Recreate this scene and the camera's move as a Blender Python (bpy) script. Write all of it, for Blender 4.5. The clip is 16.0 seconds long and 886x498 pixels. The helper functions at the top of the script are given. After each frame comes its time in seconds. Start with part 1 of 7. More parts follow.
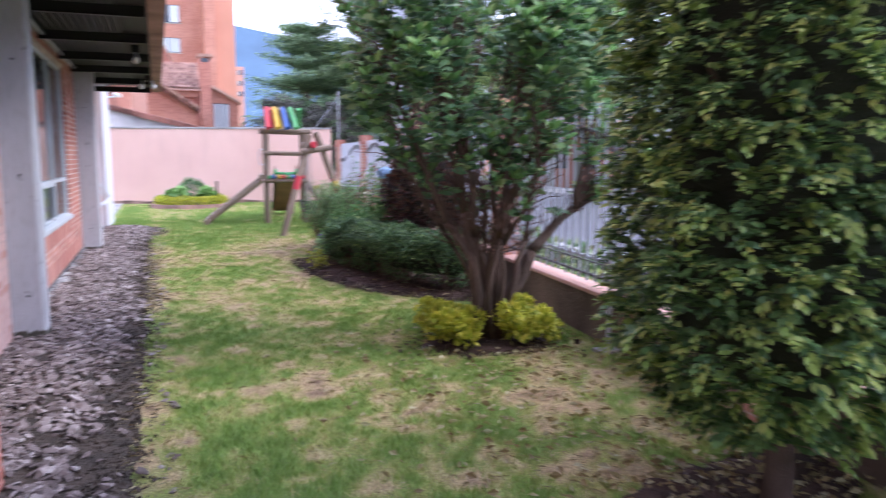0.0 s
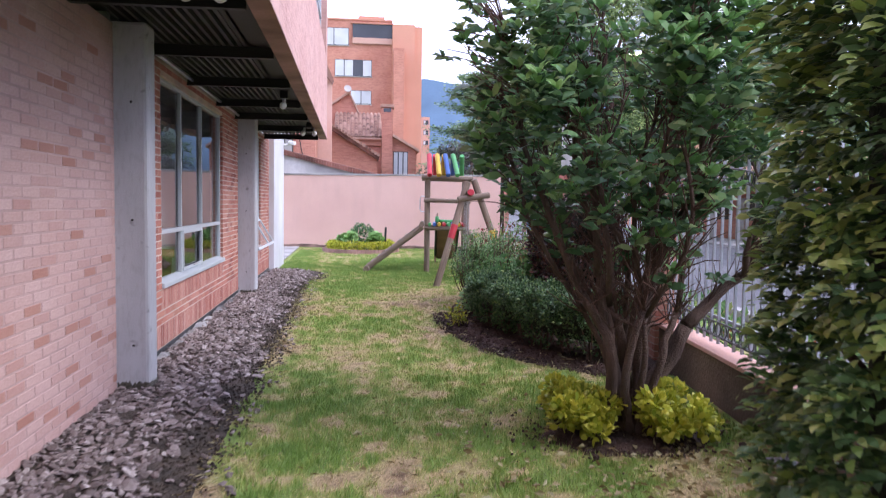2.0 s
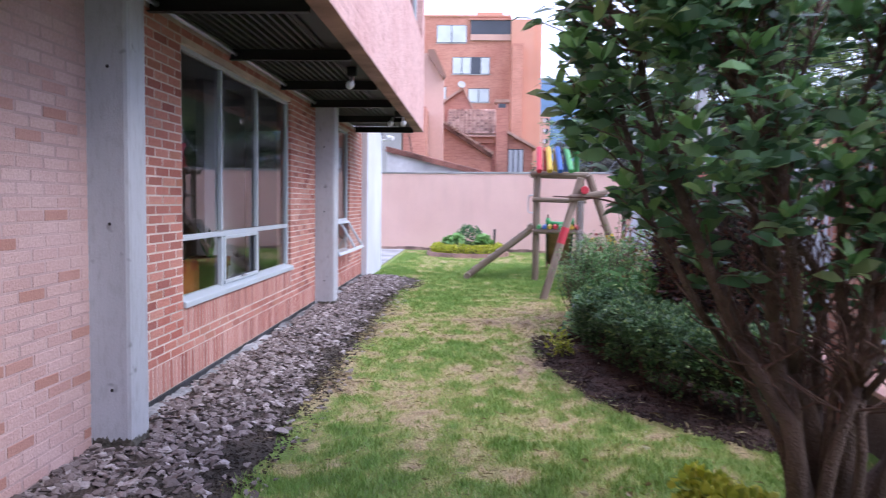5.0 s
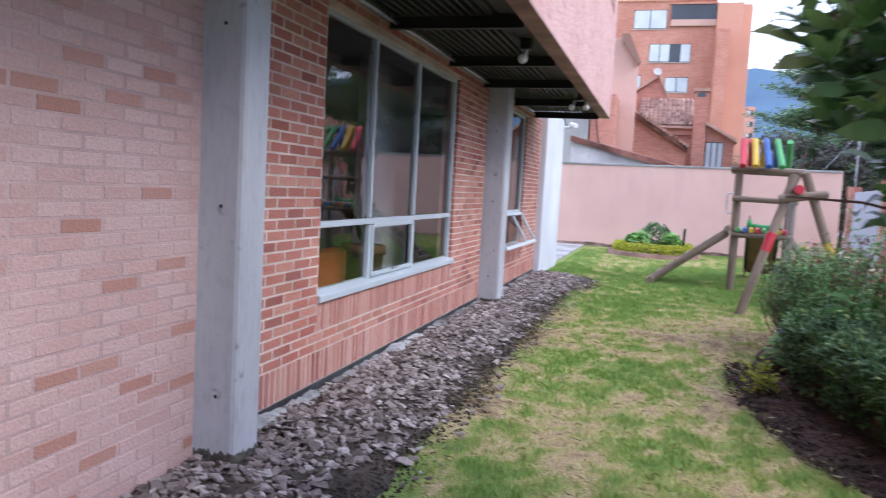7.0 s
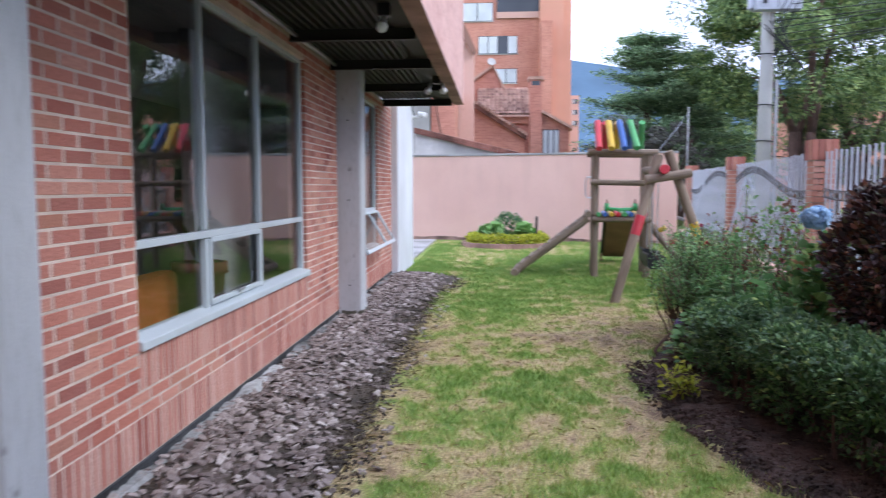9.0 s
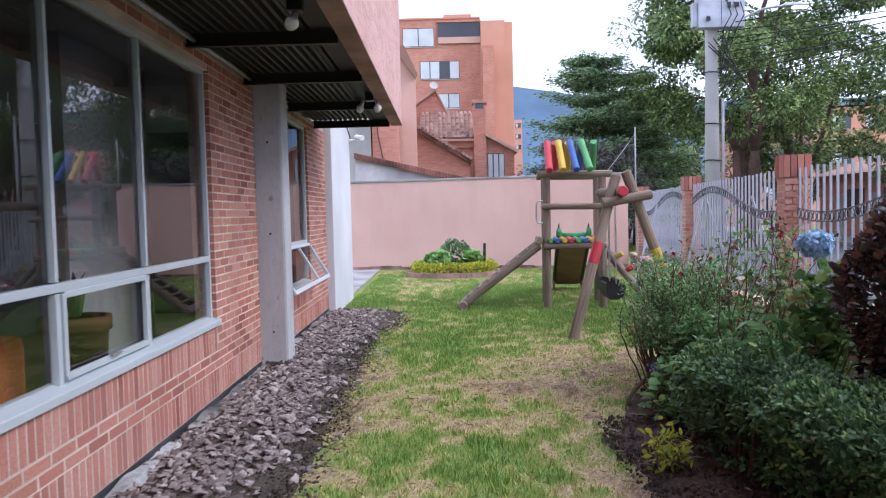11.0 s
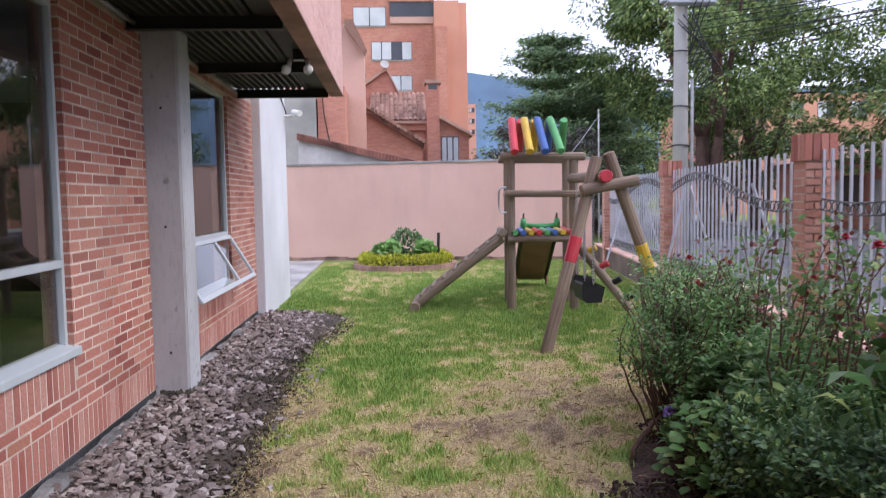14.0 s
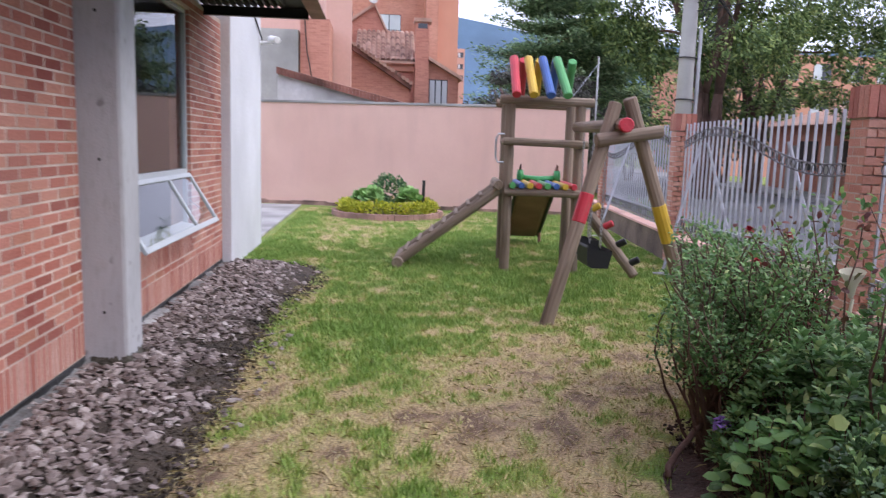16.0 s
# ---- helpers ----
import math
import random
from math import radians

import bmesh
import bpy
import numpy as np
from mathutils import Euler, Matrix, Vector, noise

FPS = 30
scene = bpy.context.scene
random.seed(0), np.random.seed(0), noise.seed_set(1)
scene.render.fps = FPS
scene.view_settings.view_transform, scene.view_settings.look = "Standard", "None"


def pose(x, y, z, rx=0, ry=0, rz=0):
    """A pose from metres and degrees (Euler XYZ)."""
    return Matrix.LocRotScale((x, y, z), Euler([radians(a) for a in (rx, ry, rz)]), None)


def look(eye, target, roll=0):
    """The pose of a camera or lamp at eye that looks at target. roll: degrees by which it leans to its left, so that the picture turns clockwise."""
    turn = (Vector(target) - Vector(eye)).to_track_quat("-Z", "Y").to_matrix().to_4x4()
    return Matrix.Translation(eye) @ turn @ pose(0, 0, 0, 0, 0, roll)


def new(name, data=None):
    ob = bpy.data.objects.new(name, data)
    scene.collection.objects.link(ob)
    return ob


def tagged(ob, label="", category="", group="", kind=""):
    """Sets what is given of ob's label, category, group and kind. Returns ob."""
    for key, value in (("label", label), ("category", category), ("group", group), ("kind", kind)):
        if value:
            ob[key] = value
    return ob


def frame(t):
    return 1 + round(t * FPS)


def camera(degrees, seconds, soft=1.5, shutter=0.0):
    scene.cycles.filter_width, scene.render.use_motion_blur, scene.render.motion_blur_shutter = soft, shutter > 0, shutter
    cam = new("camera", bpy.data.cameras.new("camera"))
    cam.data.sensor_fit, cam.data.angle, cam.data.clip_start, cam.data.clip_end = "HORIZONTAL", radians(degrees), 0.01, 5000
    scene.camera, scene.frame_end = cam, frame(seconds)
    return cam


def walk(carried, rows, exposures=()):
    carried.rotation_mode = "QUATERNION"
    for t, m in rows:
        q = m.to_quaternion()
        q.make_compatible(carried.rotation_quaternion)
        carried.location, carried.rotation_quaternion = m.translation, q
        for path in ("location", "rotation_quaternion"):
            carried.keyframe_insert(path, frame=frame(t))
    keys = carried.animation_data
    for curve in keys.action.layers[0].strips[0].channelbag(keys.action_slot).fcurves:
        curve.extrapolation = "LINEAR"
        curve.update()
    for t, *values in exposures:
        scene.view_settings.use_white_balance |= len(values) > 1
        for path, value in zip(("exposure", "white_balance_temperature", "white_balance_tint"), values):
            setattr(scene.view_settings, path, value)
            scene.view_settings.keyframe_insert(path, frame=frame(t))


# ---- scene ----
cam = camera(61.6, 16.0, 1.1, 0.6)
METRES, EYE, TILT, LEAN, TURN = 9.04, 1.6, -0.45, 0.0, -20.9
ROWS = [
    (0.0, 0.0, 0.0, 0.0, 0.0, -6.61, -0.01),
    (0.5, 0.0053, 0.0249, -0.0023, 7.46, -6.68, -0.62),
    (1.0, 0.0136, 0.0539, 0.0026, 9.71, -5.91, -0.77),
    (1.5, 0.0317, 0.0829, 0.0041, 12.4, -4.63, -0.31),
    (2.0, 0.0402, 0.1106, 0.0031, 13.99, -3.07, -0.94),
    (2.5, 0.0364, 0.147, 0.0057, 12.17, -1.62, -1.59),
    (3.0, 0.0324, 0.1782, 0.0027, 12.35, -1.67, -0.28),
    (5.5, 0.0127, 0.3499, 0.0037, 28.92, -3.4, -0.93),
    (6.0, 0.0112, 0.3755, 0.0054, 33.99, -2.57, -1.2),
    (6.5, -0.0024, 0.4023, 0.0033, 34.56, -3.31, -2.58),
    (7.0, -0.0242, 0.424, 0.0052, 37.46, -4.45, -3.38),
    (7.5, -0.0458, 0.4423, 0.0021, 41.63, -3.56, -2.23),
    (8.0, -0.0699, 0.4666, 0.0045, 41.51, -2.66, -0.89),
    (8.5, -0.0924, 0.4917, 0.0016, 33.55, -3.38, -0.71),
    (9.0, -0.1155, 0.5205, 0.0035, 25.09, -4.29, -0.12),
    (9.5, -0.1261, 0.5499, 0.0033, 22.43, -4.37, 1.01),
    (10.0, -0.1334, 0.5779, 0.006, 22.14, -3.81, 1.37),
    (12.5, -0.1883, 0.7183, 0.0091, 17.76, -1.22, 0.42),
    (13.0, -0.2039, 0.7434, 0.0121, 16.86, -1.2, 0.38),
    (13.5, -0.2099, 0.7736, 0.0107, 16.37, -1.32, 0.65),
    (14.0, -0.2139, 0.8031, 0.0114, 17.32, -3.51, 0.84),
    (14.5, -0.2221, 0.8237, 0.009, 18.38, -4.92, -0.27),
    (15.0, -0.2412, 0.852, 0.0091, 17.95, -5.96, -1.19),
    (15.5, -0.2543, 0.8741, 0.0089, 17.73, -6.25, -1.41),
    (16.0, -0.2583, 0.9086, 0.0085, 16.01, -7.52, -1.9),
]
walk(cam, [(t, pose(0, 0, EYE, TILT, LEAN, TURN) @ pose(METRES * x, METRES * y, METRES * z, 90 + pitch, roll, yaw)) for t, x, y, z, yaw, pitch, roll in ROWS],
     exposures=[(0.0, 1.08, 6300, 15), (0.5, 0.98, 6500, 16), (1.5, 0.8, 6600, 17), (2.0, 0.74, 6580, 16), (3.0, 0.8, 6170, 15), (6.0, 0.82, 6150, 13), (6.9, 0.72, 6250, 9), (7.7, 0.52, 6450, 4), (8.5, 0.56, 6400, 3), (9.3, 0.63, 6350, 8), (10.0, 0.6, 6300, 9), (12.5, 0.41, 6900, 11), (16.0, 0.42, 6950, 12)])

# ---- world and sun ----
world = bpy.data.worlds.new("overcast")
scene.world = world
world.use_nodes = True
wn, wl = world.node_tree.nodes, world.node_tree.links
sky = wn.new("ShaderNodeTexSky")
sky.sky_type, sky.sun_disc = "NISHITA", False
sky.sun_elevation, sky.sun_rotation = radians(42), radians(110)
veil = wn.new("ShaderNodeMix")
veil.data_type = "RGBA"
veil.inputs[0].default_value = 0.82
veil.inputs[7].default_value = (9.9, 10.8, 15.3, 1)      # cloud cover
wl.new(sky.outputs[0], veil.inputs[6])
wl.new(veil.outputs[2], wn["Background"].inputs[0])
wn["Background"].inputs[1].default_value = 0.13
sun = new("sun", bpy.data.lights.new("sun", "SUN"))
sun.data.energy, sun.data.angle, sun.data.color = 1.5, radians(28), (1.0, 0.975, 0.97)
sun.matrix_world = look((30, -11, 29), (0, 0, 0))


# ---- materials ----
class Mat:
    """A node material under construction."""

    def __init__(self, name, rough=0.7, metal=0.0):
        self.m = bpy.data.materials.new(name)
        self.m.use_nodes = True
        self.n, self.l = self.m.node_tree.nodes, self.m.node_tree.links
        self.b = self.n["Principled BSDF"]
        self.b.inputs["Roughness"].default_value = rough
        self.b.inputs["Metallic"].default_value = metal
        self.co = self.n.new("ShaderNodeTexCoord").outputs["Object"]

    def world_co(self):
        self.co = self.n.new("ShaderNodeNewGeometry").outputs["Position"]
        return self

    def noise(self, scale, detail=3.0, stretch=(1, 1, 1), lo=0.35, hi=0.65):
        mp = self.n.new("ShaderNodeMapping")
        mp.inputs["Scale"].default_value = stretch
        self.l.new(self.co, mp.inputs[0])
        t = self.n.new("ShaderNodeTexNoise")
        t.inputs["Scale"].default_value, t.inputs["Detail"].default_value = scale, detail
        self.l.new(mp.outputs[0], t.inputs["Vector"])
        r = self.n.new("ShaderNodeMapRange")
        r.inputs[1].default_value, r.inputs[2].default_value = lo, hi
        self.l.new(t.outputs["Fac"], r.inputs[0])
        return r.outputs[0]

    def rnd(self):
        """A chance value for each piece, whether a piece is an object or an island."""
        a = self.n.new("ShaderNodeObjectInfo").outputs["Random"]
        b = self.n.new("ShaderNodeNewGeometry").outputs["Random Per Island"]
        s = self.n.new("ShaderNodeMath")
        s.operation = "ADD"
        self.l.new(a, s.inputs[0]), self.l.new(b, s.inputs[1])
        w = self.n.new("ShaderNodeMath")
        w.operation = "FRACT"
        self.l.new(s.outputs[0], w.inputs[0])
        return w.outputs[0]

    def ramp(self, fac, stops):
        r = self.n.new("ShaderNodeValToRGB")
        e = r.color_ramp.elements
        while len(e) < len(stops):
            e.new(0.5)
        for k, (p, c) in zip(e, stops):
            k.position, k.color = p, (*c, 1)
        self.l.new(fac, r.inputs[0])
        return r.outputs[0]

    def mix(self, fac, a, b, mode="MIX"):
        x = self.n.new("ShaderNodeMix")
        x.data_type, x.blend_type = "RGBA", mode
        for k, v in ((0, fac), (6, a), (7, b)):
            if isinstance(v, (int, float)):
                x.inputs[k].default_value = v
            elif isinstance(v, tuple):
                x.inputs[k].default_value = (*v, 1)
            else:
                self.l.new(v, x.inputs[k])
        return x.outputs[2]

    def scaled(self, fac, k):
        s = self.n.new("ShaderNodeMath")
        s.operation = "MULTIPLY"
        s.inputs[1].default_value = k
        self.l.new(fac, s.inputs[0])
        return s.outputs[0]

    def base(self, c):
        if isinstance(c, tuple):
            self.b.inputs["Base Color"].default_value = (*c, 1)
        else:
            self.l.new(c, self.b.inputs["Base Color"])
        return self

    def bump(self, fac, depth=0.01, strength=0.6):
        bp = self.n.new("ShaderNodeBump")
        bp.inputs["Strength"].default_value, bp.inputs["Distance"].default_value = strength, depth
        self.l.new(fac, bp.inputs["Height"])
        self.l.new(bp.outputs[0], self.b.inputs["Normal"])
        return self

    def rough(self, fac, lo, hi):
        r = self.n.new("ShaderNodeMapRange")
        r.inputs[3].default_value, r.inputs[4].default_value = lo, hi
        self.l.new(fac, r.inputs[0])
        self.l.new(r.outputs[0], self.b.inputs["Roughness"])
        return self


def plain(name, c, rough=0.6, metal=0.0, vary=0.25, scale=9.0, bump=0.002, at_world=False):
    """A surface of one colour with grain, blotches and fine relief."""
    k = Mat(name, rough, metal)
    if at_world:
        k.world_co()
    dark = tuple(v * (1 - vary) for v in c)
    lite = tuple(min(1, v * (1 + vary * 0.45)) for v in c)
    big, fine = k.noise(scale * 0.16, 4), k.noise(scale * 5, 3)
    col = k.mix(big, dark, lite)
    col = k.mix(k.scaled(fine, 0.35), col, tuple(v * (1 - vary * 0.8) for v in c))
    return k.base(col).bump(fine, bump).m


def brick_mat(name, stops, grain=0.35, relief=0.004):
    k = Mat(name, 0.85).world_co()
    col = k.ramp(k.rnd(), stops)
    col = k.mix(k.scaled(k.noise(55, 4), grain), col, tuple(v * 0.62 for v in stops[0][1]))
    col = k.mix(k.scaled(k.noise(1.3, 4), 0.3), col, (0.52, 0.29, 0.24))
    return k.base(col).bump(k.noise(70, 3), relief).m


BRICK = brick_mat("red_brick", [(0.0, (0.27, 0.07, 0.053)), (0.3, (0.43, 0.135, 0.098)), (0.6, (0.52, 0.195, 0.142)), (0.85, (0.58, 0.275, 0.205)), (1.0, (0.39, 0.15, 0.09))])
BRICK_WASHED = brick_mat("washed_brick", [(0.0, (0.4, 0.185, 0.135)), (0.07, (0.47, 0.25, 0.2)), (0.14, (0.54, 0.355, 0.325)), (0.5, (0.59, 0.405, 0.38)), (1.0, (0.63, 0.45, 0.43))], 0.22, 0.003)
BRICK_UPRIGHT = brick_mat("upright_brick", [(0.0, (0.27, 0.075, 0.058)), (0.25, (0.39, 0.125, 0.095)), (0.5, (0.47, 0.185, 0.14)), (0.8, (0.52, 0.24, 0.19)), (1.0, (0.56, 0.31, 0.255))])
MORTAR = plain("mortar", (0.66, 0.53, 0.455), 0.95, vary=0.3, scale=14, bump=0.004, at_world=True)
MORTAR_PINK = plain("pink_mortar", (0.54, 0.375, 0.35), 0.95, vary=0.2, scale=14, bump=0.003, at_world=True)


PILLAR_BRICK = brick_mat("pale_pillar_brick", [(0.0, (0.45, 0.18, 0.13)), (0.4, (0.58, 0.28, 0.21)), (1.0, (0.66, 0.37, 0.29))], 0.25)


def facade_mat(name, lo, hi, course=0.071, length=0.25):
    """Painted brickwork seen from below: faint courses under a worn wash."""
    k = Mat(name, 0.9).world_co()
    col = k.mix(k.noise(0.7, 5), lo, hi)
    col = k.mix(k.scaled(k.noise(1.0, 3, (4, 4, 14), 0.5, 0.75), 0.45), col, tuple(v * 0.72 for v in lo))
    col = k.mix(k.scaled(k.noise(26, 3), 0.25), col, tuple(v * 0.75 for v in lo))
    sep, com, add = k.n.new("ShaderNodeSeparateXYZ"), k.n.new("ShaderNodeCombineXYZ"), k.n.new("ShaderNodeMath")
    k.l.new(k.co, sep.inputs[0])
    k.l.new(sep.outputs[0], add.inputs[0]), k.l.new(sep.outputs[1], add.inputs[1])
    k.l.new(add.outputs[0], com.inputs[0]), k.l.new(sep.outputs[2], com.inputs[1])
    br = k.n.new("ShaderNodeTexBrick")
    for nm, v in (("Scale", 1.0), ("Mortar Size", 0.006), ("Mortar Smooth", 0.4), ("Brick Width", length), ("Row Height", course), ("Bias", -0.2)):
        br.inputs[nm].default_value = v
    br.inputs["Color1"].default_value, br.inputs["Color2"].default_value, br.inputs["Mortar"].default_value = (*hi, 1), (*(v * 0.72 for v in lo), 1), (*(min(1, v * 1.12) for v in hi), 1)
    k.l.new(com.outputs[0], br.inputs["Vector"])
    col = k.mix(0.38, col, br.outputs["Color"])
    return k.base(col).bump(k.noise(9, 4, (1, 1, 3)), 0.006).m


FACADE = facade_mat("washed_facade", (0.56, 0.315, 0.275), (0.68, 0.435, 0.395))
k = Mat("salmon_plaster", 0.92).world_co()
col = k.mix(k.noise(0.5, 5), (0.68, 0.43, 0.365), (0.77, 0.51, 0.435))
col = k.mix(k.scaled(k.noise(2.2, 4, (1, 1, 0.16), 0.52, 0.8), 0.3), col, (0.5, 0.33, 0.28))
PLASTER = k.base(k.mix(k.scaled(k.noise(40, 3), 0.12), col, (0.5, 0.3, 0.25))).bump(k.noise(60, 3), 0.003).m
k = Mat("raw_concrete", 0.9).world_co()
col = k.mix(k.noise(1.1, 5, (1, 1, 0.35)), (0.36, 0.365, 0.385), (0.52, 0.53, 0.56))
col = k.mix(k.scaled(k.noise(30, 4, (1, 1, 0.3), 0.5, 0.8), 0.4), col, (0.25, 0.24, 0.23))
col = k.mix(k.scaled(k.noise(7, 2, (1, 1, 1), 0.68, 0.74), 0.6), col, (0.15, 0.14, 0.14))
CONCRETE = k.base(col).bump(k.noise(90, 4, (1, 1, 0.6)), 0.0012).m
WHITE_WALL = plain("white_painted_concrete", (0.66, 0.68, 0.73), 0.8, vary=0.14, scale=5, bump=0.003, at_world=True)
FOUNDATION = plain("damp_foundation", (0.4, 0.25, 0.21), 0.9, vary=0.7, scale=12, bump=0.01, at_world=True)
BITUMEN = plain("bitumen", (0.035, 0.037, 0.042), 0.6, vary=0.97, scale=9, bump=0.006, at_world=True)
HAUNCH = plain("patchy_cement", (0.36, 0.365, 0.37), 0.9, vary=0.92, scale=4, bump=0.012, at_world=True)
CAP_PINK = plain("pink_coping", (0.68, 0.42, 0.36), 0.85, vary=0.25, scale=10, bump=0.003, at_world=True)
LOW_WALL = plain("weathered_low_wall", (0.2, 0.15, 0.12), 0.95, vary=0.6, scale=7, bump=0.006, at_world=True)
ALU = plain("pale_painted_metal", (0.53, 0.585, 0.63), 0.4, 0.1, vary=0.1, scale=6, bump=0.0004)
FENCE_PAINT = plain("pale_grey_fence_paint", (0.46, 0.48, 0.55), 0.45, 0.1, vary=0.22, scale=20, bump=0.0008)
IRON = plain("dark_iron", (0.07, 0.07, 0.08), 0.5, 0.5, vary=0.4, scale=20, bump=0.001)
GATE_WIRE = plain("dull_gate_wire", (0.27, 0.3, 0.36), 0.5, 0.3, vary=0.4, scale=20, bump=0.0006)
ORNAMENT = plain("grey_ornament_paint", (0.17, 0.17, 0.19), 0.5, 0.2, vary=0.5, scale=20, bump=0.001)
GALV = plain("galvanised_steel", (0.5, 0.52, 0.55), 0.35, 0.8, vary=0.25, scale=20, bump=0.0006)
DECK = plain("dusty_deck_sheet", (0.055, 0.052, 0.05), 0.6, 0.3, vary=0.4, scale=6, bump=0.001, at_world=True)
STEEL_DARK = plain("dark_steel_beam", (0.025, 0.024, 0.024), 0.55, 0.2, vary=0.4, scale=6, bump=0.001, at_world=True)
DARK_BOARD = plain("dark_soffit_board", (0.04, 0.036, 0.034), 0.7, vary=0.4, scale=4, bump=0.001, at_world=True)
BLACK_PLASTIC = plain("black_plastic", (0.012, 0.012, 0.016), 0.4, vary=0.3, scale=10, bump=0.0008)
WHITE_PLASTIC = plain("white_plastic", (0.75, 0.75, 0.74), 0.35, vary=0.08, scale=10, bump=0.0003)
SLAB = plain("pale_concrete_slab", (0.36, 0.355, 0.35), 0.9, vary=0.4, scale=6, bump=0.004, at_world=True)
BED_BRICK = plain("bed_edging_brick", (0.4, 0.24, 0.2), 0.9, vary=0.4, scale=14, bump=0.004, at_world=True)
ASPHALT = plain("worn_asphalt", (0.13, 0.13, 0.14), 0.9, vary=0.3, scale=4, bump=0.004, at_world=True)
ROOM_CEILING = plain("room_ceiling", (0.62, 0.63, 0.63), 0.9, vary=0.06, scale=3, bump=0.001, at_world=True)
ROOM_WALL = plain("room_wall", (0.25, 0.265, 0.27), 0.9, vary=0.1, scale=3, bump=0.001, at_world=True)
ROOM_FLOOR = plain("room_floor", (0.16, 0.15, 0.14), 0.5, vary=0.3, scale=6, bump=0.001, at_world=True)
ORANGE_CLOTH = plain("orange_upholstery", (0.5, 0.125, 0.025), 0.85, vary=0.25, scale=16, bump=0.002)
TERRACOTTA = plain("terracotta", (0.36, 0.14, 0.08), 0.8, vary=0.3, scale=12, bump=0.002)
POLE_CONCRETE = plain("pole_concrete", (0.5, 0.49, 0.48), 0.9, vary=0.22, scale=4, bump=0.003, at_world=True)
BARK = plain("bark", (0.145, 0.098, 0.078), 0.95, vary=0.55, scale=18, bump=0.012)
BARK_PALE = plain("grey_bark", (0.2, 0.165, 0.14), 0.95, vary=0.5, scale=18, bump=0.01)
TWIG = plain("twigs", (0.15, 0.088, 0.07), 0.9, vary=0.4, scale=18, bump=0.004)
CABLE = plain("black_cable", (0.02, 0.02, 0.022), 0.6, vary=0.2, scale=10, bump=0.0005)

k = Mat("weathered_log", 0.85)
col = k.mix(k.noise(3.0, 5, (1, 1, 0.2)), (0.19, 0.14, 0.105), (0.33, 0.26, 0.2))
col = k.mix(k.scaled(k.noise(26, 5, (1, 1, 0.06), 0.48, 0.7), 0.7), col, (0.1, 0.075, 0.055))
LOG = k.base(col).bump(k.noise(30, 4, (1, 1, 0.06)), 0.006).m


def paint(name, c):
    kk = Mat(name, 0.45)
    cc = kk.mix(kk.noise(3, 4), tuple(v * 0.75 for v in c), c)
    cc = kk.mix(kk.scaled(kk.noise(20, 4, (1, 1, 0.2), 0.6, 0.75), 0.5), cc, (0.2, 0.15, 0.11))
    return kk.base(cc).bump(kk.noise(24, 3, (1, 1, 0.1)), 0.003).m


RED, YELLOW, BLUE, GREEN = paint("red_paint", (0.6, 0.04, 0.065)), paint("yellow_paint", (0.68, 0.45, 0.05)), paint("blue_paint", (0.045, 0.13, 0.42)), paint("green_paint", (0.09, 0.39, 0.13))
SLIDE_GREEN = plain("green_slide_plastic", (0.06, 0.38, 0.13), 0.35, vary=0.3, scale=8, bump=0.001)
SLIDE_BROWN = plain("grimy_slide_underside", (0.34, 0.16, 0.13), 0.6, vary=0.4, scale=8, bump=0.002)


def leaf_mat(name, stops, rough=0.42, through_light=0.22):
    kk = Mat(name, rough).world_co()
    c = kk.ramp(kk.rnd(), stops)
    c = kk.mix(kk.scaled(kk.noise(2.3, 3), 0.4), c, tuple(v * 0.6 for v in stops[0][1]))
    kk.base(c)
    kk.b.inputs["Specular IOR Level"].default_value = 0.28
    tr = kk.n.new("ShaderNodeBsdfTranslucent")
    kk.l.new(c, tr.inputs[0])
    ms = kk.n.new("ShaderNodeMixShader")
    ms.inputs[0].default_value = through_light
    kk.l.new(kk.b.outputs[0], ms.inputs[1]), kk.l.new(tr.outputs[0], ms.inputs[2])
    kk.l.new(ms.outputs[0], kk.n["Material Output"].inputs[0])
    return kk.m


LEAF = leaf_mat("tree_leaf", [(0, (0.06, 0.135, 0.065)), (0.5, (0.105, 0.215, 0.1)), (0.8, (0.18, 0.34, 0.14)), (1, (0.36, 0.46, 0.2))], 0.3, 0.35)
LEAF_YOUNG = leaf_mat("young_tree_leaf", [(0, (0.13, 0.3, 0.1)), (0.6, (0.23, 0.46, 0.15)), (1, (0.38, 0.57, 0.2))], 0.36, 0.3)
LEAF_TIP = leaf_mat("clipped_tree_tip", [(0, (0.18, 0.29, 0.075)), (0.6, (0.33, 0.45, 0.12)), (1, (0.52, 0.56, 0.18))], 0.3, 0.3)
LEAF_CLIPPED = leaf_mat("clipped_tree_leaf", [(0, (0.05, 0.11, 0.045)), (0.5, (0.12, 0.22, 0.08)), (0.78, (0.19, 0.33, 0.12)), (1, (0.48, 0.56, 0.18))], 0.32, 0.3)
LEAF_HEDGE = leaf_mat("hedge_leaf", [(0, (0.05, 0.105, 0.048)), (0.6, (0.1, 0.195, 0.08)), (0.9, (0.18, 0.31, 0.11)), (1, (0.36, 0.46, 0.16))], 0.38, 0.25)
LEAF_YELLOW = leaf_mat("golden_leaf", [(0, (0.26, 0.34, 0.04)), (0.5, (0.52, 0.54, 0.06)), (1, (0.78, 0.72, 0.12))], 0.45, 0.35)
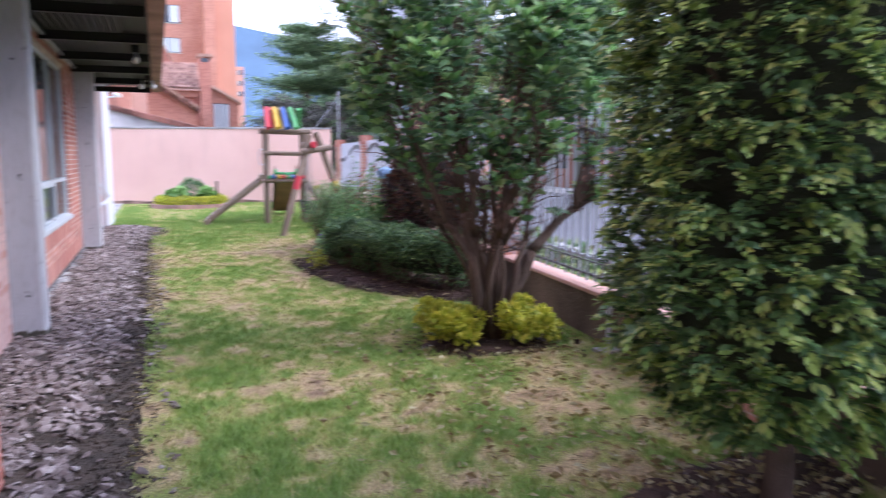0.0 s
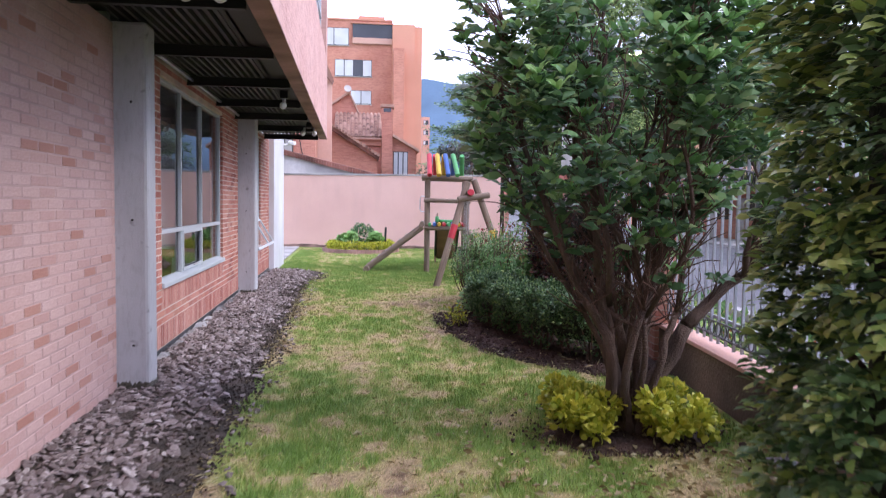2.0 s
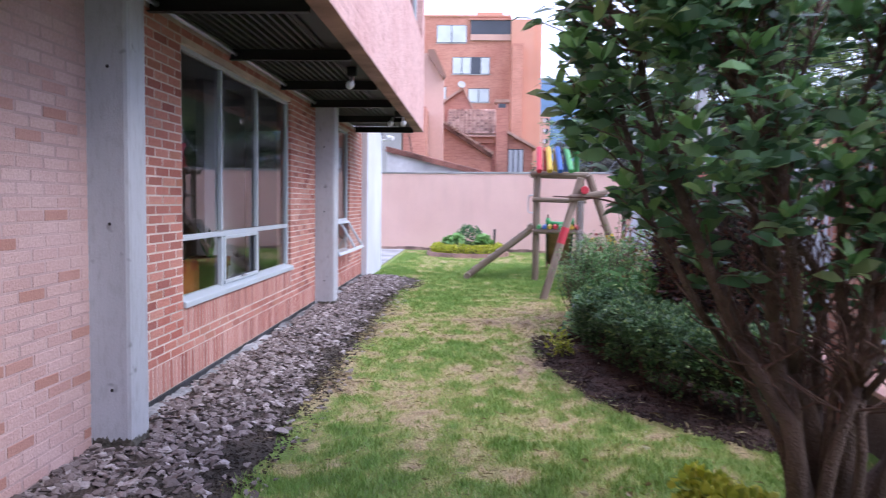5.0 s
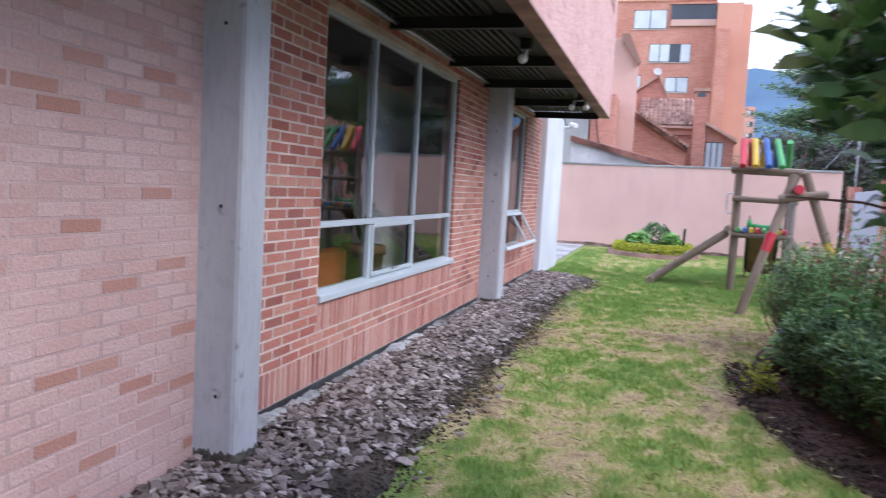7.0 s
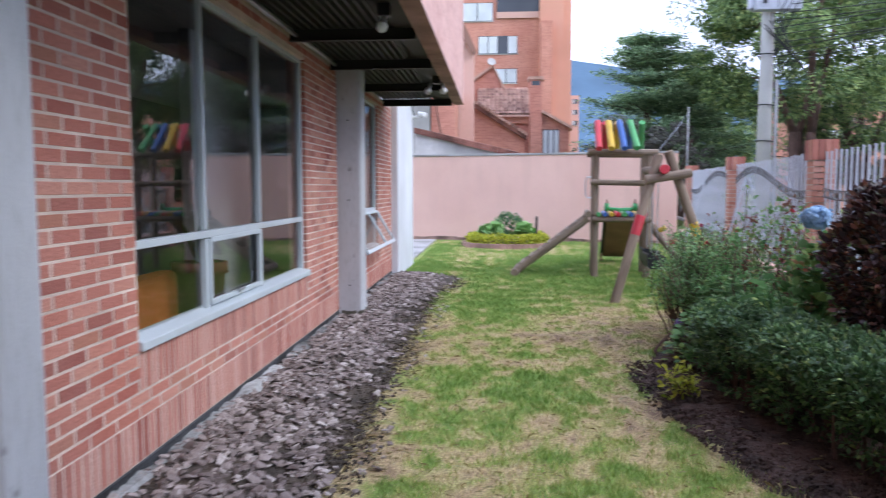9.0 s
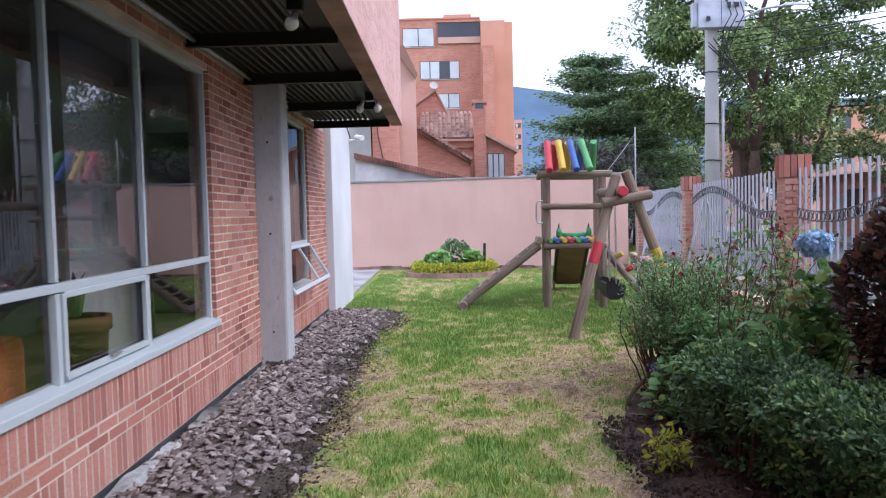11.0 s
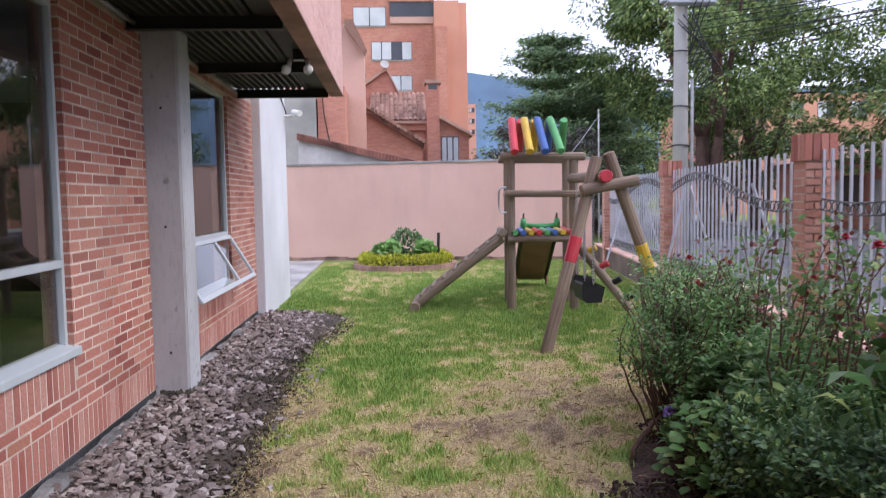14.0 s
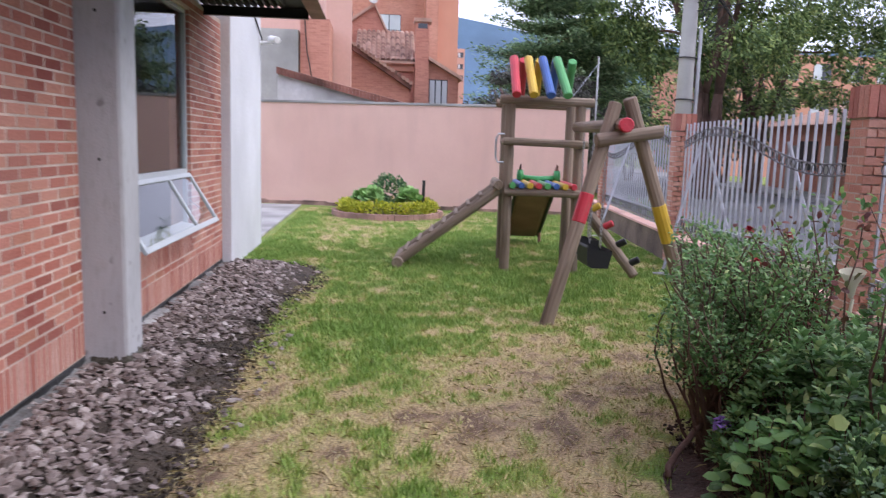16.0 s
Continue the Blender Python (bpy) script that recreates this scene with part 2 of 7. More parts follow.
LEAF_DARKRED = leaf_mat("dark_red_leaf", [(0, (0.035, 0.028, 0.032)), (0.55, (0.09, 0.045, 0.045)), (0.85, (0.2, 0.08, 0.05)), (1, (0.1, 0.15, 0.08))], 0.3)
LEAF_ROSE = leaf_mat("rose_leaf", [(0, (0.09, 0.2, 0.07)), (0.6, (0.17, 0.33, 0.12)), (0.85, (0.32, 0.44, 0.14)), (1, (0.36, 0.08, 0.06))], 0.4, 0.4)
LEAF_ROSE_RED = leaf_mat("dark_red_rose_leaf", [(0, (0.1, 0.035, 0.035)), (0.45, (0.2, 0.06, 0.05)), (0.6, (0.12, 0.2, 0.07)), (1, (0.22, 0.33, 0.11))], 0.4, 0.3)
LEAF_WHORL = leaf_mat("whorl_shrub_leaf", [(0, (0.09, 0.2, 0.075)), (0.6, (0.17, 0.33, 0.12)), (0.88, (0.27, 0.45, 0.17)), (1, (0.5, 0.6, 0.27))], 0.34, 0.3)
LEAF_LILY = leaf_mat("lily_leaf", [(0, (0.11, 0.24, 0.08)), (0.7, (0.21, 0.4, 0.13)), (1, (0.46, 0.58, 0.2))], 0.42, 0.45)
LEAF_FAR = leaf_mat("far_tree_leaf", [(0, (0.06, 0.11, 0.045)), (0.5, (0.19, 0.29, 0.1)), (0.85, (0.36, 0.48, 0.17)), (1, (0.55, 0.62, 0.22))], 0.6, 0.22)
LEAF_CONIFER = leaf_mat("conifer_leaf", [(0, (0.11, 0.19, 0.1)), (0.6, (0.25, 0.38, 0.19)), (1, (0.46, 0.58, 0.3))], 0.6, 0.3)
LEAF_SUCC = leaf_mat("pale_rosette_leaf", [(0, (0.2, 0.4, 0.12)), (1, (0.4, 0.6, 0.25))])
LEAF_FALLEN = leaf_mat("fallen_leaf", [(0, (0.2, 0.14, 0.06)), (0.6, (0.42, 0.36, 0.18)), (1, (0.5, 0.48, 0.3))])
# near-black for solid fillers: the shade between leaves put into a colour
CORE_SHADE = plain("painted_shade_core", (0.03, 0.036, 0.022), 0.95, vary=0.5, scale=20, bump=0.02, at_world=True)
PETAL_RED, PETAL_BLUE, PETAL_WHITE, PETAL_VIOLET = (leaf_mat(n, [(0, tuple(v * 0.7 for v in c)), (1, c)], 0.6) for n, c in (
    ("red_petal", (0.5, 0.02, 0.05)), ("blue_petal", (0.42, 0.63, 0.86)), ("white_petal", (0.8, 0.78, 0.62)), ("violet_petal", (0.42, 0.26, 0.72))))


def worn(x, y):
    """How worn the lawn is at a place: 0 green, 1 straw or bare."""
    w = 0.36 * noise.noise((x * 0.75, y * 0.6, 0.3)) + 0.32 * noise.noise((x * 1.9, y * 1.7, 4)) + 0.48 * noise.noise((x * 4.6, y * 3.8, 9)) + 0.46 * noise.noise((x * 14, y * 12, 2))
    w += 0.14 * math.exp(-((x - 1.6) / 1.4) ** 2 - ((y - 12) / 4.5) ** 2) - 0.2 * math.exp(-((y - 18.5) / 3.8) ** 2) + 0.2 * math.exp(-((x + 0.1) / 0.3) ** 2)
    w += 0.22 * math.exp(-((x - 2.8) / 0.6) ** 2 - ((y - 4.3) / 0.9) ** 2) + 0.18 * math.exp(-((x - 1.6) / 0.9) ** 2 - ((y - 3.0) / 0.35) ** 2) + 0.2 * math.exp(-((x - 1.75) / 0.25) ** 2 - ((y - 10.6) / 1.8) ** 2) - 0.1 * math.exp(-((y - 4.5) / 3.5) ** 2)
    w += 0.2 * math.exp(-((x - 2.0) / 0.7) ** 2 - ((y - 13.6) / 1.7) ** 2)
    w += 0.4 * math.exp(-((x - 3.1) / 0.45) ** 2 - ((y - 20.5) / 0.9) ** 2) 
    return min(1.0, max(0.0, 0.4 + 1.12 * w))


def lawn_colour(kk, deep):
    """The lawn's colour by its wear: lush, yellowed, straw, bare earth."""
    at = kk.n.new("ShaderNodeAttribute")
    at.attribute_name = "wear"
    return kk.ramp(at.outputs["Fac"], [(0.0, (0.115 * deep, 0.235 * deep, 0.038 * deep)), (0.28, (0.175 * deep, 0.29 * deep, 0.05 * deep)), (0.48, (0.29 * deep, 0.33 * deep, 0.085 * deep)), (0.66, (0.53 * deep, 0.425 * deep, 0.225 * deep)), (0.86, (0.45 * deep, 0.325 * deep, 0.195 * deep)), (1.0, (0.2 * deep, 0.125 * deep, 0.09 * deep))])


k = Mat("lawn_ground", 0.95).world_co()
col = k.mix(k.scaled(k.noise(60, 4, (1, 1, 1), 0.38, 0.62), 0.6), lawn_colour(k, 1.15), (0.13, 0.105, 0.055))
LAWN = k.base(col).bump(k.noise(90, 4), 0.02).m
k = Mat("grass_blade", 0.6).world_co()
rn = k.rnd()
col = k.mix(k.scaled(rn, 0.3), lawn_colour(k, 1.3), (0.38, 0.4, 0.15))
col = k.mix(k.scaled(k.noise(40, 2), 0.25), col, (0.13, 0.2, 0.045))
GRASS = k.base(col).m
k = Mat("garden_soil", 0.97).world_co()
col = k.mix(k.noise(4, 5), (0.034, 0.021, 0.017), (0.088, 0.052, 0.043))
col = k.mix(k.scaled(k.noise(60, 4, (1, 1, 1), 0.55, 0.75), 0.5), col, (0.2, 0.13, 0.09))
SOIL = k.base(col).bump(k.noise(35, 5), 0.03).m
k = Mat("damp_dark_earth", 0.95).world_co()
col = k.mix(k.noise(5, 5), (0.034, 0.026, 0.02), (0.085, 0.064, 0.05))
col = k.mix(k.scaled(k.noise(70, 4, (1, 1, 1), 0.55, 0.75), 0.5), col, (0.12, 0.1, 0.08))
DARK_EARTH = k.base(col).bump(k.noise(40, 5), 0.025).m
k = Mat("gravel_stone", 0.85).world_co()
col = k.ramp(k.rnd(), [(0, (0.1, 0.078, 0.073)), (0.35, (0.195, 0.156, 0.15)), (0.75, (0.3, 0.25, 0.24)), (1, (0.5, 0.45, 0.435))])
STONE = k.base(k.mix(k.scaled(k.noise(45, 4), 0.4), col, (0.16, 0.12, 0.11))).bump(k.noise(60, 3), 0.004).m
k = Mat("roof_tile", 0.9).world_co()
col = k.ramp(k.rnd(), [(0, (0.2, 0.1, 0.08)), (0.5, (0.38, 0.2, 0.15)), (1, (0.58, 0.36, 0.28))])
TILE = k.base(k.mix(k.scaled(k.noise(3, 4), 0.4), col, (0.22, 0.14, 0.11))).m
FAR_BRICK = facade_mat("far_orange_brick", (0.44, 0.165, 0.12), (0.6, 0.28, 0.21))
FAR_ORANGE = plain("far_orange_render", (0.62, 0.3, 0.215), 0.9, vary=0.12, scale=1.5, bump=0.002, at_world=True)
FAR_PINK = plain("far_pink_render", (0.66, 0.4, 0.33), 0.9, vary=0.15, scale=1.5, bump=0.002, at_world=True)
COPING_TILE = plain("weathered_coping_tile", (0.26, 0.11, 0.085), 0.9, vary=0.7, scale=9, bump=0.004, at_world=True)
LEAF_GREYBUSH = leaf_mat("greyish_bush_leaf", [(0, (0.09, 0.085, 0.08)), (0.6, (0.16, 0.15, 0.13)), (1, (0.24, 0.25, 0.19))], 0.6, 0.3)
STAINED_WHITE = plain("stained_whitewash", (0.78, 0.77, 0.76), 0.9, vary=0.65, scale=1.6, bump=0.004, at_world=True)
FAR_WHITE = plain("far_white_wall", (0.5, 0.485, 0.47), 0.9, vary=0.5, scale=2.2, bump=0.002, at_world=True)
FAR_DARK = plain("dark_window_void", (0.05, 0.055, 0.07), 0.2, vary=0.3, scale=2, bump=0.0)
CURTAIN = plain("pale_curtain", (0.6, 0.62, 0.66), 0.8, vary=0.15, scale=6, bump=0.002)
# the blue of distant haze is mixed into the hills' own colour
MOUNTAIN = plain("haze_blue_hill", (0.09, 0.155, 0.235), 1.0, vary=0.3, scale=0.06, bump=0.0, at_world=True)

k = Mat("window_glass", 0.02)
gl, tp = k.n.new("ShaderNodeBsdfGlossy"), k.n.new("ShaderNodeBsdfTransparent")
gl.inputs["Roughness"].default_value = 0.01
tp.inputs[0].default_value = (0.91, 0.94, 0.94, 1)
fr = k.n.new("ShaderNodeFresnel")
fr.inputs[0].default_value = 2.25
ms = k.n.new("ShaderNodeMixShader")
k.l.new(fr.outputs[0], ms.inputs[0]), k.l.new(tp.outputs[0], ms.inputs[1]), k.l.new(gl.outputs[0], ms.inputs[2])
k.l.new(ms.outputs[0], k.n["Material Output"].inputs[0])
GLASS = k.m
GLASS_CLEAR = GLASS.copy()
GLASS_CLEAR.name = "sash_glass"
GLASS_CLEAR.node_tree.nodes["Fresnel"].inputs[0].default_value = 1.6
k = Mat("lamp_glow", 0.4)
k.b.inputs["Emission Color"].default_value, k.b.inputs["Emission Strength"].default_value = (1, 0.9, 0.7, 1), 6.0
LAMP_GLOW = k.base((0.9, 0.85, 0.7)).m


# ---- building helpers ----
def box(bm, x0, x1, y0, y1, z0, z1, m=None):
    v = [bm.verts.new((x, y, z)) for z in (z0, z1) for x, y in ((x0, y0), (x1, y0), (x1, y1), (x0, y1))]
    if m:
        for q in v:
            q.co = m @ q.co
    for f in ((3, 2, 1, 0), (4, 5, 6, 7), (0, 1, 5, 4), (1, 2, 6, 5), (2, 3, 7, 6), (3, 0, 4, 7)):
        bm.faces.new([v[i] for i in f])


def tube(bm, pts, radii, n=8, cap=True):
    pts = [Vector(p) for p in pts]
    if isinstance(radii, (int, float)):
        radii = [radii] * len(pts)
    rings, up = [], None
    for i, p in enumerate(pts):
        d = (pts[min(i + 1, len(pts) - 1)] - pts[max(i - 1, 0)]).normalized()
        if up is None:
            up = Vector((0, 0, 1)) if abs(d.z) < 0.9 else Vector((1, 0, 0))
        a = d.cross(up).normalized()
        b = a.cross(d)
        up = b
        rings.append([bm.verts.new(p + radii[i] * (math.cos(6.28318 * j / n) * a + math.sin(6.28318 * j / n) * b)) for j in range(n)])
    for r, s in zip(rings, rings[1:]):
        for j in range(n):
            bm.faces.new((r[j], r[(j + 1) % n], s[(j + 1) % n], s[j]))
    if cap:
        bm.faces.new(rings[0][::-1]), bm.faces.new(rings[-1])


def smooth(me):
    me.polygons.foreach_set("use_smooth", [True] * len(me.polygons))


def mesh_of(name, bm, material, soft=False):
    bmesh.ops.recalc_face_normals(bm, faces=bm.faces[:])
    me = bpy.data.meshes.new(name)
    bm.to_mesh(me)
    bm.free()
    me.materials.append(material)
    if soft:
        smooth(me)
    return me


def part(name, bm, material, parent=None, label="", bevel=0.0, soft=False):
    ob = new(name, bm if isinstance(bm, bpy.types.Mesh) else mesh_of(name, bm, material, soft))
    ob.parent = parent
    if label:
        ob["label"] = label
    if bevel:
        md = ob.modifiers.new("bevel", "BEVEL")
        md.width, md.segments, md.limit_method = bevel, 2, "ANGLE"
    return ob


def bbox(name, x0, x1, y0, y1, z0, z1, material, parent=None, label="", bevel=0.0, m=None):
    bm = bmesh.new()
    box(bm, x0, x1, y0, y1, z0, z1, m)
    return part(name, bm, material, parent, label, bevel)


def log(name, p, q, r, material, parent, label="", n=12):
    """A round log with softly worn ends."""
    p, q = Vector(p), Vector(q)
    d = (q - p).normalized()
    bm = bmesh.new()
    L = (q - p).length
    tube(bm, [(0, 0, 0), (0, 0, 0.012), (0, 0, L * 0.5), (0, 0, L - 0.012), (0, 0, L)], [r * 0.88, r, r * 0.985, r, r * 0.88], n)
    ob = part(name, bm, material, parent, label, soft=False)
    ob.matrix_basis = Matrix.Translation(p) @ d.to_track_quat("Z", "X").to_matrix().to_4x4()
    return ob


def empty(name, at=(0, 0, 0), label="", category="", group="", kind=""):
    ob = new(name)
    ob.location = at
    ob.empty_display_size = 0.1
    return tagged(ob, label, category, group, kind)


def raw_mesh(name, verts, faces, material, flat=True):
    """A mesh from arrays of places and of corner numbers, with equal corners a face."""
    verts, faces = np.asarray(verts, np.float32), np.asarray(faces, np.int32)
    me = bpy.data.meshes.new(name)
    k3 = faces.shape[1]
    me.vertices.add(len(verts)), me.loops.add(faces.size), me.polygons.add(len(faces))
    me.vertices.foreach_set("co", verts.ravel())
    me.loops.foreach_set("vertex_index", faces.ravel())
    me.polygons.foreach_set("loop_start", np.arange(0, faces.size, k3, dtype=np.int32))
    me.update(calc_edges=True)
    me.polygons.foreach_set("use_smooth", [False] * len(faces))
    me.materials.append(material)
    return me


rng = np.random.default_rng(7)


def unit(v):
    return v / np.maximum(np.linalg.norm(v, axis=1, keepdims=True), 1e-6)


def leaves(name, pos, axis, size, material, aspect=0.5, fold=0.18, spread=0.25):
    """Pointed, folded leaves: two triangles each, at pos, along axis, of that length."""
    n = len(pos)
    pos, axis = np.asarray(pos, float), unit(np.asarray(axis, float))
    L = (size * rng.uniform(1 - spread, 1 + spread, n))[:, None]
    side = unit(np.cross(axis, unit(rng.normal(size=(n, 3)) + np.array([0, 0, 0.8]))))
    nor = np.cross(side, axis)
    v = np.empty((n, 4, 3))
    v[:, 0] = pos
    v[:, 1] = pos + axis * L * 0.45 + side * L * aspect * 0.5 + nor * L * fold * 0.5
    v[:, 2] = pos + axis * L - nor * L * fold * 0.4
    v[:, 3] = pos + axis * L * 0.45 - side * L * aspect * 0.5 + nor * L * fold * 0.5
    i = np.arange(n)[:, None] * 4
    f = np.concatenate([i + np.array([[0, 1, 2]]), i + np.array([[0, 2, 3]])])
    return raw_mesh(name, v.reshape(-1, 3), f, material)


def rounded_leaves(name, pos, axis, size, material, aspect=0.5, face=(0, 0, 1), jitter=0.5, curl=0.12, spread=0.25):
    """Oval, curved leaves of four triangles that turn their upper side towards face."""
    n = len(pos)
    pos, axis = np.asarray(pos, float), unit(np.asarray(axis, float))
    L = (size * rng.uniform(1 - spread, 1 + spread, n))[:, None]
    hint = unit(np.asarray(face, float) * np.ones((n, 3)) + rng.normal(size=(n, 3)) * jitter)
    side = unit(np.cross(axis, hint))
    nor = np.cross(side, axis)
    v = np.empty((n, 6, 3))
    v[:, 0] = pos
    for k2, (f, w, h) in zip((1, 2, 3, 4, 5), ((0.32, 0.46, 0.6), (0.7, 0.4, 0.75), (1.0, 0.0, -0.35), (0.7, -0.4, 0.75), (0.32, -0.46, 0.6))):
        v[:, k2] = pos + axis * L * f + side * L * aspect * w + nor * L * curl * h
    i = np.arange(n)[:, None] * 6
    f = np.concatenate([i + np.array([q]) for q in ((0, 1, 5), (1, 2, 5), (2, 4, 5), (2, 3, 4))])
    return raw_mesh(name, v.reshape(-1, 3), f, material)


# ---- ground ----
bm = bmesh.new()
xs = sorted({-3000, -400, -60, -12, -4, *[round(-1.4 + 0.1 * i, 2) for i in range(73)], 9, 14, 40, 120, 600, 3000})
ys = sorted({-3000, -400, -60, -8, *[round(-1 + 0.12 * i, 2) for i in range(240)], 32, 45, 80, 200, 600, 3000})
inner = [-0.3 < x < 3 for x in xs]
grid = [[bm.verts.new((x, y, 0.012 * noise.noise((x * 0.7, y * 0.7, 0)) if q and -1 < y < 25 else 0)) for x, q in zip(xs, inner)] for y in ys]
for r, s in zip(grid, grid[1:]):
    for i in range(len(xs) - 1):
        bm.faces.new((r[i], r[i + 1], s[i + 1], s[i]))
lawn_mesh = mesh_of("ground", bm, LAWN, True)


def wear_far(x, y):
    """The wear, levelling out to an even value away from the garden."""
    near = min(1.0, max(0.0, min(x + 1.4, 5.75 - x, y + 1.0, 27.6 - y) / 0.8))
    return 0.36 + (worn(x, y) - 0.36) * near


lawn_mesh.attributes.new("wear", "FLOAT", "POINT").data.foreach_set("value", [wear_far(q.co.x, q.co.y) for q in lawn_mesh.vertices])
tagged(part("ground", lawn_mesh, None), "patchy green lawn with worn tan and bare spots", "lawn", kind="structure")

FD = Vector((0.1084, 0.9941, 0))                       # the fence's direction
FENCE = Matrix(((FD.x, FD.y, 0, 3.55), (FD.y, -FD.x, 0, 5.5), (0, 0, 1, 0), (0, 0, 0, 1)))     # along, outward, up


def at_fence(a, o=0.0, z=0.0):
    return FENCE @ Vector((a, o, z))


ob = bbox("road", -60, 220, 2.3, 9.5, -0.03, 0.02, ASPHALT, m=FENCE)
tagged(ob, "worn grey asphalt street beyond the fence", "road", kind="structure")
bm = bmesh.new()
box(bm, -60, 220, 2.12, 2.3, -0.05, 0.13, FENCE)
box(bm, -60, 220, 9.5, 9.68, -0.05, 0.13, FENCE)
tagged(part("kerb", bm, SLAB, bevel=0.02), "pale concrete kerbs along the street", "kerb", kind="structure")
ob = bbox("pavement", -60, 220, 9.68, 12, -0.05, 0.12, SLAB, m=FENCE)
tagged(ob, "pale concrete pavement across the street", "pavement", kind="structure")

# gravel bed along the house: low dark earth slope
bm = bmesh.new()
prof = [(-1.3, 0.045), (-1.0, 0.06), (-0.7, 0.065), (-0.45, 0.05), (-0.28, 0.03), (-0.1, -0.02)]
rows = []
for i in range(67):
    y = 1.0 + i * 0.262
    e = 0.07 * noise.noise((y * 1.7, 3, 0)) + 0.04 * noise.noise((y * 5, 1, 0)) + (0.0 if y < 15.5 else 0.08 * (y - 15.5)) - (0.0 if y < 17.9 else 1.2 * (y - 17.9))
    rows.append([bm.verts.new((x + (e if j > 1 else 0), y, z + 0.012 * noise.noise((x * 6, y * 6, 0)))) for j, (x, z) in enumerate(prof)])
for r, s in zip(rows, rows[1:]):
    for j in range(len(prof) - 1):
        bm.faces.new((r[j], r[j + 1], s[j + 1], s[j]))
gravel_bed = tagged(part("gravel_bed", bm, DARK_EARTH, soft=True), "bed of brownish grey crushed stones on dark earth", "gravel bed", kind="structure")


def patch(name, cx, cy, pts, h, label, n=96):
    """A low mound of bare earth with an uneven rim; pts: radius by angle."""
    b = bmesh.new()
    mid = b.verts.new((cx, cy, h))
    rings = []
    for k2, hh in ((0.45, 0.95), (0.8, 0.6), (1.0, -0.25)):
        ring = []
        for j in range(n):
            a = 6.28318 * j / n
            r0 = pts(a) * (1 + 0.14 * noise.noise((math.cos(a) * 3 + cx, math.sin(a) * 3 + cy, 0)) + 0.1 * noise.noise((math.cos(a) * 11 + cx, math.sin(a) * 11 + cy, 4)))
            ring.append(b.verts.new((cx + r0 * k2 * math.cos(a), cy + r0 * k2 * math.sin(a), h * hh + 0.02 * noise.noise((j * 0.35, k2 * 9, cx)) * (k2 < 1))))
        rings.append(ring)
    for j in range(n):
        b.faces.new((mid, rings[0][j], rings[0][(j + 1) % n]))
        for r, s in zip(rings, rings[1:]):
            b.faces.new((r[j], s[j], s[(j + 1) % n], r[(j + 1) % n]))
    return tagged(part(name, b, SOIL, soft=True), label, "soil", kind="structure")


def ellipse(a1, a2, turn=0.0):
    return lambda a: a1 * a2 / math.hypot(a2 * math.cos(a - turn), a1 * math.sin(a - turn))


patch("soil_tree", 2.62, 5.78, ellipse(0.62, 0.46), 0.05, "dark earth disc round the tree trunk")
patch("soil_clipped_tree", 2.5, 2.6, ellipse(0.85, 0.42, 0.2), 0.02, "dark earth under the clipped tree")
patch("soil_bed", 3.15, 10.0, ellipse(2.75, 1.32, 1.72), 0.06, "dark bare earth of the shrub border")

# ---- the house ----
XF, SOFFIT = -1.215, 3.02
XC = XF + 0.03                                          # the wall past the second column


def brick_mesh(L, H, material):
    b = bmesh.new()
    rings = []
    for x, i in ((-0.03, 0), (-0.0015, 0), (0.0, 0.002)):
        rings.append([b.verts.new((x, sy * (L / 2 - i), sz * (H / 2 - i))) for sy, sz in ((-1, -1), (1, -1), (1, 1), (-1, 1))])
    for r, s in zip(rings, rings[1:]):
        for j in range(4):
            b.faces.new((r[j], r[(j + 1) % 4], s[(j + 1) % 4], s[j]))
    b.faces.new(rings[-1])
    return mesh_of("brick", b, material)


SHARED = {}


def lay(parent, x, bricks, near, material, limit=300):
    """Bricks (y0, y1, z0, z1): the nearest as objects on shared meshes, the rest joined."""
    bricks = sorted(bricks, key=near)
    for y0, y1, z0, z1, mt in bricks[:limit]:
        key = (round(y1 - y0, 3), round(z1 - z0, 3), mt.name)
        if key not in SHARED:
            SHARED[key] = brick_mesh(key[0], key[1], mt)
        o = part("brick", SHARED[key], None, parent)
        o.location = (x + random.uniform(-0.0008, 0.0008), (y0 + y1) / 2, (z0 + z1) / 2)
        o.rotation_euler = (random.uniform(-0.008, 0.008), 0, 0)
    for mt in {q[4] for q in bricks[limit:]}:
        v, f = [], []
        for y0, y1, z0, z1, m2 in bricks[limit:]:
            if m2 is not mt:
                continue
            o, d = len(v), x + random.uniform(-0.0008, 0.0008)
            for xx, i in ((d - 0.03, 0), (d - 0.0015, 0), (d, 0.002)):
                v += [(xx, y0 + i, z0 + i), (xx, y1 - i, z0 + i), (xx, y1 - i, z1 - i), (xx, y0 + i, z1 - i)]
            for a in (0, 4):
                f += [(o + a + j, o + a + (j + 1) % 4, o + a + 4 + (j + 1) % 4, o + a + 4 + j) for j in range(4)]
            f.append((o + 8, o + 9, o + 10, o + 11))
        o = part("brickwork", raw_mesh("brickwork", v, f, mt), None, parent)
        o["kind"] = "stuff"


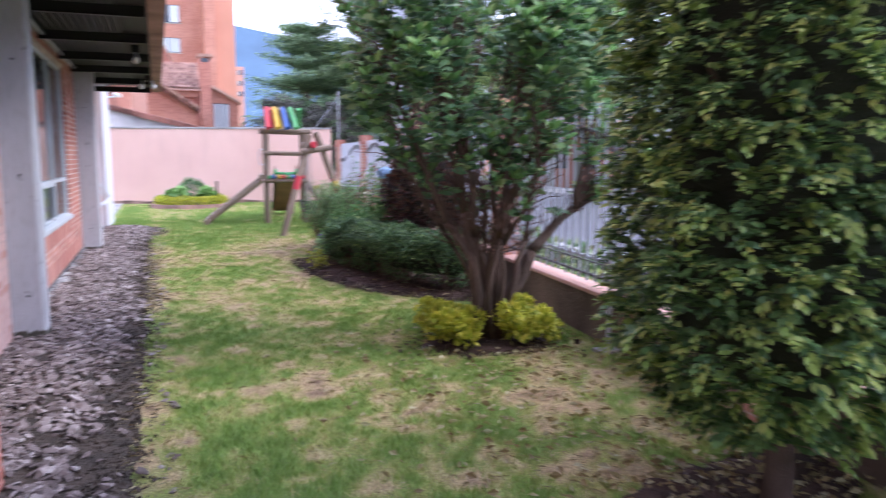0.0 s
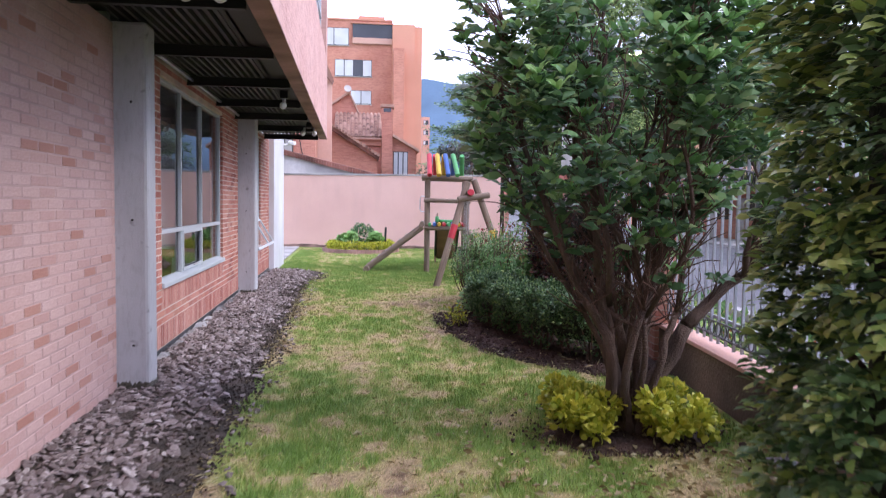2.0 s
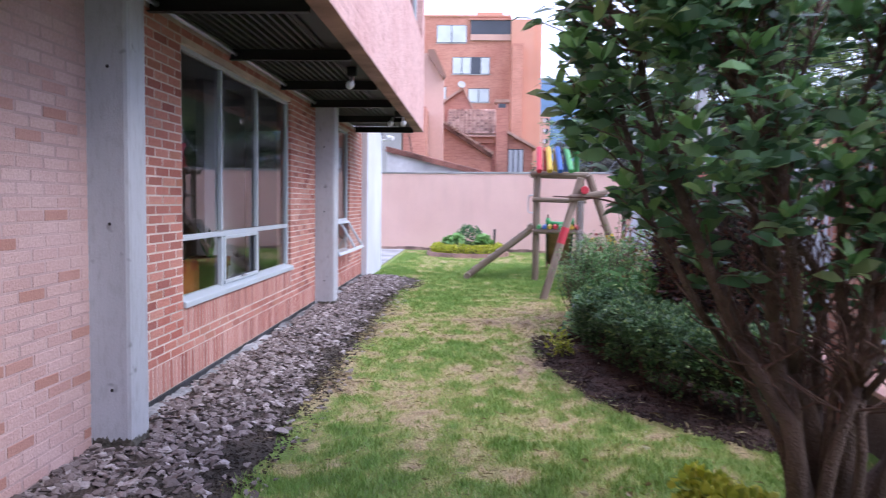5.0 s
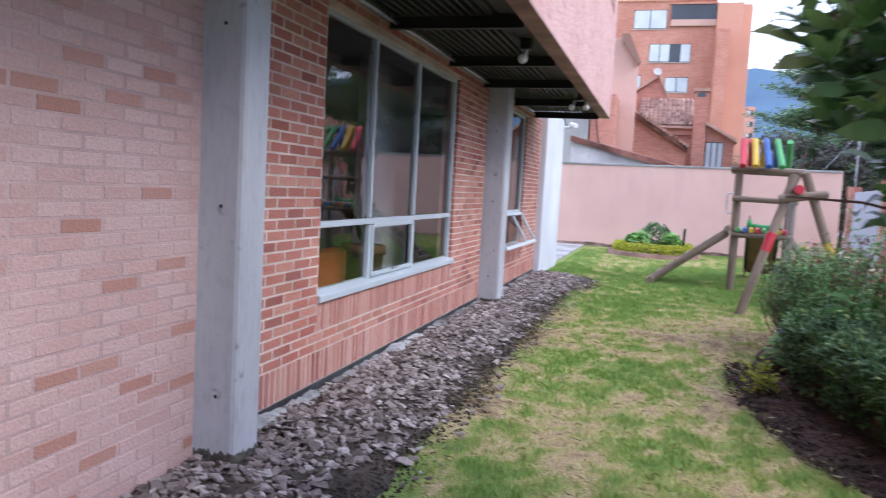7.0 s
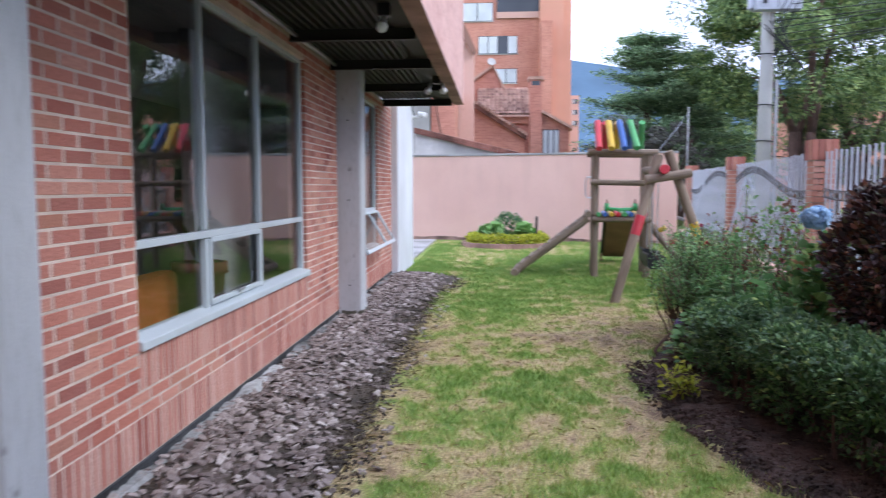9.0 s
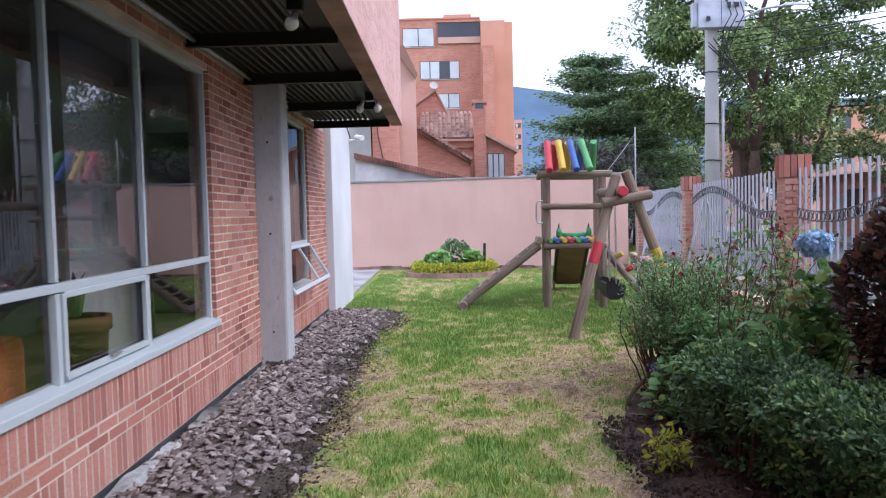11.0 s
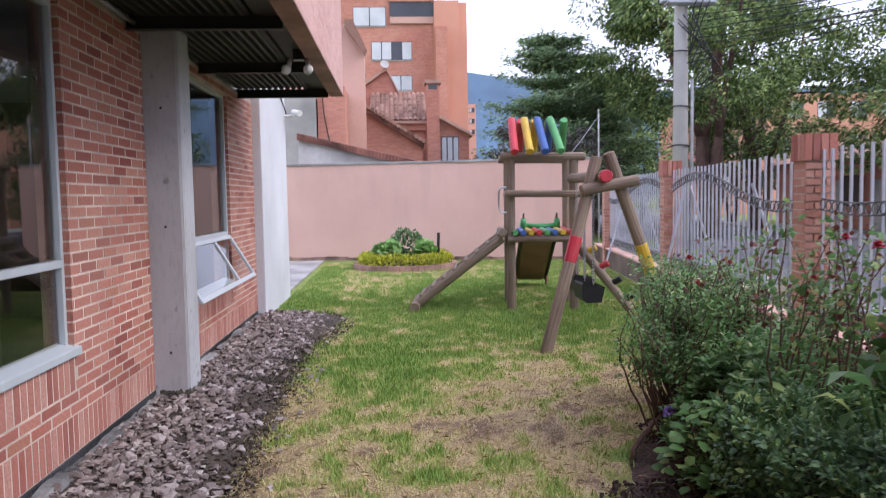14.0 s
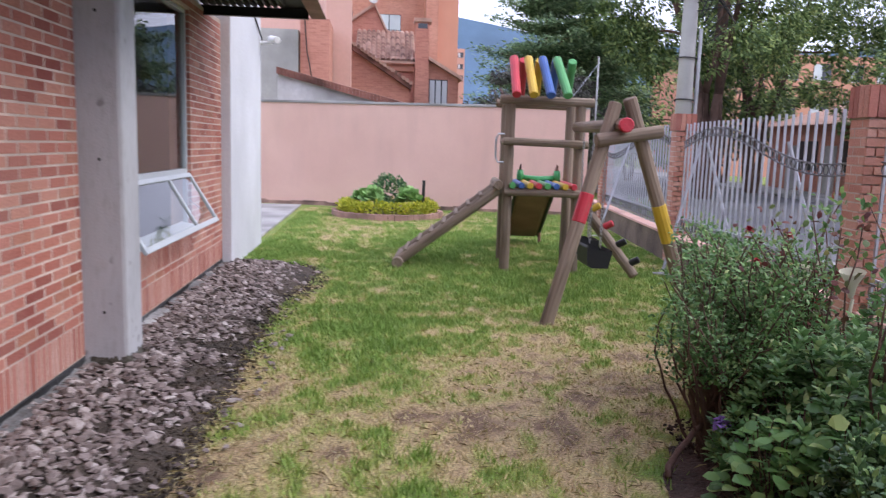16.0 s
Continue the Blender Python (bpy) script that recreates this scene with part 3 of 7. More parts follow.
def courses(y0, y1, z0, z1, material, holes=(), H=0.057, J=0.014, L=0.228, JV=0.02):
    out, row, z = [], 0, z0
    while z + H <= z1 + 0.001:
        y = y0 - (L + JV) * (0.5 if row % 2 else 0.0) + random.uniform(-0.004, 0.004)
        while y < y1:
            a, b = max(y, y0), min(y + L, y1)
            for h0, h1, g0, g1 in holes:
                if z + H > g0 + 0.01 and z < g1 - 0.01 and a < h1 and b > h0:
                    if a < h0 and b > h1:
                        pass
                    elif a < h0:
                        b = min(b, h0)
                    elif b > h1:
                        a = max(a, h1)
                    else:
                        a = b
            if b - a > 0.035:
                out.append((a, b, z, z + H, material))
            y += L + JV
        row, z = row + 1, z + H + J
    return out


def soldiers(y0, y1, z0, z1, material, W=0.06, J=0.014):
    out, y = [], y0
    while y + W <= y1 + 0.02:
        out.append((y, min(y + W, y1), z0, z1, material))
        y += W + J
    return out


def wall_with_holes(name, x0, x1, y0, y1, z0, z1, holes, material, label, structure=True):
    b = bmesh.new()
    edges = sorted({y0, y1, *[h[0] for h in holes], *[h[1] for h in holes]})
    for a, c in zip(edges, edges[1:]):
        mid = (a + c) / 2
        hs = [h for h in holes if h[0] <= mid <= h[1]]
        if not hs:
            box(b, x0, x1, a, c, z0, z1)
        for h in hs:
            if h[2] > z0:
                box(b, x0, x1, a, c, z0, h[2])
            if h[3] < z1:
                box(b, x0, x1, a, c, h[3], z1)
    o = part(name, b, material)
    return tagged(o, label, "wall", kind="structure")


W1 = (8.58, 12.14, 0.735, 2.86)
W2 = (13.96, 16.45, 0.69, 2.88)
wall_a = wall_with_holes("wall_1", -1.4, XF - 0.0022, -3.0, 7.2, -0.1, SOFFIT, [], MORTAR_PINK, "brick wall under a worn pink wash")
wall_b = wall_with_holes("wall_2", -1.4, XF - 0.0022, 7.25, 13.7, 0.12, SOFFIT, [W1], MORTAR, "red brick wall with pale mortar joints")
wall_c = wall_with_holes("wall_3", -1.4, XC - 0.0022, 13.75, 17.95, 0.12, SOFFIT, [W2], MORTAR, "red brick wall with pale mortar joints")
bricks_a = courses(3.92, 7.12, 0.06, SOFFIT, BRICK_WASHED)
bricks_b = soldiers(7.34, 13.6, 0.125, 0.35, BRICK_UPRIGHT) + courses(7.34, 13.6, 0.36, SOFFIT, BRICK, [W1, (8.58, 12.14, 0.5, 0.74)]) + soldiers(W1[0], W1[1], 0.503, 0.725, BRICK_UPRIGHT)
bricks_c = soldiers(13.9, 17.95, 0.125, 0.35, BRICK_UPRIGHT) + courses(13.9, 17.95, 0.36, SOFFIT, BRICK, [W2, (13.96, 16.45, 0.43, 0.69)]) + soldiers(W2[0], W2[1], 0.432, 0.68, BRICK_UPRIGHT)
for y0, y1, xw in ((7.34, 13.6, XF), (13.9, 17.95, XC)):
    b, c = bmesh.new(), bmesh.new()
    n = int((y1 - y0) / 0.045)
    lines = []
    for i in range(n + 1):
        a = y0 + (y1 - y0) * i / n
        w = noise.noise((a * 2.1, 0, 0)) + 0.6 * noise.noise((a * 7, 3, 0)) + 0.4 * noise.noise((a * 23, 5, 0))
        top = min(0.118, 0.094 + 0.045 * w)
        lines.append(([b.verts.new((x, a, z)) for x, z in ((xw - 0.03, 0.1225), (xw - 0.004, 0.1225), (xw + 0.004, 0.112), (xw + 0.005, 0.02))],
                      [c.verts.new((x, a, z)) for x, z in ((xw - 0.02, top), (xw + 0.008 + 0.004 * w, top - 0.02), (xw + 0.06 + 0.04 * w, 0.072 + 0.03 * w), (xw + 0.16 + 0.06 * w, 0.0))]))
    for p0, p1 in zip(lines, lines[1:]):
        for r0, r1, bb in ((p0[0], p1[0], b), (p0[1], p1[1], c)):
            for j in range(3):
                bb.faces.new((r0[j], r0[j + 1], r1[j + 1], r1[j]))
    tagged(part("plinth", b, BITUMEN), "black bitumen strip under the brick wall", "plinth", kind="structure")
    tagged(part("haunch", c, HAUNCH), "patchy grey cement haunch at the wall's foot", "plinth", kind="structure")


def column(y0, y1, dx):
    c = bbox("concrete_column", -1.36, -0.955 + dx, y0, y1, -0.1, SOFFIT + 0.02, CONCRETE, bevel=0.03)
    tagged(c, "raw grey concrete column with tie holes and chipped foot", "column", "columns along the house", kind="structure")
    for z in (1.45, 0.42, 2.4):
        bm2 = bmesh.new()
        tube(bm2, [(-1.08, y0 - 0.002, z), (-1.08, y0 + 0.01, z)], 0.011, 8)
        part("tie_hole", bm2, STEEL_DARK, c)


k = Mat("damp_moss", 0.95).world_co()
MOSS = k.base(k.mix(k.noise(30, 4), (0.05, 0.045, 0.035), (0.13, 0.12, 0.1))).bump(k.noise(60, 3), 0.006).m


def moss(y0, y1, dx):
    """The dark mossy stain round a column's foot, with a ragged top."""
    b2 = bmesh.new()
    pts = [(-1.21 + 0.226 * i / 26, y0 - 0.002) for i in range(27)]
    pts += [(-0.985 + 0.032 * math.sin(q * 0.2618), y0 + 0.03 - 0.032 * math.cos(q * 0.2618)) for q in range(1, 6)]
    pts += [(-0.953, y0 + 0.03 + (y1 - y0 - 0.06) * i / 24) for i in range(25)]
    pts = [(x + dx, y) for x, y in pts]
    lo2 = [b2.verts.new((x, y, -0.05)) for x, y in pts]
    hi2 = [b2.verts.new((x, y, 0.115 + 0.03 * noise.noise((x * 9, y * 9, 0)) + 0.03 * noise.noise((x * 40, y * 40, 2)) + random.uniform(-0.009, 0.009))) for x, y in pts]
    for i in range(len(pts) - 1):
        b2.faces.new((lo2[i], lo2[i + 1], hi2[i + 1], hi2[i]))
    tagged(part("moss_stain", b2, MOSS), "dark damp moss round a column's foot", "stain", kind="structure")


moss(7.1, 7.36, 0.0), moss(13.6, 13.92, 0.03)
column(7.1, 7.36, 0.0)
column(13.6, 13.92, 0.03)
pier = bbox("wall_4", -1.42, -1.065, 17.95, 20.3, -0.1, 6.0, WHITE_WALL, bevel=0.015)
tagged(pier, "white painted concrete wall end beside the windows", "wall", kind="structure")


def reveal(parent, hole, xw):
    """Brick ends on the far side of a window opening."""
    v, f, z = [], [], 0.36
    while z < SOFFIT:
        if z + 0.058 > hole[2] and z < hole[3]:
            o = len(v)
            v += [(x, y, zz) for zz in (z, z + 0.058) for x, y in ((xw - 0.07, hole[1] - 0.003), (xw - 0.001, hole[1] - 0.003), (xw - 0.001, hole[1] + 0.02), (xw - 0.07, hole[1] + 0.02))]
            f += [tuple(o + i for i in q) for q in ((3, 2, 1, 0), (4, 5, 6, 7), (0, 1, 5, 4), (1, 2, 6, 5), (2, 3, 7, 6), (3, 0, 4, 7))]
        z += 0.071
    part("reveal_bricks", raw_mesh("reveal_bricks", v, f, BRICK), None, parent)["kind"] = "stuff"


reveal(wall_b, W1, XF), reveal(wall_c, W2, XC)


def bar(b, p, q, w, d):
    """A square bar from p to q in a wall plane: w across it, d deep (x)."""
    p, q = Vector(p), Vector(q)
    ax = (q - p).normalized()
    s = ax.cross(Vector((1, 0, 0))).normalized()
    v = []
    for e in (p, q):
        for i, j in ((-1, -1), (1, -1), (1, 1), (-1, 1)):
            v.append(b.verts.new(e + s * (i * w / 2) + Vector((1, 0, 0)) * (j * d / 2)))
    for f in ((3, 2, 1, 0), (4, 5, 6, 7), (0, 1, 5, 4), (1, 2, 6, 5), (2, 3, 7, 6), (3, 0, 4, 7)):
        b.faces.new([v[i] for i in f])


def bar_part(name, p, q, w, d, parent, material=None):
    b = bmesh.new()
    bar(b, p, q, w, d)
    return part(name, b, material or ALU, parent, bevel=0.004)


def pane(y0, y1, z0, z1, x, parent):
    o = part("pane", raw_mesh("pane", [(x, y0, z0), (x, y1, z0), (x, y1, z1), (x, y0, z1)], [(0, 1, 2, 3)], GLASS), None, parent)
    o.visible_shadow = False
    return o


def window_frame(name, hole, x, mullions, transom, label, lower=True):
    y0, y1, z0, z1 = hole
    w = empty(name, (0, 0, 0), label, "window", kind="structure")
    f = 0.036
    for nm, p, q in (("jamb", (x, y0 + f / 2, z0), (x, y0 + f / 2, z1)), ("jamb", (x, y1 - f / 2, z0), (x, y1 - f / 2, z1)),
                     ("head", (x, y0 + f, z1 - f / 2), (x, y1 - f, z1 - f / 2))):
        bar_part(nm, p, q, f, 0.045, w)
    bar_part("transom", (x + 0.004, y0 + f, transom), (x + 0.004, y1 - f, transom), 0.046, 0.05, w)
    for y in mullions:
        bar_part("mullion", (x + 0.002, y, transom + 0.03), (x + 0.002, y, z1 - f), 0.032, 0.044, w)
        if lower:
            bar_part("mullion", (x + 0.002, y, z0 + f), (x + 0.002, y, transom - 0.03), 0.046, 0.046, w)
    ed = [y0 + f, *mullions, y1 - f]
    for a, c in zip(ed, ed[1:]):
        pane(a, c, transom, z1 - f, x - 0.01, w)
        if lower:
            pane(a, c, z0 + f, transom, x - 0.012, w)
    return w


w1 = window_frame("window_1", W1, XF - 0.06, (9.64, 10.80), 1.285, "wide pale metal window of six panes with a sloping sill")
b = bmesh.new()
for (xa, za), (xb, zb) in (((XF - 0.1, 0.80), (XF + 0.025, 0.765)),):
    v = [b.verts.new((x, y, z)) for y in (W1[0] + 0.002, W1[1] + 0.05) for x, z in ((xa, za), (xb, zb), (xb, 0.715), (xa, 0.73))]
    for f in ((0, 1, 2, 3), (7, 6, 5, 4), (0, 4, 5, 1), (1, 5, 6, 2), (2, 6, 7, 3), (3, 7, 4, 0)):
        b.faces.new([v[i] for i in f])
part("sill", b, ALU, w1, bevel=0.006)
for p, q in (((XF - 0.04, 9.69, 0.82), (XF - 0.04, 9.69, 1.25)), ((XF - 0.04, 10.75, 0.82), (XF - 0.04, 10.75, 1.25)), ((XF - 0.04, 9.69, 0.815), (XF - 0.04, 10.75, 0.815)), ((XF - 0.04, 9.69, 1.245), (XF - 0.04, 10.75, 1.245))):
    bar_part("sash_bar", p, q, 0.036, 0.03, w1)
bar_part("latch", (XF - 0.015, 10.17, 0.835), (XF - 0.015, 10.29, 0.835), 0.018, 0.02, w1, GALV)

w2 = window_frame("window_2", W2, XC - 0.06, (), 1.27, "narrow pale metal window with its lower sash propped open", lower=False)
b = bmesh.new()
v = [b.verts.new((x, y, z)) for y in (W2[0] + 0.002, W2[1] + 0.03) for x, z in ((XC - 0.1, 0.745), (XC + 0.02, 0.715), (XC + 0.02, 0.675), (XC - 0.1, 0.685))]
for f in ((0, 1, 2, 3), (7, 6, 5, 4), (0, 4, 5, 1), (1, 5, 6, 2), (2, 6, 7, 3), (3, 7, 4, 0)):
    b.faces.new([v[i] for i in f])
part("sill", b, ALU, w2, bevel=0.005)
b = bmesh.new()
for p, q, w in (((0, W2[0] + 0.05, 0), (0, W2[0] + 0.05, -0.55), 0.05), ((0, W2[1] - 0.05, 0), (0, W2[1] - 0.05, -0.55), 0.05), ((0, 15.6, 0), (0, 15.6, -0.55), 0.045),
                ((0, W2[0] + 0.03, -0.02), (0, W2[1] - 0.03, -0.02), 0.045), ((0, W2[0] + 0.03, -0.545), (0, W2[1] - 0.03, -0.545), 0.05)):
    bar(b, p, q, w, 0.03)
awning = part("open_sash", b, ALU, w2, "tilted awning sash with a centre bar", bevel=0.004)
awning.matrix_basis = pose(XC - 0.02, 0, 1.245, 0, -31, 0)
sash_pane = part("sash_pane", raw_mesh("sash_pane", [(0, W2[0] + 0.05, -0.53), (0, W2[1] - 0.05, -0.53), (0, W2[1] - 0.05, -0.03), (0, W2[0] + 0.05, -0.03)], [(0, 1, 2, 3)], GLASS_CLEAR), None, awning)
sash_pane.visible_shadow = False
bar_part("stay", (XC - 0.03, W2[1] - 0.03, 0.98), (XC + 0.12, W2[1] - 0.03, 0.86), 0.012, 0.01, w2, GALV)

# rooms behind the windows
for nm, q, mt, lb in (("room_floor", (-5.0, -1.4, 7.3, 18.0, -0.1, 0.1), ROOM_FLOOR, "dark floor of the room behind the windows"), ("wall_5", (-5.15, -5.0, 7.3, 18.0, -0.1, SOFFIT), ROOM_WALL, "plain grey back wall of the room"),
                      ("wall_6", (-5.0, -1.4, 7.15, 7.3, -0.1, SOFFIT), ROOM_WALL, "plain grey side wall of the room"), ("wall_7", (-5.0, -1.4, 17.9, 18.05, -0.1, SOFFIT), ROOM_WALL, "plain grey side wall of the room"),
                      ("wall_8", (-2.15, -2.05, 11.35, 12.9, 0.1, SOFFIT), WHITE_WALL, "white partition wall in the room")):
    tagged(bbox(nm, *q, mt), lb, "floor" if "floor" in nm else "wall", kind="structure")
tagged(bbox("ceiling", -5.15, -1.25, 7.15, 18.05, SOFFIT + 0.005, SOFFIT + 0.1, ROOM_CEILING), "plain white room ceiling", "ceiling", kind="structure")


def armchair(m):
    c = empty("armchair", label="orange upholstered armchair beside the window", category="armchair")
    c.matrix_basis = m
    for nm, q in (("seat", (-0.3, 0.3, -0.3, 0.3, 0.16, 0.42)), ("backrest", (-0.38, -0.22, -0.34, 0.34, 0.12, 0.92)), ("armrest", (-0.24, 0.34, -0.42, -0.3, 0.12, 0.6)), ("armrest", (-0.24, 0.34, 0.3, 0.42, 0.12, 0.6))):
        bbox(nm, *q, ORANGE_CLOTH, c, bevel=0.05)
    for x, y in ((-0.3, -0.34), (0.28, -0.34), (-0.3, 0.34), (0.28, 0.34)):
        bbox("leg", x - 0.02, x + 0.02, y - 0.02, y + 0.02, 0, 0.13, STEEL_DARK, c)
    return c


armchair(pose(-1.93, 9.53, 0.1, 0, 0, 180))
pot = empty("potted_plant", (-1.95, 11.2, 0.1), "tall terracotta pot with a thin green sprout indoors", "plant")
b = bmesh.new()
tube(b, [(0, 0, 0), (0, 0, 0.74), (0, 0, 0.74), (0, 0, 0.84), (0, 0, 0.84), (0, 0, 0.78)], [0.17, 0.22, 0.245, 0.245, 0.21, 0.2], 20)
part("pot", b, TERRACOTTA, pot, soft=True)
a = rng.uniform(0, 6.28, 9)
d = np.stack([np.cos(a) * 0.4, np.sin(a) * 0.4, rng.uniform(0.8, 1.6, 9)], 1)
part("foliage", rounded_leaves("foliage", np.tile([[0, 0, 0.76]], (9, 1)) + d * rng.uniform(0, 0.1, (9, 1)), d, 0.32, LEAF, 0.16), None, pot)

# upper storey with its overhang
UW = (11.9, 16.6, 4.62, 6.3)
up = wall_with_holes("wall_9", -0.02, 0.13, -3.0, 17.2, 2.98, 7.6, [UW], FACADE, "pink washed brick upper storey over the overhang")
tagged(bbox("wall_10", -5.2, -0.02, 17.06, 17.2, SOFFIT + 0.16, 7.6, FACADE), "pink washed brick end wall of the upper storey", "wall", kind="structure")
tagged(bbox("roof", -5.3, 0.3, -3.1, 17.4, 7.6, 7.75, TILE), "flat roof edge of the house", "roof", kind="structure")
tagged(bbox("wall_11", -5.2, 0.1, -3.15, -3.0, -0.1, 7.6, FACADE), "pink washed end wall of the house", "wall", kind="structure")
tagged(bbox("wall_12", -5.3, -5.2, -3.15, 17.5, -0.1, 7.6, FACADE), "pink washed rear wall of the house", "wall", kind="structure")
uwf = window_frame("window_3", UW, 0.0, (13.5, 15.2), 5.4, "upper storey window with pale metal frame")
b = bmesh.new()
box(b, -0.9, -0.85, UW[0] - 0.3, UW[1] + 0.2, 3.18, 6.6)
tagged(part("blind", b, CURTAIN), "pale curtain behind the upper window", "curtain")
tagged(bbox("fascia_trim", -0.03, 0.134, -3.0, 17.204, 2.965, 2.98, BED_BRICK), "dark red lower edge of the overhang", "trim", kind="structure")
tagged(bbox("soffit_board", -0.32, -0.025, -3.0, 17.2, SOFFIT + 0.03, SOFFIT + 0.09, DARK_BOARD), "dark board along the overhang's underside", "soffit", kind="structure")
# corrugated sheet, ribs along the house
b = bmesh.new()
prof, x = [], -1.22
while x < -0.3:
    prof += [(x, 0.07), (x + 0.03, 0.07), (x + 0.04, 0.03), (x + 0.065, 0.03), (x + 0.075, 0.07)]
    x += 0.075
lines = [[b.verts.new((px, y, SOFFIT + pz)) for px, pz in prof] for y in (-3.0, 17.2)]
for j in range(len(prof) - 1):
    b.faces.new((lines[0][j], lines[0][j + 1], lines[1][j + 1], lines[1][j]))
tagged(part("soffit_deck", b, DECK), "dusty dark corrugated metal deck under the overhang", "soffit", kind="structure")
tagged(bbox("slab_edge", -5.2, -0.02, -3.0, 17.06, SOFFIT + 0.1, SOFFIT + 0.16, DARK_BOARD), "dark slab above the overhang", "slab", kind="structure")
for i, y in enumerate((-0.9, 0.9, 2.7, 4.4, 6.2, 8.0, 9.8, 11.65, 13.3, 15.25, 17.1)):
    bm = bmesh.new()
    box(bm, -1.215, -0.05, y, y + 0.012, SOFFIT - 0.08, SOFFIT + 0.03)
    box(bm, -1.215, -0.05, y - 0.05, y, SOFFIT - 0.08, SOFFIT - 0.07)
    tagged(part("steel_beam", bm, STEEL_DARK), "dark steel channel beam under the overhang", "beam", "beams under the overhang", "structure")
bm = bmesh.new()
tube(bm, [(-1.16, 7.7, SOFFIT - 0.02), (-1.16, 13.8, SOFFIT - 0.02)], 0.02, 8)
tagged(part("conduit", bm, GALV), "pale pipe along the top of the brick wall", "pipe")


def floodlight(x, y, heads):
    o = empty("floodlight", (x, y, SOFFIT + 0.03), "white lamp heads on a black bracket under the overhang", "lamp", "lamps under the overhang")
    bbox("bracket", -0.05, 0.05, -0.05, 0.05, -0.1, 0.0, BLACK_PLASTIC, o, bevel=0.008)
    for i in range(heads):
        s = (i - (heads - 1) / 2) * 0.16
        bm2 = bmesh.new()
        tube(bm2, [(s, 0, -0.1), (s * 1.1, -0.03, -0.15), (s * 1.2, -0.06, -0.17), (s * 1.25, -0.12, -0.2), (s * 1.25, -0.16, -0.22)], [0.02, 0.022, 0.025, 0.045, 0.04], 14)
        part("lamp_head", bm2, WHITE_PLASTIC, o, soft=True)
    return o


floodlight(-0.2, 10.75, 1)
floodlight(-0.1, 14.6, 2)
floodlight(-0.2, 5.6, 2)
mast = bmesh.new()
tube(mast, [(6.6, 28.6, 0), (6.6, 28.6, 4.1)], 0.025, 6)
tube(mast, [(6.6, 28.6, 3.9), (6.1, 28.7, 3.2), (5.7, 28.8, 2.7)], 0.01, 4)
tagged(part("antenna_mast", mast, GALV), "thin grey mast with a stay wire behind the wall", "mast")
socket = bbox("wall_socket", -1.1, -1.075, 20.1, 20.2, 1.5, 1.62, BLACK_PLASTIC, bevel=0.006)
tagged(socket, "small dark outlet box on the white wall", "outlet")
bbox_cam = empty("security_camera", (-1.0, 20.25, 3.05), "white security camera on a bracket by the white wall", "camera")
for nm, p, q, r in (("arm", (-0.1, 0, 0), (0.1, 0, 0.02), 0.025), ("camera_body", (0.08, 0.05, 0.08), (0.22, -0.22, 0.03), 0.05)):
    bm = bmesh.new()
    tube(bm, [p, q], r, 12)
    part(nm, bm, WHITE_PLASTIC, bbox_cam, bevel=0.006)
bm = bmesh.new()
tube(bm, [(-1.08, 19.2, 3.5), (-1.05, 19.8, 3.3), (-1.03, 20.2, 3.1)], 0.012, 6)
tagged(part("camera_cable", bm, CABLE), "dark cable drooping to the security camera", "cable")

# brick return and wire mesh gate
tagged(bbox("wall_13", -1.22, -0.752, 3.73, 3.9, -0.1, SOFFIT, MORTAR), "narrow red brick return wall beside the gate", "wall", kind="structure")
ret = bpy.data.objects["wall_13"]
lay(ret, -0.746, courses(3.735, 3.895, 0.02, SOFFIT, BRICK, L=0.16), lambda q: q[2], BRICK, 60)
gate = empty("mesh_gate", (-0.79, 0, 0), "pale steel gate of woven wire mesh with mid rail", "gate")
bm = bmesh.new()
for z in np.arange(0.1, 2.9, 0.052):
    tube(bm, [(0.0, 2.0, z), (0.0, 3.66, z)], 0.0085, 6, False)
part("mesh_wires", bm, GATE_WIRE, gate)
bm = bmesh.new()
for y in np.arange(2.02, 3.66, 0.05):
    tube(bm, [(0.006, y, 0.08), (0.006, y, 2.9)], 0.004, 4, False)
part("mesh_uprights", bm, GATE_WIRE, gate)
for nm, p, q, w in (("stile", (0.01, 3.69, 0.05), (0.01, 3.69, 2.95), 0.05), ("stile", (0.01, 1.98, 0.05), (0.01, 1.98, 2.95), 0.05), ("rail", (0.01, 2.0, 1.26), (0.01, 3.67, 1.26), 0.075), ("rail", (0.01, 2.0, 0.08), (0.01, 3.67, 0.08), 0.05), ("rail", (0.01, 2.0, 2.92), (0.01, 3.67, 2.92), 0.05)):
    bar_part(nm, p, q, w, 0.03, gate, GALV)

# ---- end wall and fence ----
EW = Matrix.Translation((0, 27.46, 0)) @ Matrix.Rotation(math.atan(-0.23), 4, "Z")
o = bbox("wall_14", -7, 5.9, 0, 0.16, -0.1, 2.56, PLASTER, m=EW)
tagged(o, "salmon plastered boundary wall at the garden's end", "wall", kind="structure")
o = bbox("coping", -7, 5.9, -0.03, 0.19, 2.56, 2.62, SLAB, m=EW, bevel=0.01)
tagged(o, "thin grey coping on the boundary wall", "coping", kind="structure")
bm = bmesh.new()
for i in range(40):
    a = -7 + i * 12.9 / 40
    box(bm, a, a + 12.9 / 40, -0.02 - 0.012 * noise.noise((a, 2, 0)), 0.0, -0.05, 0.1 + 0.05 * noise.noise((a * 1.3, 0, 0)), EW)
tagged(part("wall_base", bm, FOUNDATION), "dark damp footing of the boundary wall", "plinth", kind="structure")
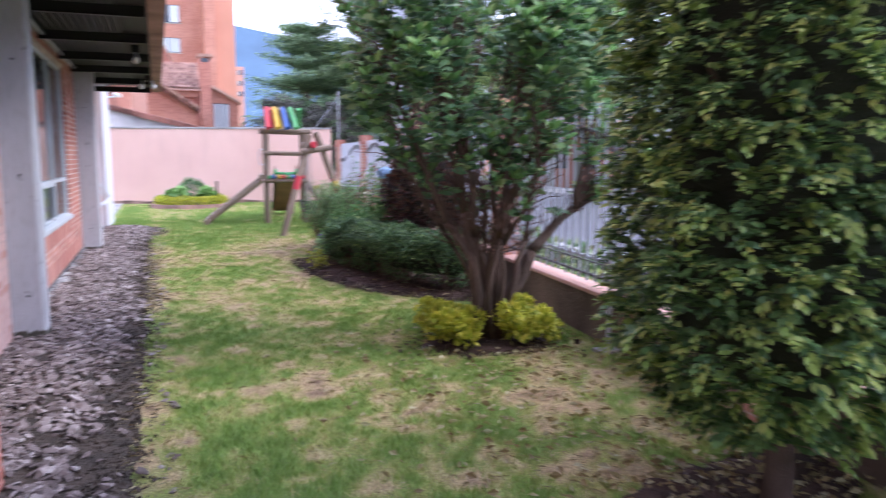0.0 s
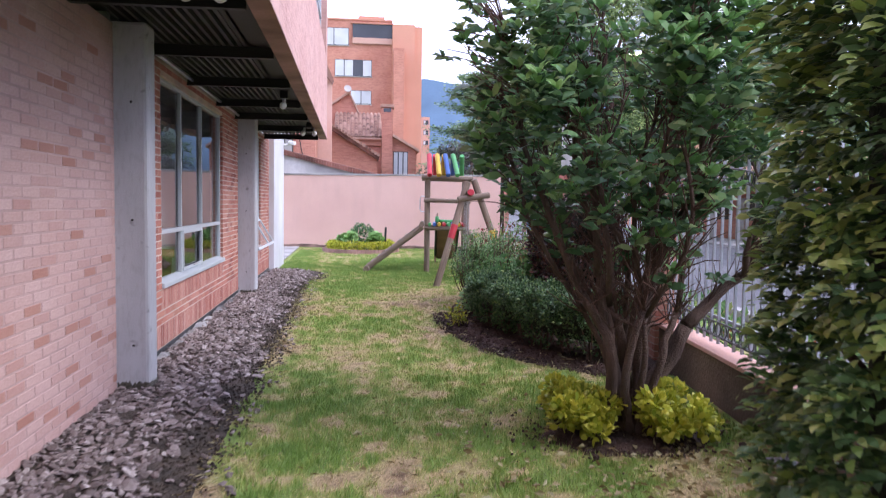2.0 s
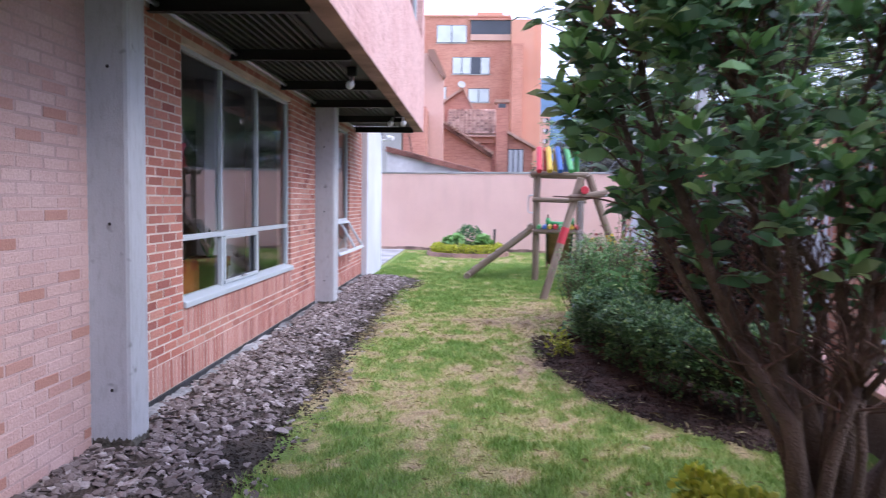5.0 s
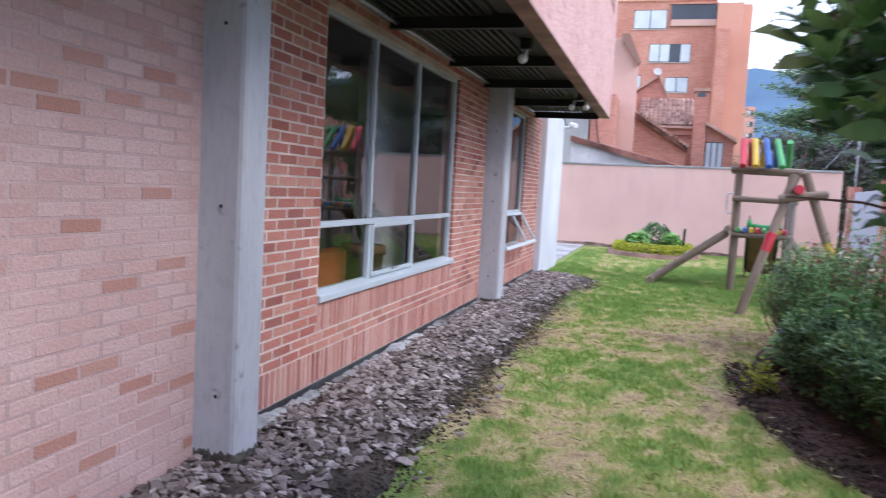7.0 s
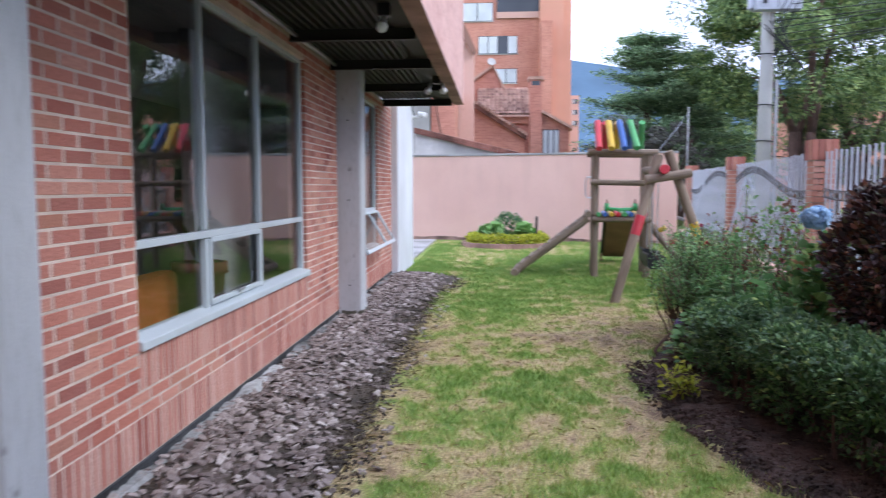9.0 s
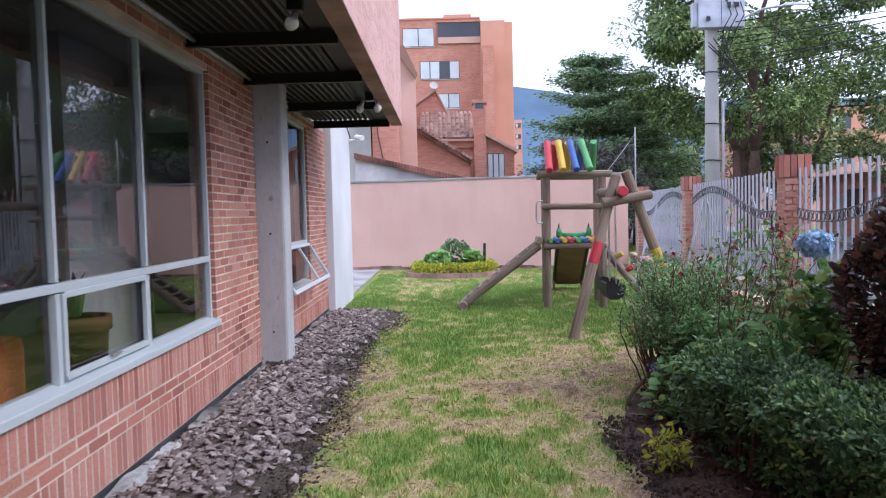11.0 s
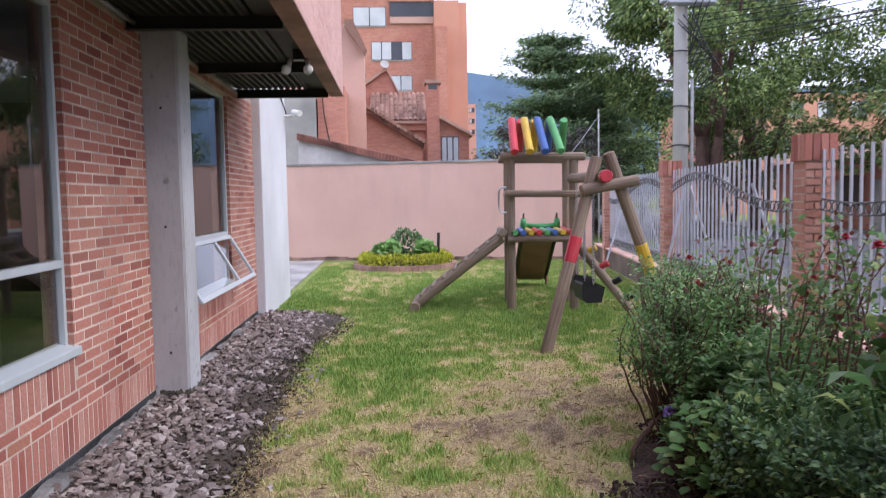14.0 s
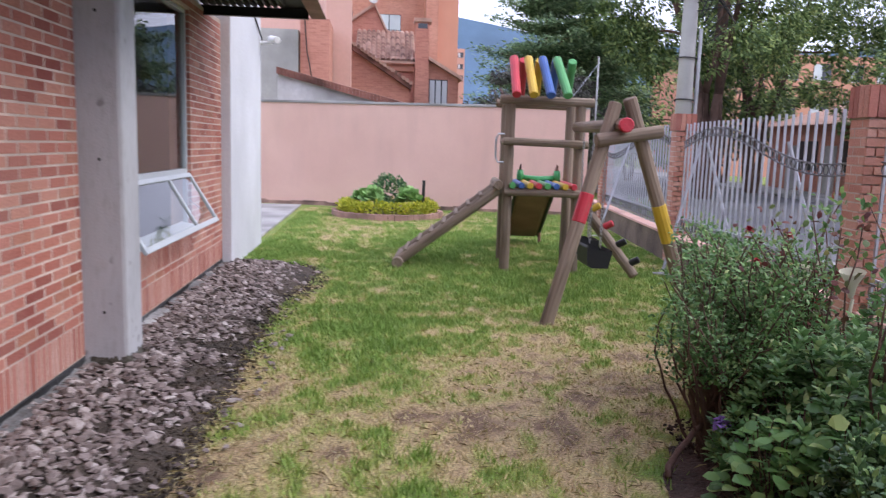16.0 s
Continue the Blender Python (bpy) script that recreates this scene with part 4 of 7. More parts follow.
tagged(bbox("slab", -3.0, -1.17, 20.3, 27.4, -0.05, 0.035, SLAB, bevel=0.01), "pale concrete slab beside the white wall", "slab", kind="structure")

low = bbox("wall_15", -10, 20.75, 0, 0.2, -0.1, 0.39, LOW_WALL, m=FENCE)
tagged(low, "weathered low retaining wall under the fence", "wall", kind="structure")
o = bbox("coping", -10, 20.75, -0.02, 0.22, 0.39, 0.43, CAP_PINK, m=FENCE, bevel=0.008)
tagged(o, "faded pink coping of the low wall", "coping", kind="structure")


def pillar(s):
    W = 0.245
    p = empty("brick_pillar", at_fence(s, 0.02), "red brick fence pillar capped with upright bricks", "pillar", "pillars of the fence")
    p.rotation_euler[2] = math.atan2(FD.y, FD.x)
    bbox("pillar_core", -W / 2 + 0.0015, W / 2 - 0.0015, -W / 2 - 0.0545, W / 2 - 0.0575, -0.1, 2.14, MORTAR, p)
    v, f, v2, f2 = [], [], [], []

    def put(vs, fs, q):
        o2 = len(vs)
        x0, x1, y0, y1, z0, z1 = q
        vs += [(x, y, z) for z in (z0, z1) for x, y in ((x0, y0), (x1, y0), (x1, y1), (x0, y1))]
        fs += [tuple(o2 + i for i in t) for t in ((3, 2, 1, 0), (4, 5, 6, 7), (0, 1, 5, 4), (1, 2, 6, 5), (2, 3, 7, 6), (3, 0, 4, 7))]

    c0, h = -0.056, W / 2
    z, row = 0.0, 0
    while z < 1.86:
        cut = 0.05 if row % 2 else -0.05
        for side in (-1, 1):
            for a, c in ((-h + 0.001, cut - 0.006), (cut + 0.006, h - 0.001)):
                j = random.uniform(-0.002, 0.002)
                put(v, f, (a, c, c0 + side * h - 0.02 + j, c0 + side * h + j * 0.4, z, z + 0.058))
                put(v, f, (side * h - 0.02 + j, side * h + j * 0.4, c0 + a, c0 + c, z, z + 0.058))
        z, row = z + 0.071, row + 1
    for i in range(4):
        a = -h - 0.02 + i * (2 * h + 0.04) / 4
        for side in (-1, 1):
            put(v2, f2, (a + 0.004, a + (2 * h + 0.04) / 4 - 0.004, c0 + side * h - 0.03, c0 + side * h + 0.02, z + 0.004, 2.16))
            put(v2, f2, (side * h - 0.03, side * h + 0.02, c0 + a + 0.004, c0 + a + (2 * h + 0.04) / 4 - 0.004, z + 0.004, 2.16))
    part("brick_courses", raw_mesh("brick_courses", v, f, PILLAR_BRICK), None, p)["kind"] = "stuff"
    part("brick_cap", raw_mesh("brick_cap", v2, f2, BRICK), None, p)["kind"] = "stuff"
    return p


PILLARS = (-6.5, -2.2, 2.7, 8.57, 13.6, 19.1)
for s in PILLARS:
    pillar(s)
bm = bmesh.new()
box(bm, -0.0105, 0.0105, -0.0105, 0.0105, 0.0, 1.55)
BAR_MESH = mesh_of("fence_bar", bm, FENCE_PAINT)


def ring_curve(b, a0, a1, zf, off, r, wire):
    """Two curved rails with rings between them."""
    n = 26
    for dz in (-r, r):
        tube(b, [at_fence(a0 + (a1 - a0) * i / n, off, zf(i / n) + dz) for i in range(n + 1)], wire, 5, False)
    m = int((a1 - a0) / (2 * r * 1.08))
    for i in range(m):
        t2 = (i + 0.5) / m
        c = Vector((a0 + (a1 - a0) * t2, off, zf(t2)))
        tube(b, [at_fence(c.x + 0.9 * r * math.cos(q * 6.28318 / 10), off, c.z + 0.9 * r * math.sin(q * 6.28318 / 10)) for q in range(11)], wire * 0.8, 4, False)


flip = False
for s0, s1 in zip(PILLARS, PILLARS[1:]):
    p = empty("steel_fence", at_fence(s0), "pale grey steel bar fence with wrought ring ornament", "fence", "panels of the street fence")
    inv = Matrix.Translation(-p.location)
    a0, a1 = s0 + 0.18, s1 - 0.18
    n = int((a1 - a0) / 0.158)
    for i in range(n + 1):
        o = part("bar", BAR_MESH, None, p)
        o.matrix_basis = inv @ FENCE @ pose(a0 + (a1 - a0) * i / n, 0.09, 0.47 + random.uniform(-0.01, 0.01))
    for z in (0.52, 0.68):
        bm = bmesh.new()
        box(bm, a0 - 0.05, a1 + 0.05, 0.105, 0.125, z - 0.012, z + 0.012, inv @ FENCE)
        part("rail", bm, IRON if z < 0.6 else FENCE_PAINT, p)
    bm = bmesh.new()
    hi, lo = 1.89, 1.5
    ff = (lambda t2: lo + (hi - lo) * (0.5 + 0.5 * math.cos(6.28318 * (t2 - 0.72) / 1.2))) if flip else (lambda t2: lo + (hi - lo) * (0.5 + 0.5 * math.cos(6.28318 * (0.28 - t2) / 1.2)))
    ring_curve(bm, a0, a1, ff, 0.062, 0.05, 0.0075)
    ring_curve(bm, a0, a1, lambda t2: 0.6, 0.062, 0.06, 0.008)
    bmesh.ops.transform(bm, matrix=inv, verts=bm.verts[:])
    part("ring_ornament", bm, ORNAMENT, p)
    flip = not flip
for s, o2 in ((-0.4, 0.1), (12.45, 0.4), (16.6, 0.5), (9.8, -0.55), (12.2, -0.55), (15.4, -0.55), (6.0, -0.55)):
    b = empty("fence_brace", at_fence(s, -o2), "slanting pale steel brace propping the fence", "brace", "braces of the fence")
    bm = bmesh.new()
    top = at_fence(s + 0.25, 0.07, 1.75) - b.location
    tube(bm, [(0, 0, -0.02), top], 0.02, 8)
    part("strut", bm, FENCE_PAINT, b)
    bbox("foot_block", -0.1, 0.1, -0.08, 0.08, -0.03, 0.03, SLAB, b, bevel=0.01)

# ---- play tower ----
TW = pose(2.42, 18.08, 0, 0, 0, -6)
tower = empty("play_tower", label="weathered log play tower with coloured roof logs", category="play tower")
tower.matrix_basis = TW
S = 0.9
for x, y in ((0, 0), (S, 0), (0, 0.85), (S, 0.85)):
    log("post", (x, y, -0.15), (x, y, 2.2), 0.066, LOG, tower)
for y in (-0.03, 0.88):
    log("top_beam", (-0.14, y, 2.22), (S + 0.16, y, 2.2), 0.058, LOG, tower)
log("rail", (-0.08, -0.1, 1.69), (S + 0.1, -0.1, 1.67), 0.05, LOG, tower)
log("rail", (-0.04, 0.1, 1.69), (-0.04, 0.75, 1.69), 0.04, LOG, tower)
log("platform_beam", (-0.05, -0.1, 1.04), (S + 0.05, -0.1, 1.04), 0.05, LOG, tower)
log("platform_beam", (-0.05, 0.95, 1.04), (S + 0.05, 0.95, 1.04), 0.05, LOG, tower)
cols = (GREEN, BLUE, YELLOW, RED, GREEN, BLUE, YELLOW, RED)
for i in range(8):
    log("platform_log", (0.06 + i * 0.112, -0.16, 1.13), (0.06 + i * 0.112, 1.0, 1.125), 0.042, cols[i], tower)
# four pairs of roof logs leaning together
for i, mt in enumerate((RED, YELLOW, BLUE, GREEN)):
    x = 0.05 + i * 0.213
    log("roof_log", (x, -0.3, 2.26), (x - 0.02 - 0.028 * i, 0.2, 2.76), 0.058, mt, tower)
    log("roof_log", (x + 0.13, 0.8, 2.29), (x + 0.115, 0.3, 2.75), 0.058, mt, tower)
# hand grip
bm = bmesh.new()
tube(bm, [(-0.06, -0.02, 1.78), (-0.14, -0.02, 1.78), (-0.17, -0.02, 1.72), (-0.17, -0.02, 1.48), (-0.14, -0.02, 1.42), (-0.06, -0.02, 1.42)], 0.012, 8)
part("grip", bm, GALV, tower, "grey metal hand grip")
# ladder ramp of two logs with rungs
for y in (0.02, 0.72):
    log("ladder_log", (-0.12, y, 1.06), (-1.42, y, 0.07), 0.07, LOG, tower)
for i in range(8):
    t2 = (i + 0.3) / 8
    log("rung", (-0.12 - 1.3 * t2, -0.02, 1.13 - 0.99 * t2), (-0.12 - 1.3 * t2, 0.76, 1.13 - 0.99 * t2), 0.028, LOG, tower)
log("ladder_foot", (-1.4, -0.14, 0.075), (-1.4, 0.88, 0.075), 0.075, LOG, tower)
log("ladder_head", (-0.12, -0.14, 1.13), (-0.12, 0.9, 1.13), 0.06, LOG, tower)
# climbing log with coloured holds
log("climbing_log", (S + 0.02, 0.1, 1.02), (S + 0.72, -0.42, 0.05), 0.06, LOG, tower)
log("climbing_log", (S + 0.02, 0.6, 1.02), (S + 0.78, 0.2, 0.05), 0.06, LOG, tower)
for i, mt in enumerate((YELLOW, RED, BLACK_PLASTIC, BLACK_PLASTIC)):
    t2 = 0.22 + i * 0.22
    log("climbing_hold", (S + 0.05 + 0.7 * t2, 0.09 - 0.52 * t2, 1.06 - 0.97 * t2), (S + 0.15 + 0.7 * t2, 0.05 - 0.52 * t2, 1.12 - 0.97 * t2), 0.045, mt, tower)
# slide, falling away behind the platform
bm = bmesh.new()
prev = None
n = 12
pr = ((-0.27, 0.2), (-0.27, 0.0), (-0.2, -0.03), (0.2, -0.03), (0.27, 0.0), (0.27, 0.2))
for i in range(n + 1):
    t2 = i / n
    y, z = 0.9 + 2.2 * t2, 1.17 - 1.12 * (t2 ** 1.1) + 0.08 * t2 * t2
    ring = [bm.verts.new((0.5 + px, y, z + pz)) for px, pz in pr] + [bm.verts.new((0.5 + px * 0.92, y, z + pz + 0.025)) for px, pz in reversed(pr)]
    if prev:
        for j in range(12):
            bm.faces.new((prev[j], prev[(j + 1) % 12], ring[(j + 1) % 12], ring[j]))
    prev = ring
part("slide_chute", bm, SLIDE_BROWN, tower, "grimy plastic slide chute")
for px in (-0.28, 0.28):
    bm = bmesh.new()
    tube(bm, [(0.5 + px, 0.9 + 2.2 * i / 12, 1.17 - 1.12 * (i / 12) ** 1.1 + 0.08 * (i / 12) ** 2 - 0.01) for i in range(13)], 0.03, 8)
    part("slide_rim", bm, STEEL_DARK, tower, "dark rim of the slide")
for x in (0.22, 0.78):
    log("slide_leg", (x, 2.95, -0.05), (x, 2.9, 0.25), 0.025, SLIDE_BROWN, tower)
bm = bmesh.new()
tube(bm, [(0.24, 0.98, 1.1), (0.24, 0.92, 1.22), (0.24, 0.93, 1.3)], [0.045, 0.05, 0.042], 10)
tube(bm, [(0.76, 0.98, 1.1), (0.76, 0.92, 1.22), (0.76, 0.93, 1.3)], [0.045, 0.05, 0.042], 10)
tube(bm, [(0.24, 0.96, 1.19), (0.5, 0.95, 1.17), (0.76, 0.96, 1.19)], [0.045, 0.05, 0.045], 10)
part("slide_head", bm, SLIDE_GREEN, tower, "bright green plastic slide entry", soft=True)

# ---- swing frame ----
swing = empty("swing_frame", label="log swing frame with red and yellow painted bands", category="swing")
log("leg", (2.29, 15.1, -0.1), (2.95, 15.42, 2.05), 0.066, LOG, swing)
log("leg", (3.92, 15.6, -0.1), (3.07, 15.4, 2.1), 0.066, LOG, swing)
log("cross_beam", (2.74, 15.28, 1.7), (3.38, 15.34, 1.8), 0.062, LOG, swing)
log("swing_beam", (2.98, 15.2, 1.845), (3.26, 17.95, 1.89), 0.066, LOG, swing)
log("red_cap", (2.975, 15.13, 1.844), (2.982, 15.21, 1.845), 0.068, RED, swing, "red painted log end")
P0, P1 = Vector((2.29, 15.1, -0.1)), Vector((2.95, 15.42, 2.05))
log("red_band", P0.lerp(P1, 0.48), P0.lerp(P1, 0.61), 0.069, RED, swing, "red painted band")
P0, P1 = Vector((3.92, 15.6, -0.1)), Vector((3.07, 15.4, 2.1))
log("yellow_band", P0.lerp(P1, 0.38), P0.lerp(P1, 0.55), 0.069, YELLOW, swing, "yellow painted band")
for f2, z in ((0.4, 0.47), (0.66, 0.49)):
    c = Vector((2.98, 15.2, 1.845)).lerp(Vector((3.26, 17.95, 1.89)), f2)
    st = empty("bucket_seat", (c.x, c.y, z), "black plastic bucket swing seat on chains", "swing seat", "seats of the swing")
    b = bmesh.new()
    pr = ((-0.14, 0.12), (-0.13, -0.06), (-0.08, -0.1), (0.1, -0.1), (0.14, 0.08))
    rows = [[b.verts.new((x, y, z2)) for x, z2 in pr] for y in (-0.2, 0.2)] + [[b.verts.new((x * 0.86, y, z2 + 0.02)) for x, z2 in pr] for y in (-0.18, 0.18)]
    for r, s in ((rows[0], rows[1]), (rows[3], rows[2]), (rows[2], rows[0]), (rows[1], rows[3])):
        for j in range(4):
            b.faces.new((r[j], r[j + 1], s[j + 1], s[j]))
    for j in (0, 4):
        b.faces.new((rows[0][j], rows[1][j], rows[3][j], rows[2][j]))
    for r in (rows[0], rows[1]):
        b.faces.new(r)
    part("seat", b, BLACK_PLASTIC, st)
    for y in (-0.2, 0.2):
        b = bmesh.new()
        n = 34
        for i in range(n):
            z0 = 0.12 + i * (1.8 - z - 0.12) / n
            z1 = z0 + 1.25 * (1.8 - z - 0.12) / n
            w = 0.011
            o3 = (w, 0) if i % 2 else (0, w)
            tube(b, [(-o3[0], y - o3[1], z0), (-o3[0], y - o3[1], z1), (o3[0], y + o3[1], z1), (o3[0], y + o3[1], z0), (-o3[0], y - o3[1], z0)], 0.004, 4, False)
        part("chain", b, GALV, st)

# ---- round flower bed ----
CX, CY, R = 0.97, 25.25, 1.25
bed = empty("flower_bed", (CX, CY, 0), "round bed edged with brick, full of golden plants", "flower bed")
bm = bmesh.new()
n = 56
for i in range(n):
    a0, a1 = 6.28318 * i / n, 6.28318 * (i + 0.93) / n
    v = [bm.verts.new((r * math.cos(a), r * math.sin(a), z)) for z in (-0.03, 0.13 + random.uniform(-0.006, 0.006)) for a, r in ((a0, R - 0.12), (a0, R), (a1, R), (a1, R - 0.12))]
    for f in ((3, 2, 1, 0), (4, 5, 6, 7), (0, 1, 5, 4), (1, 2, 6, 5), (2, 3, 7, 6), (3, 0, 4, 7)):
        bm.faces.new([v[j] for j in f])
part("brick_edging", bm, BED_BRICK, bed)["kind"] = "stuff"
bm = bmesh.new()
tube(bm, [(0, 0, -0.02), (0, 0, 0.1), (0, 0, 0.14)], [R - 0.11, R - 0.11, 0.4], 40)
part("bed_soil", bm, SOIL, bed)


def clump(n, c, rad, up=0.5, flat=1.0, shell=0.5):
    """Places and directions of n leaves in a rounded clump with lumps."""
    d = unit(rng.normal(size=(n, 3)) * np.array([1, 1, flat]))
    lump = np.array([noise.noise(tuple(q * 2.2 + np.array(c))) for q in d]) * 0.35 + 1
    r = rng.uniform(shell, 1.0, n) ** 0.6 * lump
    p = np.array(c) + d * np.array(rad) * r[:, None]
    ax = d + np.array([0, 0, up]) + rng.normal(size=(n, 3)) * 0.55
    return p, ax


def plant(name, at, label, category, pieces, group=""):
    """A plant of several leaf masses: (part name, places, axes, leaf size, material, aspect)."""
    o = empty(name, at, label, category, group)
    for nm, p, ax, size, mt, asp in pieces:
        part(nm, rounded_leaves(nm, p, ax, size, mt, asp, jitter=0.6), None, o)
    return o


a = np.linspace(0, 6.283, 34, endpoint=False)
ps, axs = [], []
for q in a:
    p, ax = clump(110, (0.96 * math.cos(q), 0.96 * math.sin(q), 0.2), (0.17, 0.17, 0.15))
    ps.append(p), axs.append(ax)
plant("golden_border", (CX, CY, 0), "ring of golden green low plants in the bed", "plant", [("foliage", np.concatenate(ps), np.concatenate(axs), 0.07, LEAF_YELLOW, 0.6)])


def rosette(x, y, s):
    n = 90
    a2 = np.arange(n) * 2.39996
    el = np.linspace(1.5, 0.1, n)
    d = np.stack([np.cos(a2) * np.cos(el), np.sin(a2) * np.cos(el), np.sin(el)], 1)
    return plant("rosette_plant", (x, y, 0.25), "pale green rosette plant in the round bed", "plant", [("foliage", d * 0.06 * s + np.array([0, 0, 0.1]), d, 0.2 * s, LEAF_SUCC, 0.95)], "rosettes in the round bed")


rosette(CX - 0.35, CY - 0.45, 1.25), rosette(CX + 0.45, CY - 0.4, 1.25), rosette(CX - 0.6, CY + 0.1, 0.9)
p, ax = clump(900, (0, 0, 0.35), (0.42, 0.42, 0.32))
plant("dark_shrub", (CX + 0.05, CY + 0.1, 0.2), "dark green small shrub in the round bed", "shrub", [("foliage", p, ax, 0.09, LEAF, 0.5)])
bm = bmesh.new()
tube(bm, [(CX + 0.78, CY - 0.1, 0.1), (CX + 0.8, CY - 0.1, 0.82)], 0.035, 8)
tagged(part("stake", bm, STEEL_DARK), "dark stake standing in the round bed", "stake")


# ---- garden trees and shrubs ----
def limb(b, p, q, r0, r1, bend=0.12, n=6):
    p, q = Vector(p), Vector(q)
    off = Vector((random.uniform(-1, 1), random.uniform(-1, 1), random.uniform(-0.3, 0.6))) * bend * (q - p).length
    pts = [p.lerp(q, i / n) + off * math.sin(math.pi * i / n) + Vector([random.uniform(-1, 1) * 0.012 for _ in range(3)]) for i in range(n + 1)]
    tube(b, pts, [r0 + (r1 - r0) * i / n for i in range(n + 1)], 7)
    return pts


random.seed(11)
tree = empty("garden_tree", (2.63, 5.8, 0), "leafy multi-stemmed garden tree with dark bare lower stems", "tree")
bt, bw = bmesh.new(), bmesh.new()
limb(bt, (0, 0, -0.1), (0.03, 0.02, 0.2), 0.12, 0.07, 0.02)
tips = []


def twig_work(src, thick=0.0055):
    """Thin shoots off a stem; their ends carry the leaf whorls."""
    for q in src:
        for _ in range(4):
            out = Vector((q.x * 0.6 + random.uniform(-0.45, 0.45), q.y * 0.6 + random.uniform(-0.45, 0.45), random.uniform(0.15, 0.9)))
            if q.z > 0.75:
                e = q + out.normalized() * random.uniform(0.15, 0.45)
                limb(bw, q, e, thick, 0.0028, 0.16, 3)
                if (e.z > 1.55 and random.random() < 0.4) or (e.z > 1.15 and random.random() < 0.1):
                    tips.append((e, out.normalized()))


for i in range(15):
    a = i * 2.39996 + random.uniform(-0.5, 0.5)
    base = Vector((0.14 * math.cos(a), 0.1 * math.sin(a), random.uniform(-0.05, 0.12)))
    rr = random.uniform(0.22, 0.85)
    k1 = Vector((rr * 0.46 * math.cos(a) - 0.02, rr * 0.46 * math.sin(a), random.uniform(0.75, 1.3)))
    k2 = Vector((rr * 1.0 * math.cos(a + 0.2) - 0.1, rr * 0.95 * math.sin(a + 0.2), random.uniform(1.9, 2.6)))
    k3 = k2 + Vector((0.16 * math.cos(a) + random.uniform(-0.15, 0.15), 0.16 * math.sin(a), random.uniform(0.5, 1.0)))
    r0 = random.choice((0.022, 0.028, 0.036, 0.048))
    twig_work(limb(bt, base, k1, r0, r0 * 0.62, 0.14, 8)[3:])
    twig_work(limb(bt, k1, k2, r0 * 0.62, 0.011, 0.16, 8))
    twig_work(limb(bt, k2, k3, 0.011, 0.006, 0.15, 5))
# the heavy limb that leans out over the low wall
limb(bt, (0.06, 0, 0.2), (0.42, -0.02, 0.78), 0.07, 0.052, 0.05)
twig_work(limb(bt, (0.42, -0.02, 0.78), (0.95, 0.0, 1.2), 0.052, 0.03, 0.06)[2:])
for q in ((1.15, 0.05, 1.75), (1.3, -0.1, 1.4), (0.9, -0.2, 1.7), (1.0, 0.2, 1.95)):
    twig_work(limb(bt, (0.85, 0.0, 1.12), q, 0.024, 0.009, 0.12))
limb(bt, (0.0, 0, 0.1), (-0.24, -0.05, 1.15), 0.05, 0.03, 0.06)
twig_work(limb(bt, (-0.24, -0.05, 1.15), (-0.42, -0.05, 2.1), 0.032, 0.012, 0.1))
part("trunk", bt, BARK, tree, soft=True)
part("twig_work", bw, TWIG, tree)["kind"] = "stuff"
# crown: whorls of leaves on shoots, thick outside and thin inside, with gaps between the masses
for i in range(1500):
    u = rng.uniform(0, 6.283)
    z = rng.uniform(1.25, 3.9) if i % 3 else rng.uniform(1.6, 3.0)
    rim = (0.4 + 0.72 * min(1.0, (z - 1.15) / 1.1)) * (1 + 0.28 * noise.noise((math.cos(u) * 1.6, math.sin(u) * 1.6, z * 1.3)))
    if z > 3.0:
        rim *= math.sqrt(max(0.05, 1 - ((z - 3.0) / 0.95) ** 2))
    rad = rim * rng.uniform(0.5, 1.0) ** 0.35
    if z < 1.95 and rng.random() < 0.78:
        continue
    if noise.noise((math.cos(u) * rad * 2.6, math.sin(u) * rad * 2.6, z * 2.3 + 5)) < 0.02:
        continue
    e = Vector((rad * math.cos(u) - 0.1 + 0.16 * max(0.0, min(1.0, z - 1.9)), rad * math.sin(u) + 0.08, z))
    tips.append((e, Vector((math.cos(u) * 0.7, math.sin(u) * 0.7, 0.75)).normalized()))
old_p, old_a, new_p, new_a = [], [], [], []
for e, d in tips:
    d, m2 = np.array(d), rng.integers(6, 10)
    az = rng.uniform(0, 6.283) + np.arange(m2) * 2.39996
    flare = np.stack([np.cos(az), np.sin(az), rng.uniform(-0.45, 0.25, m2)], 1)
    old_p.append(np.array(e) - d * rng.uniform(0.01, 0.1, (m2, 1)))
    old_a.append(flare + d * 0.35)
    if rng.random() < 0.62:
        az = rng.uniform(0, 6.283) + np.arange(5) * 1.2566
        new_p.append(np.array(e) + np.zeros((5, 3)))
        new_a.append(np.stack([np.cos(az), np.sin(az), np.full(5, 0.25)], 1) + d * 0.75)
part("crown", rounded_leaves("crown", np.concatenate(old_p), np.concatenate(old_a), 0.112, LEAF, 0.44, (-0.25, -0.55, 0.8), 0.45, 0.16), None, tree)
part("young_leaves", rounded_leaves("young_leaves", np.concatenate(new_p), np.concatenate(new_a), 0.108, LEAF_YOUNG, 0.42, (-0.2, -0.45, 0.9), 0.4, 0.12), None, tree, "fresh light green shoot tips")

